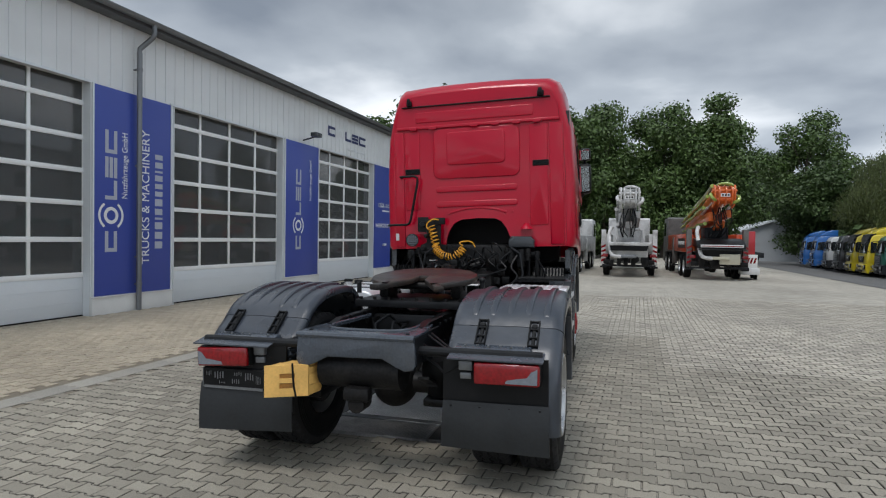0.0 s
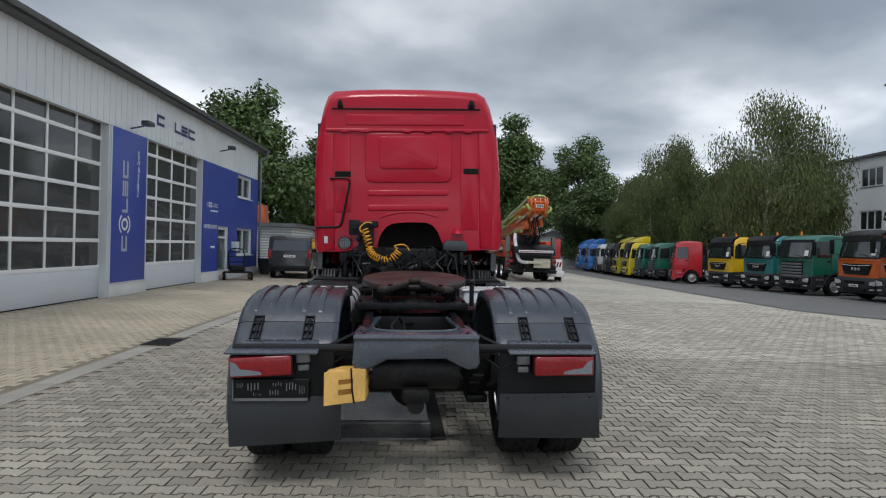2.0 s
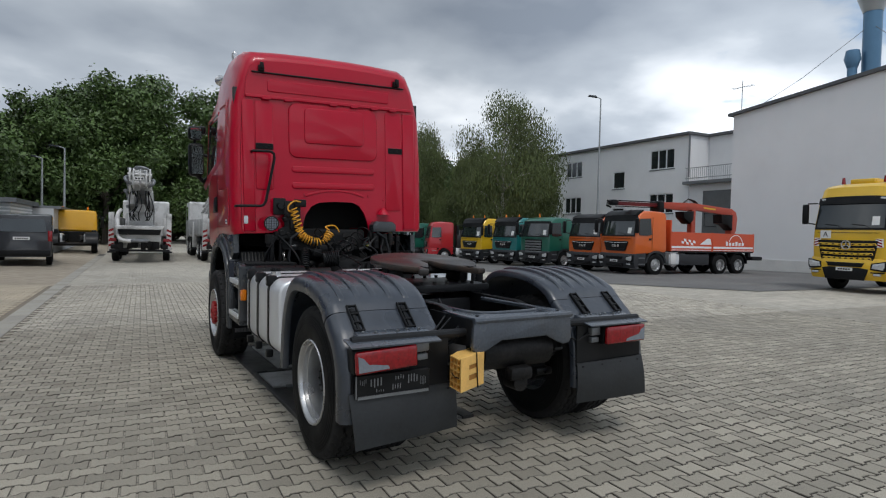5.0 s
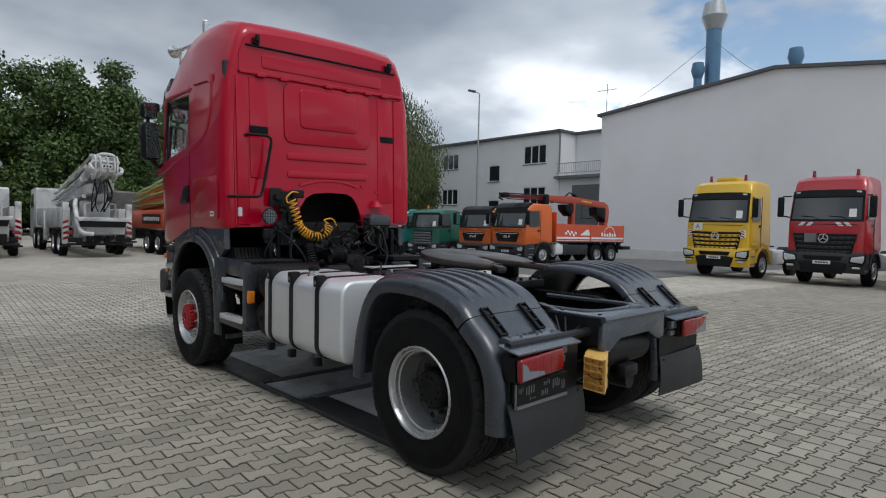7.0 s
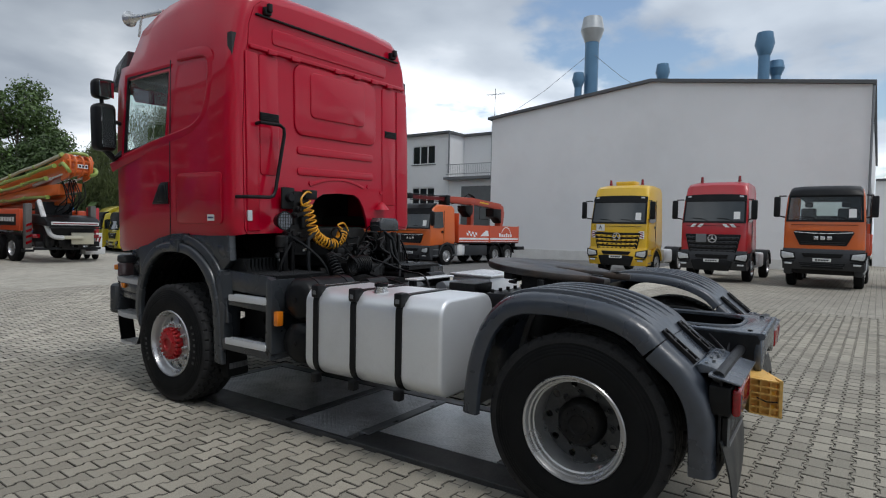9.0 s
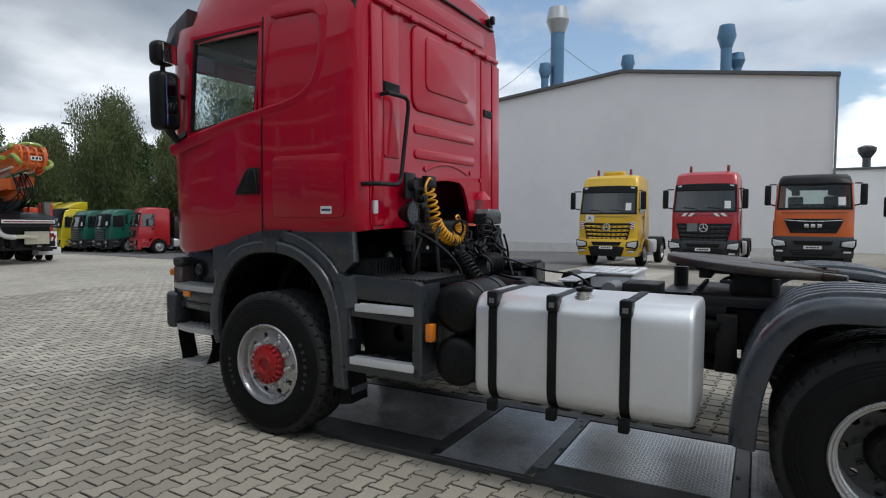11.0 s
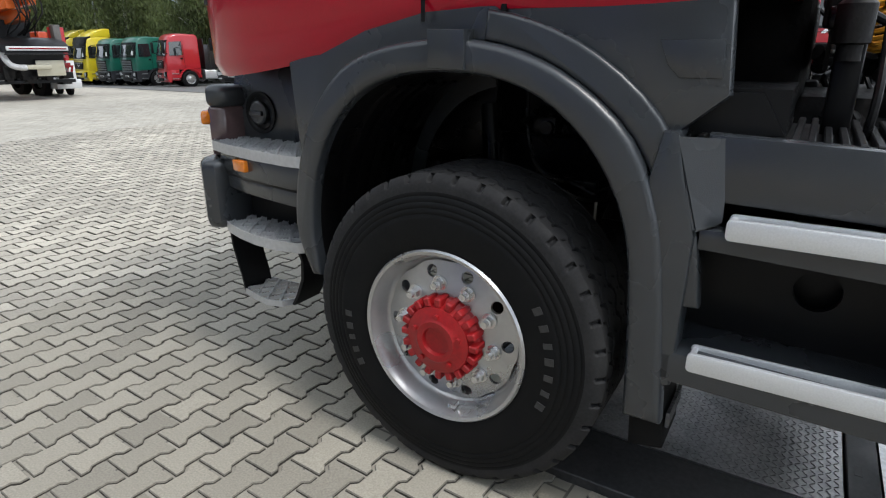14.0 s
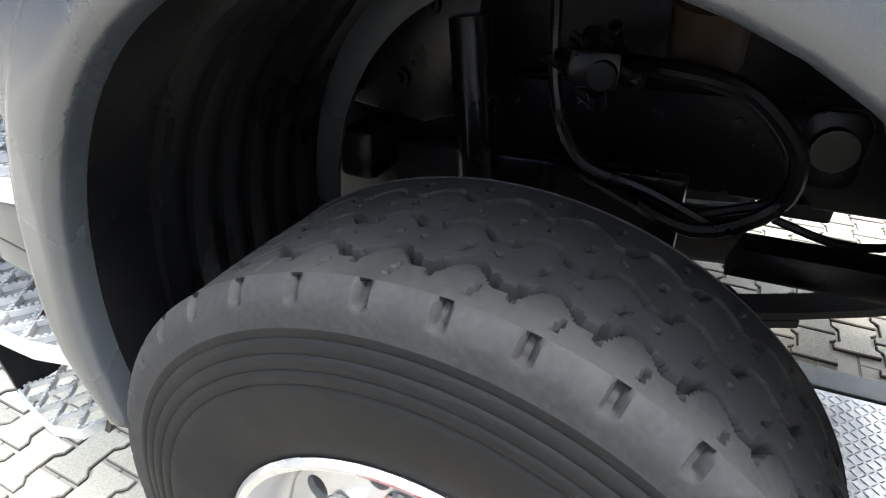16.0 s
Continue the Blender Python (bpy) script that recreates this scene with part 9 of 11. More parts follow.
        prism(bm, [(-2.1, sill + 0.1), (-2.1, 0.95), (-1.98, 0.55), (-1.42, 1.1), (-0.8, 1.15), (-0.8, sill + 0.02)], "x", *sorted((s * (w - 0.05), s * (w - 0.3))))
        P("cab_side_skirt", bm, low)
    bmp.location.z += lift
    # running gear
    for s in (-1, 1):
        far_wheel(t, s * min(1.22, w), -1.42)
        for a in axles:
            far_wheel(t, s * 1.22, a, True)
        bm = B()
        box(bm, *sorted((s * 0.42, s * 0.34)), -length, -0.4, 0.72, 1.0)
        P("chassis_rail", bm, FRAME_STEEL)
    bm = B()
    box(bm, -1.0, 1.0, -2.2, -0.3, 0.5, 1.2)
    P("engine_bay", bm, GREASY)
    for a in (-1.42, *axles):
        bm = B()
        cyl(bm, (-1.0, a, 0.52), (1.0, a, 0.52), 0.1, 12)
        P("axle", bm, GREASY)
    if length > 5:
        for s in (-1, 1):
            bm = B()
            prism(bm, rrect(*sorted((s * 1.2, s * 0.5)), 0.5, 1.08, 0.1, 4), "y", -3.5, -2.35, 0.02, 2)
            P("fuel_tank", bm, ALU)
    for k in range(beacons):
        bm = B()
        x = -0.7 + 1.3 * k if beacons > 1 else 0.3
        cyl(bm, (x, -0.75, roof - 0.02), (x, -0.75, roof + 0.06), 0.06, 12)
        cyl(bm, (x, -0.75, roof + 0.06), (x, -0.75, roof + 0.2), 0.055, 12, 0.045)
        P("beacon", bm, LENS_RED if ws > 2 else LENS_AMBER)
    if cargo == "tractor":
        for s in (-1, 1):
            for a in axles:
                bm = B()
                band(bm, arc((a, 0.52), 0.66, 5, 175, 11), arc((a, 0.52), 0.62, 5, 175, 11), "x", *sorted((s * 1.25, s * 0.62)))
                P("rear_wing", bm, BLACK_PLASTIC)
        bm = B()
        lathe(bm, [(0.48, 0), (0.5, 0.03), (0.48, 0.06), (0, 0.06)], 24, Matrix.Translation((0, axles[0] + 0.3, 1.15)))
        P("fifth_wheel", bm, GREASY)
    elif cargo:
        cargo(t)
    return t


def heading(x, y, deg):
    return pose(x, y, ground_z(x, y) - 0.01, 0, 0, deg)


def tipper(col, z1=2.5, y0=-2.4, y1=-7.2):
    def make(t):
        bm = B()
        box(bm, -1.24, 1.24, y1, y0, 1.12, z1, 0.03)
        body = part("body", bm, col, t)
        for k in range(7):
            for s in (-1, 1):
                y = y0 - 0.3 - k * (y0 - y1 - 0.6) / 6
                bm = B()
                box(bm, *sorted((s * 1.24, s * 1.29)), y - 0.05, y + 0.05, 1.12, z1, 0.01, 1)
                part("stake", bm, col, body)
        bm = B()
        box(bm, -1.24, 1.24, y0 - 0.02, y0 + 0.06, z1, z1 + 0.35)
        part("headboard", bm, col, body)
    return make


def crane_bed(t):
    """Drop-side body with a folded loading crane at the tail."""
    y0, y1 = -2.35, -8.4
    bm = B()
    box(bm, -1.25, 1.25, y1, y0, 1.15, 1.25)
    part("bed_floor", bm, FRAME_STEEL, t)
    for s in (-1, 1):
        for a, b in ((y0, -5.25), (-5.27, y1)):
            bm = B()
            box(bm, *sorted((s * 1.26, s * 1.21)), b, a, 1.22, 2.15, 0.01, 1)
            sd = part("drop_side", bm, P_ORANGE2, t)
            bm = B()
            box(bm, *sorted((s * 1.264, s * 1.26)), b + 0.06, a - 0.06, 1.36, 1.46)
            box(bm, *sorted((s * 1.263, s * 1.26)), b + 0.06, a - 0.06, 1.25, 1.28)
            part("white_stripe", bm, SIGN_WHITE, sd, smooth=0)
            for k in range(2):
                bm = B()
                q = b if k else a - 0.05
                box(bm, *sorted((s * 1.27, s * 1.21)), q, q + 0.05, 1.2, 2.18)
                part("post", bm, P_ORANGE2, sd)
        # chequered flag and swoosh as plain shapes
        bm = B()
        for i in range(6):
            for j in range(2):
                if (i + j) % 2 == 0:
                    yy = -3.1 - i * 0.16
                    prism(bm, [(yy, 1.60 + 0.13 * j - 0.02 * i), (yy - 0.16, 1.58 + 0.13 * j - 0.02 * i), (yy - 0.12, 1.71 + 0.13 * j - 0.02 * i), (yy + 0.04, 1.73 + 0.13 * j - 0.02 * i)], "x", *sorted((s * 1.264, s * 1.26)))
        prism(bm, [(-4.35, 1.56), (-5.2, 1.56), (-5.1, 1.86), (-4.9, 1.88)], "x", *sorted((s * 1.264, s * 1.26)))
        part_each("flag_shape", bm, SIGN_WHITE, t, smooth=0)
        bm = B()
        o = arc((-7.0, 1.55), 0.55, 20, 175, 12)
        band(bm, o, arc((-7.0, 1.55), 0.51, 20, 175, 12), "x", *sorted((s * 1.264, s * 1.26)))
        for k in range(6):
            q = -6.25 - k * 0.24
            box(bm, *sorted((s * 1.264, s * 1.26)), q - 0.16, q, 1.52, 1.74 if k in (0, 3) else 1.68)
        part_each("mark_bar", bm, SIGN_WHITE, t, smooth=0)
    bm = B()
    box(bm, -1.25, 1.25, y0 - 0.05, y0 + 0.02, 1.2, 2.75, 0.01)
    part("headboard", bm, P_ORANGE2, t)
    cr = new("loading_crane")
    cr.parent = t
    bm = B()
    box(bm, -0.2, 0.2, -8.28, -7.92, 1.2, 3.3, 0.05)
    part("column", bm, CRANE_RED, cr)
    bm = B()
    box(bm, -0.16, 0.16, -5.25, -4.95, 1.25, 3.4, 0.04)
    part("rest_post", bm, CRANE_RED, cr)
    bm = B()
    prism(bm, [(-8.38, 2.3), (-8.46, 3.0), (-8.34, 3.36), (-8.0, 3.54), (-5.0, 3.74), (-2.9, 3.70), (-2.5, 3.60), (-2.5, 3.40), (-4.5, 3.30), (-5.0, 3.38), (-7.6, 3.18), (-7.95, 2.92), (-8.0, 2.3)], "x", -0.16, 0.16, 0.03)
    part("boom", bm, CRANE_RED, cr)
    for s in (-1, 1):
        bm = B()
        prism(bm, [(-6.7, 3.42), (-6.7, 3.50), (-5.8, 3.56), (-5.8, 3.48)], "x", *sorted((s * 0.165, s * 0.16)))
        part("boom_mark", bm, P_YELLOW, cr, "yellow marking strip")
    bm = B()
    prism(bm, [(-2.7, 3.44), (-2.7, 3.62), (0.2, 3.60), (0.2, 3.42)], "x", -0.14, 0.06, 0.02)
    part("extension", bm, mat("dark_crane_red", (0.16, 0.012, 0.014), 0.45, var=0.3, scale=3), cr)
    bm = B()
    tube(bm, [(-0.2, -2.7, 3.66), (-0.2, 0.1, 3.64)], 0.03, 8)
    tube(bm, [(0.12, -2.7, 3.40), (0.12, 0.0, 3.38)], 0.025, 8)
    part_each("extension_ram", bm, BLACK_PLASTIC, cr)
    bm = B()
    box(bm, -0.24, 0.16, 0.1, 0.5, 3.40, 3.68, 0.08)
    tube(bm, [(-0.05, 0.35, 3.5), (-0.05, 0.68, 3.62), (-0.05, 0.72, 3.38), (-0.05, 0.45, 3.3)], 0.05, 8)
    box(bm, -0.3, 0.3, -2.85, -2.5, 3.2, 3.74, 0.06)
    part_each("crane_head", bm, BLACK_PLASTIC, cr)
    bm = B()
    for k in range(5):
        tube(bm, [(0.05 * k - 0.1, -4.3, 3.6), (0.05 * k - 0.12, -4.7 - 0.05 * k, 3.95), (0.05 * k - 0.1, -5.2, 3.86), (0.04 * k, -5.7, 3.62)], 0.022, 6)
        tube(bm, [(0.06 * k - 0.12, -2.9, 3.6), (0.06 * k - 0.12, -3.5, 3.42 - 0.03 * k), (0.05 * k - 0.1, -4.3, 3.5)], 0.02, 6)
    part_each("crane_hose", bm, BLACK_PLASTIC, cr)
    bm = B()
    prism(bm, [(-4.95, 3.3), (-4.2, 3.25), (-4.25, 2.95), (-4.7, 2.62), (-4.95, 2.85)], "x", -0.3, 0.3, 0.04)
    part("clamp", bm, BLACK_PLASTIC, cr)
    bm = B()
    prism(bm, [(-7.9, 3.2), (-7.0, 3.2), (-7.05, 2.72), (-7.5, 2.62), (-7.9, 2.35)], "x", -0.32, 0.28, 0.05)
    part("clamp", bm, BLACK_PLASTIC, cr)
    bm = B()
    tube(bm, [(0.2, -6.95, 3.3), (0.2, -6.3, 3.25), (0.2, -6.3, 2.55), (0.2, -7.2, 2.55)], 0.02, 6)
    part("clamp_frame", bm, BLACK_PLASTIC, cr)
    for s in (-1, 1):
        for q in range(2):
            bm = B()
            ao = arc((-5.95 - 1.35 * q, 0.52), 0.66, 5, 175, 11)
            band(bm, ao, arc((-5.95 - 1.35 * q, 0.52), 0.62, 5, 175, 11), "x", *sorted((s * 1.25, s * 0.7)))
            part("rear_wing", bm, BLACK_PLASTIC, t)
    bm = B()
    box(bm, 0.95, 1.22, -5.1, -3.0, 0.5, 1.05, 0.03)
    box(bm, -1.22, -0.95, -5.1, -3.0, 0.5, 1.05, 0.03)
    part_each("tool_box", bm, FLEET_GREY, t)
    bm = B()
    for s in (-1, 1):
        box(bm, *sorted((s * 1.24, s * 1.2)), -2.75, -2.4, 0.55, 1.1, 0.01)
    part_each("side_guard", bm, PLATE_WHITE, t)
    bm = B()
    box(bm, -1.2, 1.2, -9.2, -8.42, 0.75, 0.95, 0.02)
    box(bm, -0.9, -0.7, -8.65, -8.45, 0.9, 1.9)
    part("tail_coupling", bm, FRAME_STEEL, t)


def build_row():
    G = "lorries parked in a row along the yard"
    lorry("lorry", "orange low-cab lorry with a drop-side bed and folded loading crane", heading(16.75, 22.15, 88), P_ORANGE, 3.18, style="man", length=9.3, axles=(-5.95, -7.3), cargo=crane_bed, group=G)
    lorry("lorry", "orange low-cab lorry parked beside a crane lorry", heading(17.3, 25.25, 93), P_ORANGE, 3.12, style="man", length=8, axles=(-4.6, -5.95), cargo=tipper(P_ORANGE2, 2.3), group=G)
    lorry("lorry", "dark green lorry with a silver slatted grille", heading(17.0, 29.4, 98), P_GREEN, 3.12, style="slats", length=8, axles=(-4.8, -6.1), visor=False, beacons=1, cargo=tipper(P_GREEN, 2.4), group=G)
    lorry("lorry", "teal lorry with a dark grey bumper and roof lamps", heading(17.2, 33.1, 98), P_TEAL, 3.22, style="man", length=8, axles=(-4.8, -6.1), beacons=2, cargo=tipper(P_TEAL, 2.4), group=G)
    lorry("lorry", "yellow tipper lorry with a black visor", heading(17.0, 37.2, 98), P_YELLOW, 3.30, style="man", length=8, axles=(-4.6, -5.95), beacons=2, cargo=tipper(P_YELLOW, 2.5), group=G)
    lorry("lorry", "red low-cab lorry turned a little out of the row", heading(16.8, 44.2, 72), P_RED, 3.25, style="man", low=P_RED, length=8, axles=(-4.6, -5.95), visor=False, cargo=tipper(P_BLACK, 2.6), group=G)
    lorry("lorry", "dark green lorry in the parked row", heading(17.0, 48.6, 85), P_GREEN, 3.25, style="slats", length=8, axles=(-4.6,), visor=False, cargo=tipper(P_GREEN, 2.4), group=G)
    lorry("lorry", "dark green lorry in the parked row", heading(17.0, 52.0, 85), P_GREEN, 3.25, style="slats", length=8, axles=(-4.6,), visor=False, cargo=tipper(P_GREEN, 2.4), group=G)
    lorry("lorry", "lemon yellow high-roof tractor unit in the parked row", heading(17.0, 55.4, 85), P_LEMON, 3.45, style="man", low=P_LEMON, length=6, deflector=True, cargo="tractor", group=G)
    lorry("lorry", "mustard yellow high-roof tractor unit in the parked row", heading(17.0, 58.6, 85), P_OLIVE, 3.45, style="man", low=P_OLIVE, length=6, deflector=True, cargo="tractor", group=G)
    lorry("lorry", "black tractor unit in the parked row", heading(17.0, 61.9, 85), P_BLACK, 3.4, style="slats", length=6, cargo="tractor", group=G)
    lorry("lorry", "white tractor unit in the parked row", heading(17.0, 65.2, 85), P_WHITE, 3.3, style="slats", length=6, cargo="tractor", group=G)
    lorry("lorry", "bright blue high-roof tractor unit in the parked row", heading(16.8, 69.0, 85), P_BLUE, 3.4, style="star", low=P_BLUE, length=6, deflector=True, cargo="tractor", group=G)
    lorry("lorry", "bright blue high-roof tractor unit in the parked row", heading(16.8, 73.0, 85), P_BLUE, 3.4, style="star", low=P_BLUE, length=6, deflector=True, cargo="tractor", group=G)
    G2 = "tractor units in front of the white hall"
    a = lorry("lorry", "yellow tractor unit with a barred grille and roof hatch", heading(16.75, 11.42, 90), P_YELLOW, 3.70, wt=2.99, ws=2.14, w=1.17, lift=0.10, style="star", low=P_YELLOW, length=6.2, beacons=2, cargo="tractor", group=G2)
    b = lorry("lorry", "red tractor unit with a dark grey bumper and striped bonnet", heading(17.0, 7.92, 90), P_RED, 3.74, wt=3.02, ws=2.22, w=1.13, lift=0.12, style="star", length=6.2, beacons=2, cargo="tractor", group=G2)
    lorry("lorry", "orange lorry with a black roof and dark grey bumper", heading(17.0, 4.50, 90), P_ORANGE, 3.48, wt=3.12, ws=2.30, w=1.15, lift=0.30, style="man", black_top=True, clear=True, visor=False, length=7, axles=(-4.6, -5.95), cargo=tipper(P_ORANGE2, 1.9), group=G2)
    lorry("lorry", "white lorry with a dark grey tipping body", heading(18.6, 0.9, 74), P_WHITE, 3.1, style="star", length=8, axles=(-4.6, -5.95), visor=False, cargo=tipper(P_RED, 1.9), group=G2)
    bm = B()
    prism(bm, rrect(-0.42, 0.42, -1.35, -0.75, 0.1, 4), "z", 3.66, 3.84, 0.04, 3)
    part("roof_hatch", bm, P_YELLOW, a)
    bm = B()
    box(bm, 0.52, 0.86, 0.012, 0.04, 1.79, 2.06)
    part("letter_plate", bm, PLATE_WHITE, a)
    words("letter", "A", 0.24, BLACK_PLASTIC, Matrix.Translation((0.69, 0.042, 1.92)) @ Matrix(((-1, 0, 0, 0), (0, 0, 1, 0), (0, 1, 0, 0), (0, 0, 0, 1))), a)
    for s in (-1, 1):
        for k in range(2):
            bm = B()
            x = s * (0.42 + 0.24 * k)
            prism(bm, [(x, 2.02), (x + s * 0.13, 2.02), (x + s * 0.02, 2.14), (x - s * 0.11, 2.14)], "y", 0.0, 0.034)
            part("warning_stripe", bm, SIGN_WHITE, b)
        bm = B()
        box(bm, *sorted((s * 1.06, s * 0.86)), -0.06, 0.026, 1.52, 1.80, 0.004, 1)
        bd = part("warning_board", bm, SIGN_WHITE, a)
        for k in range(3):
            bm = B()
            z = 1.53 + 0.09 * k
            prism(bm, [(s * 0.865, z + 0.07), (s * 1.055, z - 0.0), (s * 1.055, z + 0.045), (s * 0.865, z + 0.115 if k < 2 else 1.795)], "y", 0.02, 0.029)
            part("stripe", bm, LENS_RED, bd)
    bm = B()
    box(bm, 0.20, 0.56, 0.06, 0.10, 1.46, 1.76, 0.005, 1)
    part("coupling_plate", bm, ZINC, b)
    for t_ in (a, b):
        bm = B()
        prism(bm, [(-0.72, 0.80), (-0.46, 0.84), (0.46, 0.84), (0.72, 0.80), (0.60, 0.43), (-0.60, 0.43)], "y", 0.06, 0.132, 0.02)
        part("bumper_well", bm, BLACK_PLASTIC, t_)


build_row()


# ---- concrete pump lorries, seen from behind ----
def pump(label, x, y, deg, body, boom, pipe, side_text=False, boom_tip=(0, 0, 0), tall=4.2):
    """Rear at y = 0; the lorry heads +y."""
    t = thing("concrete_pump", label, "concrete pump", heading(x, y, deg), "concrete pumps at the far end of the yard")

    def P(nm, bm, m, parent=None):
        return part(nm, bm, m, parent or t, "", 35)
    for s in (-1, 1):
        for a in (1.6, 3.0, 7.2, 8.7):
            far_wheel(t, s * 1.22, a, a < 4)
        bm = B()
        box(bm, *sorted((s * 0.45, s * 0.35)), 0.2, 10.4, 0.75, 1.05)
        P("chassis_rail", bm, FRAME_STEEL)
        # rear and front support legs
        for yy in (0.35, 5.2):
            lg = new("support_leg")
            lg.parent = t
            bm = B()
            box(bm, *sorted((s * 1.28, s * 1.06)), yy - 0.12, yy + 0.12, 0.55, 2.25 if yy < 1 else 1.9, 0.02)
            part("leg", bm, P_DUSTY if body is P_DUSTY else P_GRIMY, lg)
            bm = B()
            box(bm, *sorted((s * 1.32, s * 1.0)), yy - 0.18, yy + 0.18, 0.42, 0.50, 0.02)
            part("foot", bm, FRAME_STEEL, lg)
            if yy < 1:
                for k in range(4):
                    bm = B()
                    prism(bm, [(s * 1.27, 0.7 + 0.22 * k), (s * 1.07, 0.78 + 0.22 * k), (s * 1.07, 0.88 + 0.22 * k), (s * 1.27, 0.80 + 0.22 * k)], "y", yy - 0.13, yy - 0.12)
                    part("warning_stripe", bm, LENS_RED, lg)
        bm = B()
        box(bm, *sorted((s * 1.22, s * 0.9)), 0.9, 7.8, 1.2, 2.05, 0.05)
        sd = P("side_body", bm, body)
        if side_text and s < 0:
            bm = B()
            box(bm, -1.226, -1.22, 1.2, 3.6, 1.40, 1.85)
            pl = part("name_board", bm, BLACK_PLASTIC, sd)
            for k in range(9):
                bm = B()
                box(bm, -1.232, -1.226, 1.35 + 0.235 * k, 1.53 + 0.235 * k, 1.55, 1.72)
                part("mark_bar", bm, PLATE_WHITE, pl)
    # cab in front
    bm = B()
    prism(bm, [(8.2, 1.1), (8.2, 3.0), (8.4, 3.1), (9.9, 3.05), (10.25, 2.0), (10.3, 0.5), (9.6, 0.5), (9.4, 1.1)], "x", -1.2, 1.2, 0.06, 2)
    P("cab", bm, body if body is P_DUSTY else P_GRIMY)
    bm = B()
    prism(bm, [(8.9, 2.0), (9.95, 2.0), (9.75, 2.8), (8.9, 2.8)], "x", -1.206, 1.206)
    P("side_window", bm, SCREEN)
    # hopper with grate and pipe bends, covered on the orange lorry
    bm = B()
    prism(bm, [(-0.55, 1.55), (-0.45, 1.0), (-0.05, 0.65), (0.55, 0.65), (0.75, 1.55)], "x", -0.85, 0.85, 0.03)
    hp = P("hopper", bm, P_DUSTY if body is P_DUSTY else FRAME_STEEL)
    if body is P_DUSTY:
        bm = B()
        prism(bm, [(-0.98, 1.66), (0.98, 1.66), (0.90, 1.50), (-0.90, 1.50)], "y", -0.80, -0.60, 0.03)
        part("hopper_rim", bm, P_DUSTY, hp)
        bm = B()
        prism(bm, [(-0.86, 1.50), (0.86, 1.50), (0.80, 1.26), (-0.80, 1.26)], "y", -0.70, -0.58, 0.02)
        part("rubber_apron", bm, BLACK_PLASTIC, hp)
        for k in range(11):
            bm = B()
            cyl(bm, (-0.75 + 0.15 * k, -0.5, 1.63), (-0.75 + 0.15 * k, 0.7, 1.63), 0.018, 6)
            part("grate_bar", bm, FRAME_STEEL, hp)
    else:
        bm = B()
        prism(bm, [(-0.78, 1.40), (-0.74, 1.58), (-0.50, 1.74), (0.0, 1.84), (0.7, 1.86), (0.8, 1.5)], "x", -0.98, 0.98, 0.06, 3)
        part("hopper_cover", bm, BLACK_PLASTIC, hp)
        bm = B()
        box(bm, -0.86, 0.86, -0.82, -0.78, 1.46, 1.58, 0.01)
        wb = part("warning_bar", bm, P_WHITE, hp)
        bm = B()
        box(bm, -0.80, 0.80, -0.826, -0.82, 1.50, 1.535)
        part("red_stripe", bm, LENS_RED, wb)
        bm = B()
        box(bm, -0.05, 0.78, -0.60, -0.56, 0.72, 1.18, 0.02)
        part("white_panel", bm, P_CREAM, hp)
        bm = B()
        tube(bm, [(-0.95, -0.85, 1.36), (0.95, -0.85, 1.36)], 0.022, 8)
        part("rail", bm, FRAME_STEEL, hp)
    rnd = random.Random(len(label))
    bm = B()
    for k in range(10):
        u = rnd.uniform(-0.8, 0.8)
        box(bm, u - 0.1, u + 0.1, -0.4, -0.2, rnd.uniform(0.55, 0.7), rnd.uniform(0.75, 1.1), 0.02)
    for s in (-1, 1):
        cyl(bm, (s * 0.35, -0.5, 0.85), (s * 0.35, 0.6, 0.9), 0.12, 14)
        box(bm, *sorted((s * 1.15, s * 0.85)), -0.3, -0.1, 0.62, 0.82, 0.02)
    part_each("pump_part", bm, GREASY, t)
    bm = B()
    tube(bm, curve([(-0.35, -0.62, 0.98), (-0.62, -0.66, 1.0), (-0.80, -0.60, 1.12), (-0.86, -0.40, 1.5), (-0.90, -0.1, 2.1), (-0.80, 0.3, 2.35)], 16), 0.085, 12)
    P("delivery_bend", bm, P_DUSTY)
    bm = B()
    box(bm, -0.36, 0.35, -0.72, -0.55, 0.92, 1.06, 0.05)
    P("lamp_bar", bm, P_CREAM if body is not P_DUSTY else ZINC)
    bm = B()
    for s in (-1, 1):
        box(bm, *sorted((s * 1.2, s * 0.95)), -0.15, -0.08, 0.95, 1.1, 0.01)
    part_each("tail_lamp", bm, LENS_RED, t)
    bm = B()
    box(bm, -1.2, 1.2, -0.3, -0.15, 0.5, 0.6, 0.01)
    P("underride_bar", bm, FRAME_STEEL)
    # turret and folded boom: a deep upper box arm over slimmer ones
    bm = B()
    cyl(bm, (0, 6.6, 1.2), (0, 6.6, 2.6), 0.45, 20)
    P("turret", bm, boom)
    H = tall

    def arm(u, w, line_top, line_low, material=boom):
        bm = B()
        prism(bm, line_top + line_low[::-1], "x", u - w / 2, u + w / 2, 0.03)
        return P("boom_arm", bm, material)
    A = arm(0.02, 0.64, [(7.2, 2.75), (3.0, 3.35), (0.0, H - 0.02), (-0.75, H + 0.12), (-0.98, H + 0.08)], [(7.2, 2.45), (3.0, 2.85), (0.0, H - 0.62), (-0.7, H - 0.62), (-1.0, H - 0.40)])
    arm(0.36, 0.24, [(7.2, 2.5), (0.2, 3.15), (-0.3, 3.10)], [(7.2, 2.2), (0.2, 2.75), (-0.25, 2.78)])
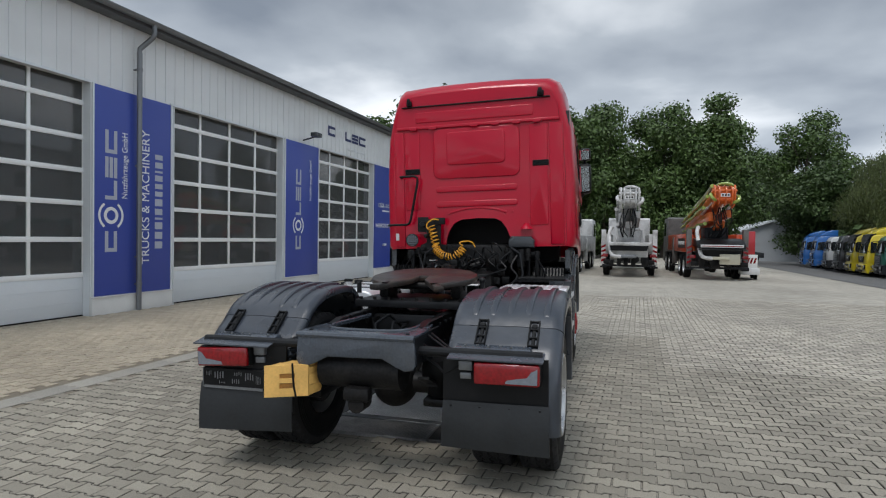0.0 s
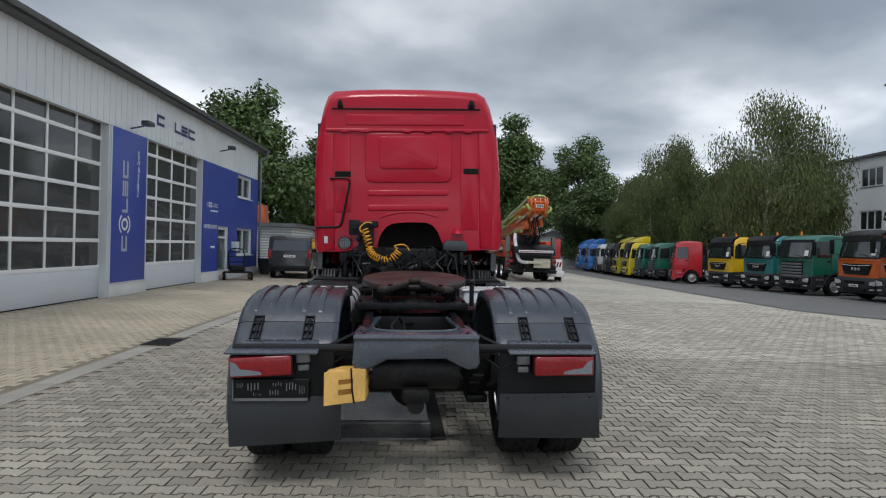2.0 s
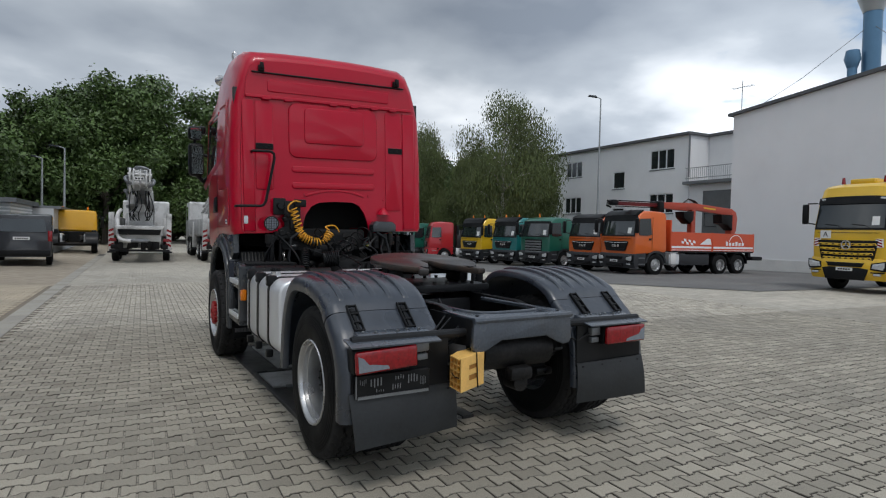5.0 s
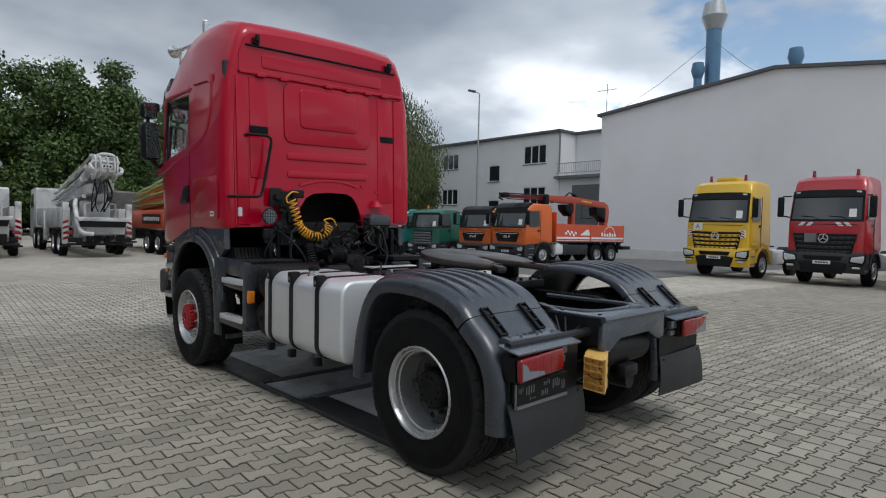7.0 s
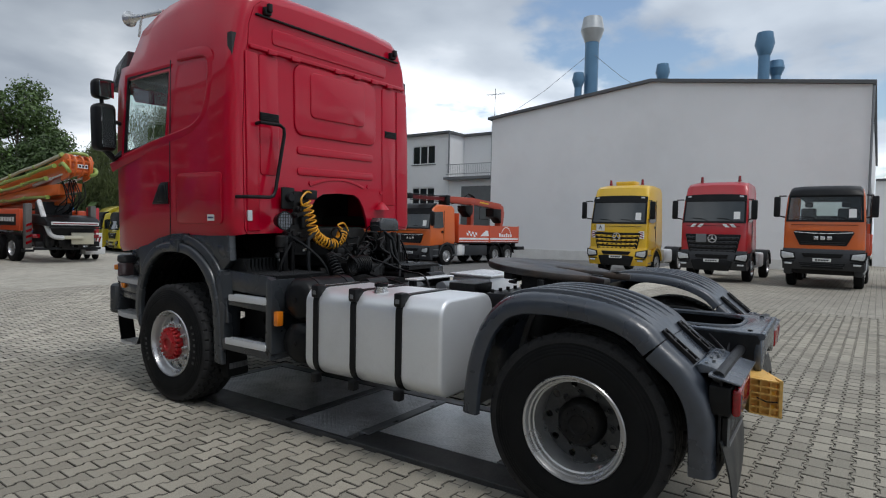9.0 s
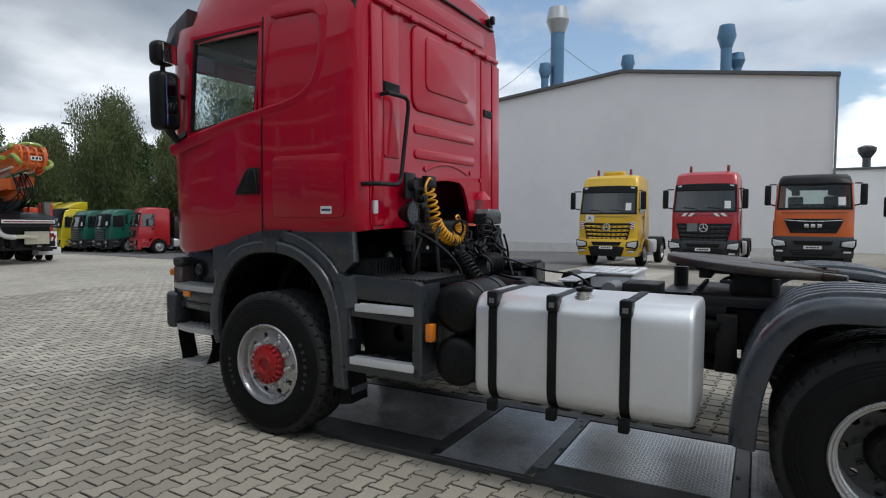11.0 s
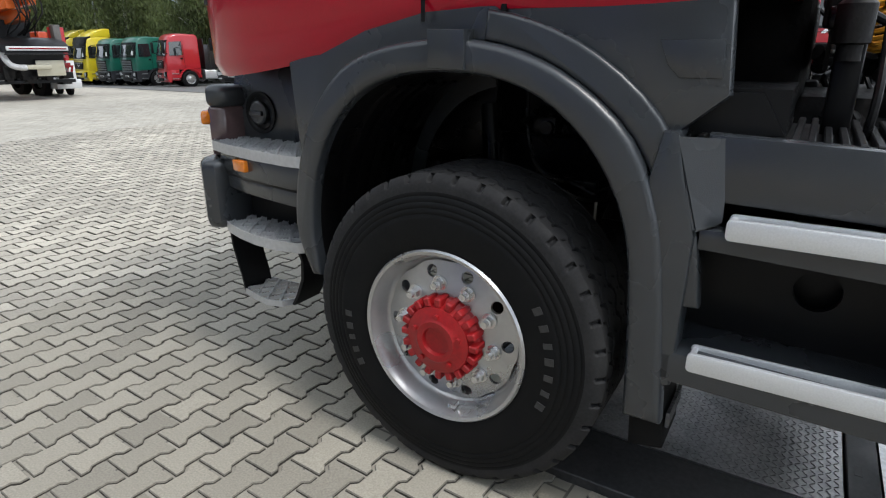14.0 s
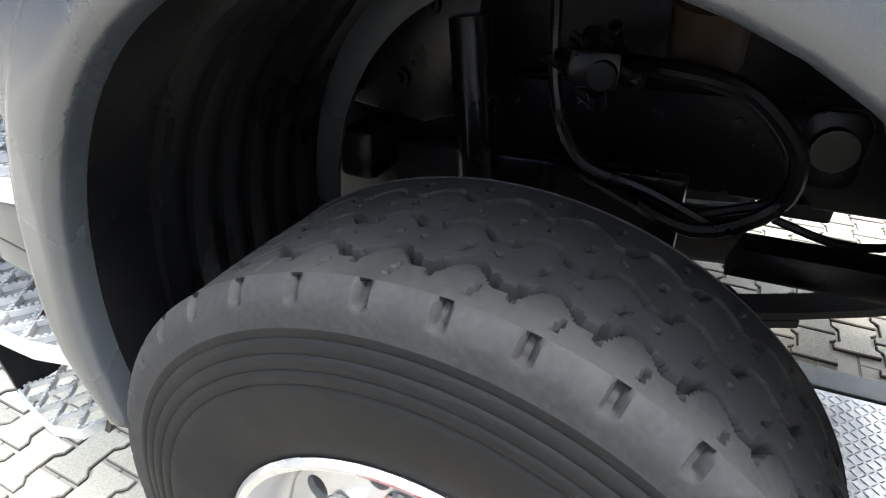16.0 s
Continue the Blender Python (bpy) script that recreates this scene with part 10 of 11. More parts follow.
    arm(-0.36, 0.26, [(7.0, 2.4), (0.4, 3.0), (-0.55, 3.02)], [(7.0, 2.05), (0.4, 2.55), (-0.5, 2.62)])
    C = arm(0.0, 0.34, [(6.8, 2.1), (0.2, 2.62), (-0.5, 2.62)], [(6.8, 1.95), (0.6, 2.2), (-0.3, 2.32)])
    # delivery pipes along the near flank, with clamps
    for k, (z0, z1, u, yr) in enumerate(((2.95, H + 0.10, -0.42, -0.6), (2.75, H - 0.30, -0.56, -0.3), (2.45, H - 0.75, -0.62, 0.2), (2.25, 2.55, -0.52, 0.3))):
        bm = B()
        n = 7
        pts = [(u, 7.0 + (yr - 7.0) * i / n, z0 + (z1 - z0) * i / n + 0.03 * math.sin(2.1 * i + k)) for i in range(n + 1)]
        tube(bm, pts, 0.065, 10)
        pp = part("delivery_pipe", bm, P_CREAM if k == 0 else pipe, A)
        for i in range(1, n + 1, 2):
            bm = B()
            a, b = Vector(pts[i - 1]), Vector(pts[i])
            d = (b - a).normalized() * 0.06
            cyl(bm, b - d, b + d, 0.085, 12)
            part("pipe_clamp", bm, pipe, A)
    # knuckle: two slotted plates, cross tubes and a cage at the rear
    kn = new("boom_knuckle")
    kn.parent = t
    for u in (-0.42, 0.36):
        bm = B()
        prism(bm, curve([(-0.55, H - 0.85), (-1.05, H - 0.70), (-1.22, H - 0.35), (-1.15, H + 0.05), (-0.85, H + 0.16), (-0.45, H - 0.05)], 14), "x", u, u + 0.07, 0.012)
        part("side_plate", bm, boom, kn)
    for y, z, r in ((-0.95, H - 0.48, 0.10), (-0.75, H - 0.15, 0.08), (-1.12, H - 0.12, 0.06)):
        bm = B()
        cyl(bm, (-0.47, y, z), (0.47, y, z), r, 14)
        part("pivot_pin", bm, boom, kn)
    for u in (-0.24, 0.02, 0.26):
        bm = B()
        tube(bm, curve([(u, -0.9, H + 0.12), (u, -1.28, H - 0.02), (u, -1.34, H - 0.35), (u, -1.22, H - 0.62), (u, -0.9, H - 0.72)], 10), 0.035, 7)
        part("cage_bar", bm, boom, kn)
    bm = B()
    box(bm, -0.20, 0.16, -1.37, -1.33, H - 0.38, H - 0.24)
    lp = part("plate_label", bm, PLATE_WHITE, kn)
    for k in range(3):
        bm = B()
        box(bm, -0.16 + 0.11 * k, -0.09 + 0.11 * k, -1.376, -1.37, H - 0.35, H - 0.27)
        part("mark_bar", bm, BLACK_PLASTIC, lp)
    for s, z in ((-1, H - 0.32), (1, H - 0.42)):
        bm = B()
        tube(bm, curve([(s * 0.40, -0.45, z + 0.05), (s * 0.50, -0.85, z + 0.10), (s * 0.56, -1.15, z + 0.02), (s * 0.50, -1.25, z - 0.12), (s * 0.36, -1.1, z - 0.20)], 12), 0.07, 10)
        part("pipe_bend", bm, pipe, kn)
    bm = B()
    tube(bm, curve([(-0.30, -0.6, H + 0.10), (-0.1, -0.95, H + 0.20), (0.25, -1.05, H + 0.16), (0.42, -0.85, H - 0.02)], 12), 0.065, 10)
    part("pipe_bend", bm, pipe, kn)
    for s in (-1, 1):
        bm = B()
        cyl(bm, (s * 0.44, -0.7, H - 0.62), (s * 0.44, 1.6, H - 1.0), 0.035, 10)
        cyl(bm, (s * 0.44, 0.2, H - 0.77), (s * 0.44, 1.6, H - 1.0), 0.065, 12)
        part("ram", bm, P_WHITE, kn)
    bm = B()
    for k in range(9):
        u = rnd.uniform(-0.4, 0.4)
        tube(bm, curve([(u, -0.5, H - 0.8), (u + rnd.uniform(-0.2, 0.2), -0.8, 2.6), (u + rnd.uniform(-0.2, 0.2), -0.5, 2.2), (u, 0, 1.9)], 9), 0.022, 6)
    part_each("hydraulic_hose", bm, BLACK_PLASTIC, kn)
    bm = B()
    box(bm, -0.5, 0.5, 0.5, 1.4, 1.6, 2.35, 0.05)
    P("pedestal", bm, FRAME_STEEL if body is not P_DUSTY else P_DUSTY)
    if body is P_DUSTY:
        for s in (-1, 1):
            bm = B()
            tube(bm, [(s * 0.55, -0.1, 1.6), (s * 0.55, -0.1, 2.2), (s * 0.2, -0.1, 2.25)], 0.05, 8)
            part("stand_frame", bm, P_DUSTY, t)
    return t


pump("white concrete pump lorry with its white boom folded", -0.45, 29.2, 1, P_DUSTY, P_DUSTY, P_DUSTY, tall=4.0)
pump("orange concrete pump lorry with an orange boom and lime green pipes", 3.35, 28.6, 4, P_ORANGE2, P_ORANGE, P_LIME, side_text=True, tall=4.0)
pump("grey-white concrete pump lorry with its boom folded", -4.3, 30.0, -2, P_DUSTY, P_DUSTY, ZINC, tall=4.0)


def marker_post():
    t = thing("warning_trailer", "red and white striped warning board on a low trailer", "warning board", heading(4.75, 29.6, 0))
    bm = B()
    box(bm, -0.22, 0.22, -0.1, 0.1, 1.15, 2.2, 0.02)
    part("red_column", bm, P_RED, t)
    bm = B()
    box(bm, -0.32, 0.32, -0.16, -0.12, 0.55, 1.15, 0.01)
    bd = part("board", bm, PLATE_WHITE, t)
    for k in range(4):
        bm = B()
        prism(bm, [(-0.28 + 0.14 * k, 0.75), (-0.2 + 0.14 * k, 0.75), (-0.13 + 0.14 * k, 1.0), (-0.21 + 0.14 * k, 1.0)], "y", -0.167, -0.16)
        part("stripe", bm, LENS_RED, bd)
    bm = B()
    box(bm, -0.4, 0.4, -0.3, 2.0, 0.25, 0.55, 0.03)
    part("base", bm, P_WHITE, t)
    bm = B()
    for s in (-1, 1):
        cyl(bm, (s * 0.42, 0.6, 0.2), (s * 0.3, 0.6, 0.2), 0.2, 18)
        cyl(bm, (s * 0.42, 1.4, 0.2), (s * 0.3, 1.4, 0.2), 0.2, 18)
    part_each("wheel", bm, RUBBER, t)


marker_post()


# ---- van, yellow tractor, shed, cart, far cars ----
def van():
    v = thing("van", "dark grey panel van, seen from behind", "van", heading(-8.25, 26.9, 6))
    bm = B()
    prism(bm, [(0.0, 0.35), (0.02, 0.95), (0.10, 1.55), (0.22, 1.92), (0.5, 1.98), (3.4, 1.95), (4.1, 1.35), (4.85, 1.1), (5.0, 0.7), (4.95, 0.35)], "x", -0.96, 0.96, 0.08, 3)
    body = part("body", bm, mat("dark_grey_van_paint", (0.013, 0.014, 0.017), 0.3, var=0.08, scale=1, coat=0.7), v)
    bm = B()
    prism(bm, [(-0.78, 1.30), (0.78, 1.30), (0.72, 1.78), (-0.72, 1.78)], "y", 0.0, 0.12, 0.0)
    bmesh.ops.transform(bm, verts=bm.verts, matrix=Matrix(((1, 0, 0, 0), (0, 1, 0.30, -0.38), (0, 0, 1, 0), (0, 0, 0, 1))))
    part("rear_window", bm, SCREEN, v, smooth=0)
    for s in (-1, 1):
        bm = B()
        box(bm, *sorted((s * 0.97, s * 0.82)), -0.01, 0.2, 0.95, 1.35, 0.02)
        part("tail_lamp", bm, LENS_RED, v)
        bm = B()
        prism(bm, [(0.6, 1.25), (2.2, 1.25), (2.2, 1.75), (0.65, 1.75)], "x", *sorted((s * 0.945, s * 0.965)))
        prism(bm, [(2.3, 1.25), (3.6, 1.25), (3.3, 1.72), (2.3, 1.75)], "x", *sorted((s * 0.945, s * 0.965)))
        part("side_window", bm, SCREEN, v, smooth=0)
        for y in (0.95, 4.1):
            bm = B()
            lathe(bm, [(0.19, 0.02), (0.26, 0.0), (0.32, 0.03), (0.32, 0.2), (0.2, 0.22)], 24, Matrix.Translation((s * 0.97 - (0 if s < 0 else 0), y, 0.32)) @ (X_AXIS if s < 0 else FLIP @ X_AXIS))
            part("tyre", bm, RUBBER, v)
            bm = B()
            lathe(bm, [(0.2, 0.02), (0.18, 0.03), (0.06, 0.01), (0, 0.01)], 20, Matrix.Translation((s * 0.97, y, 0.32)) @ (X_AXIS if s < 0 else FLIP @ X_AXIS))
            part("rim", bm, RIM, v)
        bm = B()
        box(bm, *sorted((s * 0.98, s * 1.15)), 3.4, 3.55, 1.2, 1.4, 0.04)
        part("mirror", bm, BLACK_PLASTIC, v)
    bm = B()
    box(bm, -0.92, 0.92, -0.08, 0.15, 0.38, 0.62, 0.04)
    part("bumper", bm, BLACK_PLASTIC, v)
    bm = B()
    box(bm, -0.26, 0.26, -0.01, 0.02, 1.0, 1.11)
    pl = part("number_plate", bm, PLATE_WHITE, v)
    bm = B()
    for k in range(6):
        box(bm, -0.2 + 0.07 * k, -0.15 + 0.07 * k, -0.014, -0.01, 1.03, 1.08)
    part_each("plate_bar", bm, BLACK_PLASTIC, pl, smooth=0)
    return v


van()
lorry("lorry", "golden yellow tractor unit seen from behind", pose(-7.85, 43.2, ground_z(-7.85, 43.2), 0, 0, 2), paint("golden_yellow_paint", (0.70, 0.36, 0.01)), 2.5, style="man", length=5.2, axles=(-4.4,), visor=False, beacons=2, cargo="tractor", sill=1.2, w=1.15)


def far_shed():
    s = thing("shed", "long low white corrugated shed with a flat roof", "shed")
    bm = B()
    box(bm, -16.5, -9.6, 33.0, 39.0, -0.1, 2.55)
    box(bm, -16.5, -8.6, 39.0, 52.0, -0.1, 2.45)
    part("wall", bm, mat("white_corrugated_sheet", (0.5, 0.51, 0.52), 0.5, 0.2, var=0.08, scale=1), s)
    bm = B()
    for k in range(16):
        box(bm, -16.5, -9.57, 32.97, 33.0, 0.1 + k * 0.155, 0.18 + k * 0.155, 0.02, 1)
        box(bm, -9.6, -9.57, 33.0, 39.0, 0.1 + k * 0.155, 0.18 + k * 0.155)
    part_each("sheet_ridge", bm, DOOR_BAR, s)
    bm = B()
    box(bm, -16.8, -9.3, 32.6, 39.2, 2.55, 2.75)
    box(bm, -16.8, -8.3, 39.2, 52.3, 2.45, 2.6)
    part("roof", bm, ZINC, s)
    bm = B()
    prism(bm, [(-12.9, 2.7), (-12.85, 3.9), (-11.8, 3.9), (-11.7, 2.7)], "y", 35.0, 36.0, 0.03)
    part("chimney", bm, mat("orange_chimney_clad", (0.5, 0.12, 0.05), 0.6, var=0.15), s)
    b = thing("waste_bin", "blue plastic waste bin beside the shed", "bin", heading(-9.9, 31.0, 0))
    bm = B()
    prism(bm, [(-0.27, 0.05), (0.27, 0.05), (0.32, 1.0), (-0.32, 1.0)], "y", -0.3, 0.3, 0.03)
    part("body", bm, P_BLUE, b)
    bm = B()
    box(bm, -0.34, 0.34, -0.34, 0.34, 1.0, 1.06, 0.02)
    part("lid", bm, P_BLUE, b)
    p = thing("flower_tub", "dark plastic tub at the corner of the workshop", "tub", heading(-10.1, 29.5, 0))
    bm = B()
    lathe(bm, [(0, 0), (0.22, 0), (0.36, 0.75), (0.38, 0.8), (0.34, 0.8), (0.2, 0.1), (0, 0.1)], 20)
    part("tub", bm, FLEET_GREY, p)


far_shed()


def cart():
    c = thing("hose_cart", "small black two-wheeled workshop trolley", "trolley", heading(-9.95, 24.75, 25))
    bm = B()
    box(bm, -0.5, 0.5, -0.35, 0.35, 0.30, 0.36, 0.01)
    part("deck", bm, BLACK_PLASTIC, c)
    bm = B()
    for s in (-1, 1):
        tube(bm, [(s * 0.3, 0.2, 0.36), (s * 0.32, 0.25, 1.1), (s * 0.25, 0.25, 1.3), (0, 0.25, 1.34)], 0.025, 8)
        tube(bm, [(s * 0.3, 0.2, 0.8), (s * 0.3, -0.3, 0.36)], 0.02, 8)
    tube(bm, [(-0.31, 0.24, 0.75), (0.31, 0.24, 0.75)], 0.02, 8)
    tube(bm, [(-0.31, 0.24, 0.98), (0.31, 0.24, 0.98)], 0.02, 8)
    part("frame", bm, BLACK_PLASTIC, c)
    bm = B()
    box(bm, -0.28, 0.28, -0.25, 0.15, 0.36, 0.62, 0.05)
    part("pump_unit", bm, GREASY, c)
    for s in (-1, 1):
        for y in (-0.3, 0.3):
            bm = B()
            m = Matrix.Translation((s * 0.55, y, 0.18)) @ X_AXIS
            lathe(bm, [(0.08, -0.05), (0.17, -0.05), (0.18, 0), (0.17, 0.05), (0.08, 0.05)], 20, m)
            w = part("wheel", bm, RUBBER, c)
            bm = B()
            lathe(bm, [(0, -0.055), (0.09, -0.055), (0.09, 0.055), (0, 0.055)], 16, m)
            part("rim", bm, COIL_YELLOW, w)


cart()


def wall_fixtures():
    def flood(y, z):
        f = thing("floodlight", "small black floodlight on a wall bracket", "floodlight")
        bm = B()
        tube(bm, [(FX, y, z - 0.1), (FX + 0.25, y, z - 0.05), (FX + 0.45, y, z)], 0.025, 8)
        part("arm", bm, GREY_PLASTIC, f)
        bm = B()
        box(bm, FX + 0.38, FX + 0.62, y - 0.18, y + 0.18, z - 0.02, z + 0.12, 0.02, 2)
        part("head", bm, GREY_PLASTIC, f)
    flood(16.95, 5.0)
    flood(24.2, 5.5)
    m = thing("letter_box", "grey letter box beside the office door", "letter box")
    bm = B()
    box(bm, BLUE_X, BLUE_X + 0.22, 25.75, 26.2, 1.25, 1.65, 0.02)
    part("box", bm, DOOR_GREY, m)
    l = thing("wall_lamp", "white bulkhead wall lamp", "lamp")
    bm = B()
    box(bm, BLUE_X, BLUE_X + 0.12, 23.2, 23.45, 1.36, 1.46, 0.03)
    part("lamp_body", bm, SIGN_WHITE, l)


wall_fixtures()


def lamp_post(x, y, h, label, deg=160):
    p = thing("street_lamp", label, "street lamp", pose(x, y, ground_z(x, y) - 0.02, 0, 0, deg))
    bm = B()
    cyl(bm, (0, 0, 0), (0, 0, h), 0.10, 12, 0.05)
    part("pole", bm, POLE, p)
    bm = B()
    tube(bm, [(0, 0, h), (0.3, 0, h + 0.1), (0.55, 0, h + 0.12)], 0.04, 8)
    part("arm", bm, POLE, p)
    bm = B()
    prism(bm, [(0.35, h + 0.05), (1.05, h + 0.12), (1.0, h + 0.25), (0.4, h + 0.2)], "y", -0.14, 0.14, 0.03)
    part("lamp_head", bm, GREY_PLASTIC, p)


lamp_post(28.6, 36.8, 13.3, "tall galvanised street lamp beside the office block")
lamp_post(21.5, 61.0, 11.0, "tall galvanised street lamp before the birches")
lamp_post(-9.2, 50.0, 7.0, "slim galvanised yard lamp behind the shed")
lamp_post(-10.6, 50.5, 6.2, "slim galvanised yard lamp behind the shed")


def antenna():
    a = thing("antenna_mast", "thin lattice antenna mast on the office block", "antenna")
    bm = B()
    for dx, dy in ((0, 0), (0.35, 0), (0.17, 0.3)):
        cyl(bm, (33.2 + dx, 27.6 + dy, 6.1), (33.2 + dx, 27.6 + dy, 10.8), 0.03, 6)
    for k in range(12):
        cyl(bm, (33.2, 27.6, 6.3 + k * 0.38), (33.55, 27.6, 6.3 + k * 0.38), 0.02, 5)
    part("lattice", bm, POLE, a)
    bm = B()
    cyl(bm, (33.4, 27.7, 10.8), (33.4, 27.7, 12.9), 0.03, 6)
    cyl(bm, (33.4, 26.9, 12.4), (33.4, 28.6, 12.5), 0.02, 5)
    for k in range(6):
        cyl(bm, (33.2, 26.9 + 0.3 * k, 12.45), (33.6, 26.9 + 0.3 * k, 12.45), 0.012, 5)
    part("aerial", bm, POLE, a)
    w = thing("guy_wire", "thin guy wire from the flue to the hall roof", "wire")
    bm = B()
    tube(bm, [(36.9, 21.3, 15.6), (33.5, 23.5, 12.2), (31.0, 25.6, 9.9)], 0.018, 5)
    tube(bm, [(36.9, 21.3, 15.6), (34.0, 17.8, 12.6), (31.5, 15.5, 10.95)], 0.018, 5)
    part("wire", bm, ZINC, w)


antenna()


def far_things():
    s = thing("far_hall", "pale grey gabled hall far beyond the yard", "building")
    bm = B()
    prism(bm, [(13.2, -1.5), (13.2, 3.0), (17.6, 4.6), (22.0, 3.0), (22.0, -1.5)], "y", 92, 110)
    part("wall", bm, mat("far_grey_sheet", (0.35, 0.37, 0.39), 0.6, var=0.05), s)
    bm = B()
    for (a, za), (b, zb) in (((12.8, 2.9), (17.6, 4.65)), ((17.6, 4.65), (22.4, 2.9))):
        prism(bm, [(a, za), (b, zb), (b, zb + 0.25), (a, za + 0.25)], "y", 91.5, 110)
    part("roof", bm, DOOR_GREY, s)
    for x, y, col, lab in ((11.4, 76.0, FLEET_GREY, "dark grey off-road car parked far across the yard"), (8.5, 80.0, P_WHITE, "white van parked far across the yard"), (11.3, 84.0, P_WHITE, "white van parked far across the yard")):
        c = thing("car", lab, "car", heading(x, y, 80))
        bm = B()
        prism(bm, [(-2.3, 0.45), (-2.3, 1.0), (-1.3, 1.15), (-0.9, 1.85), (2.2, 1.85), (2.3, 0.45)], "x", -0.9, 0.9, 0.08, 2)
        part("body", bm, col, c)
        bm = B()
        prism(bm, [(-1.15, 1.2), (-0.85, 1.7), (2.1, 1.7), (2.15, 1.2)], "x", -0.91, 0.91)
        part("window", bm, SCREEN, c)
        for yy in (-1.45, 1.45):
            for sgn in (-1, 1):
                bm = B()
                cyl(bm, (sgn * 0.92, yy, 0.36), (sgn * 0.7, yy, 0.36), 0.36, 18)
                part("wheel", bm, RUBBER, c)


far_things()


# ---- trees ----
BARK = mat("bark", (0.09, 0.075, 0.06), 0.85, var=0.35, scale=4, bump=0.01, bscale=14)
BIRCH_BARK = mat("birch_bark", (0.42, 0.41, 0.38), 0.75, var=0.4, scale=2.5, bump=0.004, bscale=20)


def leaf_material(name, col):
    m = mat(name, col, 0.55, var=0.35, scale=0.5, bscale=3.0, island=0.22)
    p = m.node_tree.nodes["Principled BSDF"]
    p.inputs["Subsurface Weight"].default_value = 0.0
    return m


LEAF_DARK = leaf_material("dark_foliage", (0.046, 0.084, 0.019))
LEAF_MID = leaf_material("broadleaf_foliage", (0.064, 0.112, 0.025))
LEAF_BIRCH = leaf_material("birch_foliage", (0.076, 0.100, 0.028))


def crown_mesh(name, seed, blobs, n, size, material, droop=0.0):
    """Many small leaf sprays, thrown over and into an uneven set of clumps."""
    rng = np.random.default_rng(seed)
    vol = np.array([b[3] * b[4] for b in blobs])
    pick = rng.choice(len(blobs), n, p=vol / vol.sum())
    d = rng.normal(size=(n, 3))
    d /= np.linalg.norm(d, axis=1)[:, None]
    r = rng.uniform(0.2, 1.0, n) ** 0.5
    bl = np.array(blobs)[pick]
    c = bl[:, :3] + d * r[:, None] * np.stack([bl[:, 3], bl[:, 3], bl[:, 4]], 1)
    c += rng.normal(scale=0.22, size=(n, 3))
    if droop:
        c[:, 2] -= droop * rng.random(n) ** 2
    nrm = d * 0.6 + rng.normal(scale=0.6, size=(n, 3)) + np.array([0, 0, 0.35])
    nrm /= np.linalg.norm(nrm, axis=1)[:, None]
    a = np.cross(nrm, rng.normal(size=(n, 3)))
    a /= np.linalg.norm(a, axis=1)[:, None]
    if droop:
        a = a * 0.4 + np.array([0, 0, -1.0])
        a /= np.linalg.norm(a, axis=1)[:, None]
    b = np.cross(nrm, a)
    s = size * rng.uniform(0.6, 1.4, n)[:, None]
    if droop:
        a, b = a * 1.0, b * 0.7
    v = np.stack([c - a * s, c - a * s * 0.2 + b * s * 0.5, c + a * s, c - a * s * 0.1 - b * s * 0.55 + nrm * s * 0.2], 1).reshape(-1, 3)
    f = np.arange(4 * n).reshape(n, 4)
    me = bpy.data.meshes.new(name)
    me.from_pydata(v.tolist(), [], f.tolist())
    me.materials.append(material)
    return me


def tree(label, x, y, h, w, seed, kind, base=0.12, dens=1.0):
    rnd = random.Random(seed)
    t = thing("tree", label, "tree", pose(x, y, ground_z(x, y) - 0.1, 0, 0, rnd.uniform(0, 360)))
    birch = kind == "birch"
    bm = B()
    lean = Vector((rnd.uniform(-0.4, 0.4), rnd.uniform(-0.4, 0.4), 0))
    pts = [Vector((0, 0, 0)) + lean * (k / 6) ** 2 + Vector((0, 0, h * 0.8 * k / 6)) for k in range(7)]
    r0 = 0.022 * h if not birch else 0.013 * h
    for k in range(6):
        cyl(bm, pts[k], pts[k + 1], r0 * (1 - k / 7.5), 8, r0 * (1 - (k + 1) / 7.5))
    blobs = []
    levels = 9 if not birch else 8
    for k in range(levels):
        f = base + (0.97 - base) * (k + 0.5) / levels
        prof = math.sin(math.pi * min(1, (f - base) / (1 - base) * 0.86 + 0.14)) ** 0.7
        if birch:
            prof = math.sin(math.pi * min(1, ((f - base) / (1 - base)) * 0.88 + 0.10)) ** 0.8
        for q in range(4 if k < levels - 1 else 2):
            a = rnd.uniform(0, 2 * math.pi)
            rr = w * prof * rnd.uniform(0.25, 0.72)
            c = Vector((rr * math.cos(a), rr * math.sin(a), f * h + rnd.uniform(-0.04, 0.04) * h)) + lean
            R = w * rnd.uniform(0.24, 0.46) * (0.55 + 0.45 * prof)
            blobs.append((c.x, c.y, c.z, R, R * rnd.uniform(0.65, 0.9) * (1.25 if birch else 1)))
            st = pts[min(6, max(1, int(f * 6)))]
            mid = (st + c) / 2 + Vector((0, 0, 0.03 * h))
            tube(bm, [st, mid, c], 0.035 if birch else 0.06, 5)
    part("trunk", bm, BIRCH_BARK if birch else BARK, t)
    n = int((27000 if not birch else 40000) * dens)
    o = new("crown", crown_mesh("crown", seed, blobs, n, (0.175 if not birch else 0.118) * max(1.0, w / 5.2) ** 0.7, LEAF_BIRCH if birch else (LEAF_DARK if kind == "dark" else LEAF_MID), droop=1.5 if birch else 0.0))
    o.parent = t
    return t


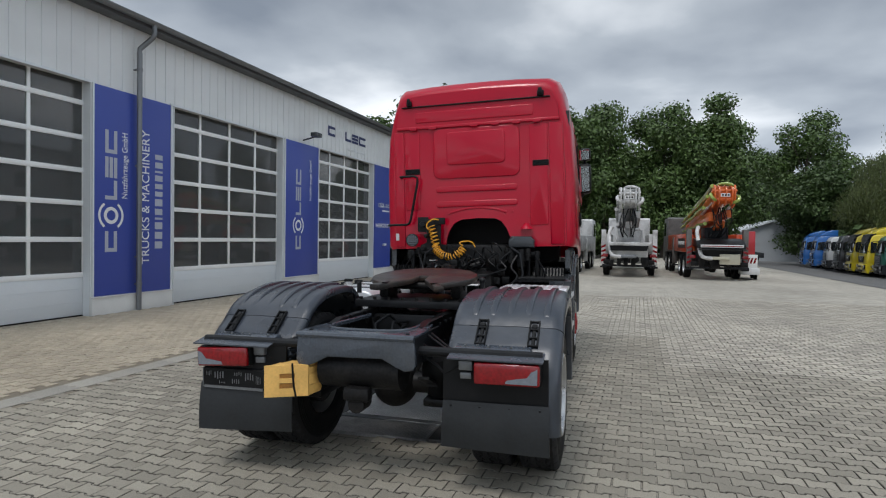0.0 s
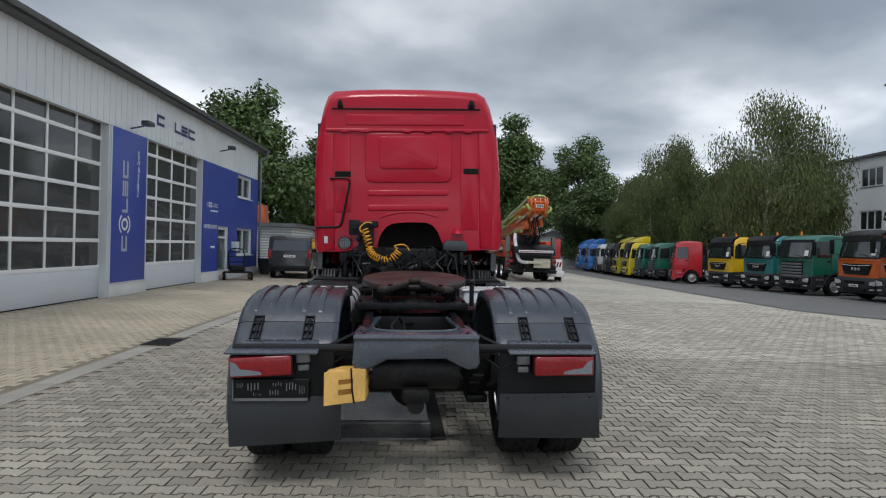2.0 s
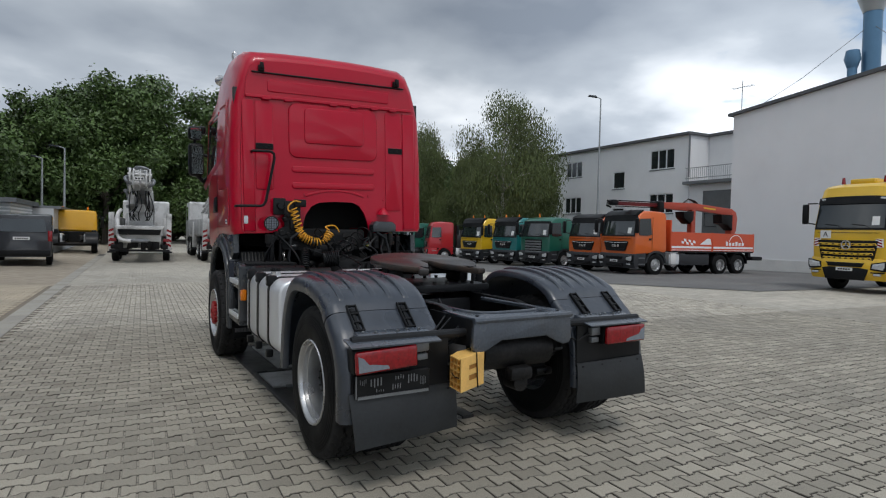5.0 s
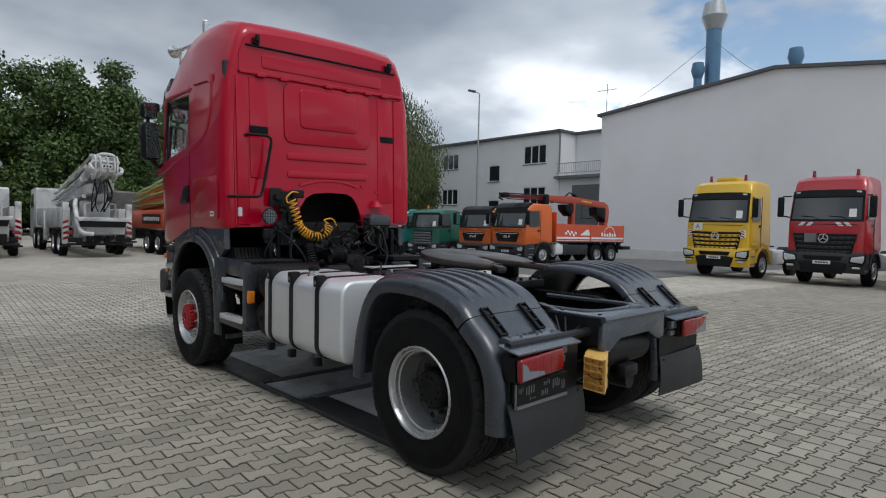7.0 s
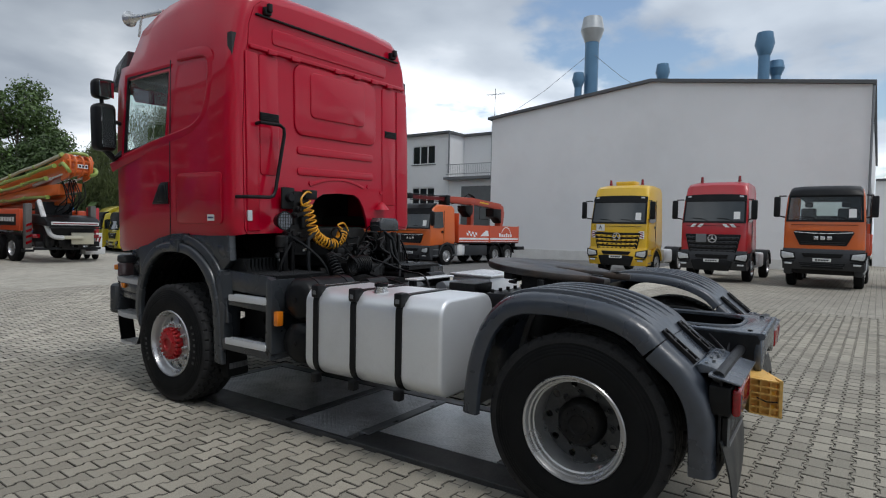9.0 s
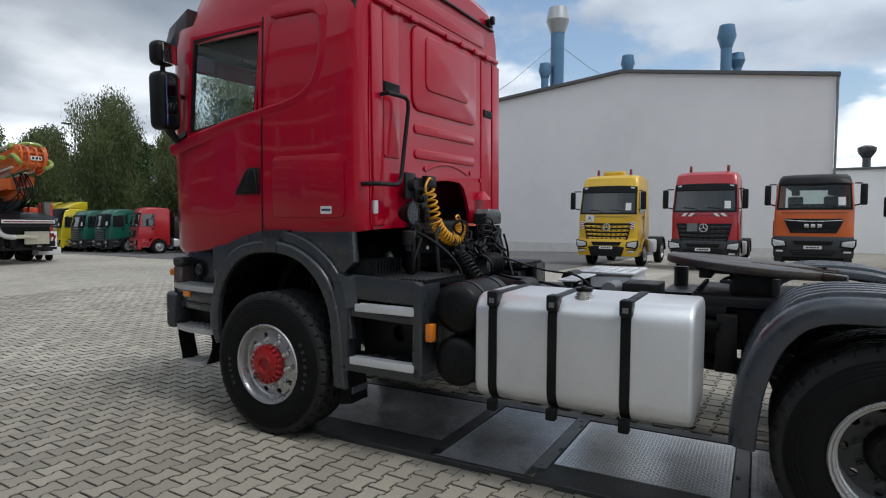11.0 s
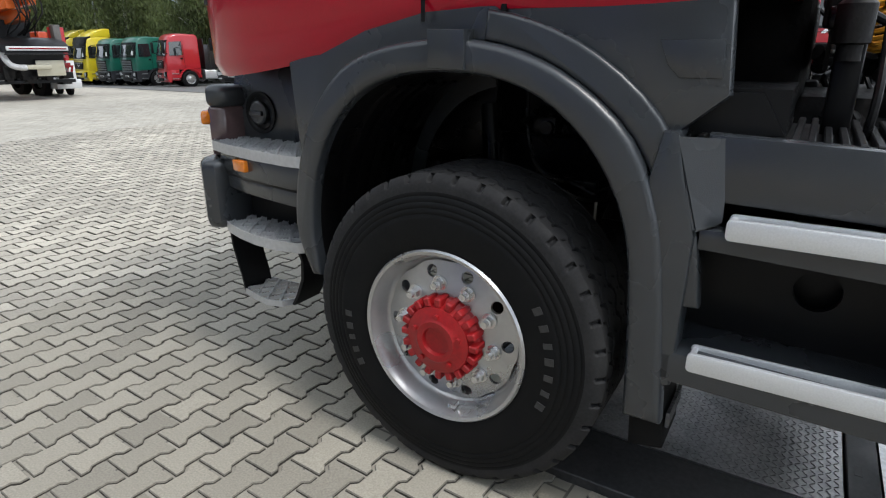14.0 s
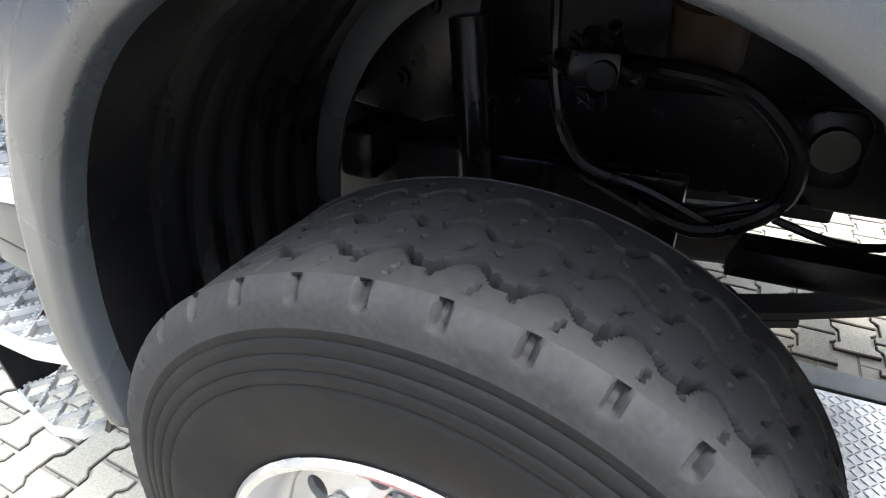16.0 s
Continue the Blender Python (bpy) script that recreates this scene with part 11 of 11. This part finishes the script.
TREES = [
    (-3.3, 62, 15.5, 5.5, "mid"), (2.4, 64, 16.2, 5.8, "mid"), (7.3, 65.6, 16.8, 5.6, "mid"), (21.6, 92, 20.5, 7.6, "mid"), (-9.0, 63, 14.5, 5.5, "dark"),
    (-16.5, 46.5, 13.8, 5.4, "mid"), (-11.5, 55, 11.5, 4.6, "mid"), (-7.0, 58, 14.0, 5.0, "mid"), (-21, 44, 11.5, 5, "mid"),
    (13.0, 118, 20.5, 8.5, "dark"), (20, 78, 12.5, 5.5, "dark"), (26, 76, 12.5, 5.5, "dark"), (-1.0, 74, 12, 6.0, "dark"), (5, 76, 12, 6.0, "dark"),
    (31, 68, 12.0, 5.0, "dark"), (36, 62, 11.0, 5.0, "dark"), (22.0, 120, 20.0, 8.5, "dark"), (-14, 68, 12, 6, "dark"),
]
for i, (x, y, h, w, k) in enumerate(TREES):
    tree("tall leafy broadleaf tree behind the yard" if k == "mid" else "dark green broadleaf tree in the wood behind the yard", x, y, h, w, 11 + i, k)
BIRCHES = [(23.0, 42.3, 15.0, 5.4), (21.6, 56.5, 14.2, 4.2), (25.5, 50.0, 11.5, 4.0), (26.8, 44.5, 10.5, 3.4), (24.8, 62.0, 12.2, 3.8), (22.6, 69.0, 11.8, 3.8), (29.5, 55.0, 11.0, 4.0), (22.8, 49.0, 9.5, 3.2)]
for i, (x, y, h, w) in enumerate(BIRCHES):
    tree("drooping birch with pale bark behind the parked lorries", x, y, h, w, 60 + i, "birch", base=0.16)


def undergrowth():
    rng = random.Random(3)
    blobs = []
    for k in range(120):
        f = k / 119
        x = -26 + f * 66
        y = 66 + 10 * math.sin(f * 5) + rng.uniform(-3, 3)
        if 4 < x < 20:
            y = 114 + rng.uniform(-3, 3)
        if x > 20:
            y = 70 - (x - 20) * 0.9
        blobs.append((x, y, rng.uniform(0.8, 3.8), rng.uniform(1.6, 2.8), rng.uniform(1.4, 2.4)))
    me = crown_mesh("undergrowth", 5, blobs, 16000, 0.42, LEAF_DARK)
    tagged(new("undergrowth", me), "dense dark green shrubs along the edge of the yard", "shrubs", kind="stuff")


undergrowth()


# ---- drain line and paving stones ----
def drain():
    d = thing("drain_line", "pale concrete drain line with a dark iron grate across the yard", "drain", kind="structure")
    rng = random.Random(3)
    verts, faces = [], []
    ys = list(np.arange(-2.0, 40.0, 1.0))
    for y in ys:
        verts += [(-6.36, y, ground_z(-6.36, y) + 0.002), (-6.06, y, ground_z(-6.06, y) + 0.002)]
    for k in range(len(ys) - 1):
        faces.append((2 * k, 2 * k + 1, 2 * k + 3, 2 * k + 2))
    bm = B()
    v = [bm.verts.new((x, y, z - 0.012)) for x, y, z in verts]
    for f in faces:
        bm.faces.new([v[q] for q in f])
    part("gutter", bm, mat("drain_bedding", (0.10, 0.095, 0.085), 0.9, var=0.2, scale=3), d)
    slab_mat = mat("pale_drain_concrete", (0.335, 0.318, 0.28), 0.85, var=0.35, scale=1.5, bump=0.002, bscale=60, obvar=0.14, dirt=(0.2, 0.185, 0.155), dirt_amt=0.5)
    bm = B()
    box(bm, -0.148, 0.148, -0.245, 0.245, -0.012, 0.0, 0.006, 1)
    slab = bpy.data.meshes.new("gutter_slab")
    bm.to_mesh(slab)
    slab.materials.append(slab_mat)
    for k in range(76):
        y = -1.7 + 0.5 * k
        if not 8.9 < y < 10.2:
            o = new("gutter_slab", slab)
            o.parent = d
            o.matrix_basis = pose(-6.21, y, ground_z(-6.21, y) + 0.003, 0, rng.uniform(-0.5, 0.5), rng.uniform(-0.3, 0.3))
    bm = B()
    y0, z = 9.2, ground_z(-6.2, 9.2)
    box(bm, -6.42, -6.38, y0, y0 + 0.7, z - 0.05, z + 0.01)
    box(bm, -5.98, -5.94, y0, y0 + 0.7, z - 0.05, z + 0.01)
    for k in range(12):
        box(bm, -6.4, -5.96, y0 + 0.02 + 0.057 * k, y0 + 0.055 + 0.057 * k, z - 0.03, z + 0.008)
    part("grate", bm, GREASY, d)


drain()

STONE_L, STONE_P = 0.20, 0.1425
HALF = [(-0.1, 0.0825), (-0.06, 0.0825), (-0.04, 0.060), (0.04, 0.060), (0.06, 0.0825), (0.1, 0.0825)]
OUTLINE = [(x, -y) for x, y in HALF] + [(x, y) for x, y in HALF[::-1]]


def inset(pts, d):
    out = []
    n = len(pts)
    for i in range(n):
        p, a, b = Vector(pts[i]), Vector(pts[i - 1]), Vector(pts[(i + 1) % n])
        e1, e2 = (p - a).normalized(), (b - p).normalized()
        n1, n2 = Vector((-e1.y, e1.x)), Vector((-e2.y, e2.x))
        m = (n1 + n2).normalized()
        out.append(tuple(p + m * d / max(0.5, m.dot(n1))))
    return out


def stone_arrays():
    a, b = inset(OUTLINE, 0.0058), inset(OUTLINE, 0.0088)
    v = [(x, y, 0.0) for x, y in b] + [(x, y, -0.005) for x, y in a] + [(x, y, -0.03) for x, y in a]
    n = len(a)
    f = [tuple(range(n))]
    for k in range(n):
        q = (k + 1) % n
        f.append((k, n + k, n + q, q))
        f.append((n + k, 2 * n + k, 2 * n + q, n + q))
    return np.array(v), f


# flanks and bevels are darker than the stones' tops
STONE_FLANK = mat("dark_stone_flank", (0.052, 0.047, 0.040), 0.95, var=0.4, scale=6, bump=0.002, bscale=120)
STONE_EDGE = mat("darker_stone_edge", (0.19, 0.175, 0.146), 0.9, var=0.4, scale=5, bump=0.002, bscale=120)
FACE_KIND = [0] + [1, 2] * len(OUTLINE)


def stone_material(name, col, island, obvar):
    return mat(name, col, 0.86, var=0.3, scale=0.45, bump=0.002, bscale=130, island=island, obvar=obvar, dirt=tuple(c * 0.62 for c in col), dirt_amt=0.45, detail=8.0)


def build_paving():
    V, F = stone_arrays()
    rng = random.Random(8)
    ct, st = math.cos(radians(3)), math.sin(radians(3))
    near_box = (-6.0, -3.7, 7.6, 11.2)
    lots = {0: [], 1: [], 2: []}
    near = []
    row = 0
    y = 0.6
    while y < 19.0:
        x = -10.45 + (0.1 if row % 2 else 0.0)
        while x < 9.0:
            dx, dy = x + 1.83, y - 3.67
            u, v = dx * ct + dy * st, -dx * st + dy * ct
            in_pit = -1.17 < u < 0.39 and 0.94 < v < 5.05
            in_drain = -6.46 < x < -5.96
            hid = math.hypot(x, y) < 1.2
            if not in_pit and not in_drain and not hid and x < road_edge(y) - 0.2:
                if near_box[0] < x < near_box[1] and near_box[2] < y < near_box[3] and len(near) < 300:
                    near.append((x, y))
                else:
                    lots[paving_zone(x, y)].append((x, y))
            x += STONE_L
        y += STONE_P
        row += 1
    cols = {0: (0.303, 0.278, 0.227), 1: (0.409, 0.377, 0.316), 2: (0.435, 0.377, 0.288)}
    labels = {0: "grey-brown interlocking concrete paving stones", 1: "paler grey interlocking concrete paving stones", 2: "sandy worn paving stones before the workshop"}
    for z, lot in lots.items():
        n = len(V)
        verts = np.empty((len(lot) * n, 3))
        faces = []
        for k, (x, y) in enumerate(lot):
            a = rng.gauss(0, 0.006)
            tx, ty = rng.gauss(0, 0.008), rng.gauss(0, 0.008)
            w = V.copy()
            w[:, 2] += w[:, 0] * tx + w[:, 1] * ty + rng.gauss(0, 0.0012)
            w[:, 0] += x - a * w[:, 1]
            w[:, 1] += y + a * w[:, 0] - a * x
            w[:, 2] += ground_z(x, y)
            verts[k * n:(k + 1) * n] = w
            faces += [tuple(k * n + q for q in f) for f in F]
        me = bpy.data.meshes.new("paving")
        me.from_pydata(verts.tolist(), [], faces)
        me.materials.append(stone_material("paving_stone_%d" % z, cols[z], 0.09 if z == 2 else 0.2, 0))
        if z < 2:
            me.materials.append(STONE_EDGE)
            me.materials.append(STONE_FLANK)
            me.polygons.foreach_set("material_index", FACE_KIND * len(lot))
        o = tagged(new("paving", me), labels[z], "paving", kind="stuff")
    me = bpy.data.meshes.new("paving_stone")
    me.from_pydata(V.tolist(), [], F)
    me.materials.append(stone_material("paving_stone_near", cols[0], 0, 0.2))
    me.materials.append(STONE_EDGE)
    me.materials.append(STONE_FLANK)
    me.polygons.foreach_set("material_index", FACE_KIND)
    for x, y in near:
        o = new("paving_stone", me)
        o.parent = ground
        o.matrix_basis = pose(x, y, ground_z(x, y) + rng.gauss(0, 0.0012), rng.gauss(0, 0.45), rng.gauss(0, 0.45), rng.gauss(0, 0.35))
    # sand in the joints
    xs, ys = np.arange(-10.5, 9.3, 0.6), np.arange(0.4, 19.3, 0.6)
    vs = [(x, y, ground_z(x, y) - (0.008 if x < -6.3 else 0.018)) for y in ys for x in xs]
    n = len(xs)
    fs = [(j * n + i, j * n + i + 1, (j + 1) * n + i + 1, (j + 1) * n + i) for j in range(len(ys) - 1) for i in range(n - 1) if xs[i] + 0.6 < road_edge(ys[j]) - 0.1]
    me = bpy.data.meshes.new("joint_sand")
    me.from_pydata(vs, [], fs)
    me.materials.append(mat("joint_sand", (0.034, 0.030, 0.024), 0.95, var=0.3, scale=2, bump=0.002, bscale=150))
    me.materials.append(mat("pale_joint_sand", (0.20, 0.172, 0.13), 0.95, var=0.3, scale=2, bump=0.002, bscale=150))
    for f in me.polygons:
        f.material_index = 1 if f.center.x < -5.8 else 0
    tagged(new("joint_sand", me), "dark sandy bedding between the paving stones", "sand", kind="structure")


build_paving()
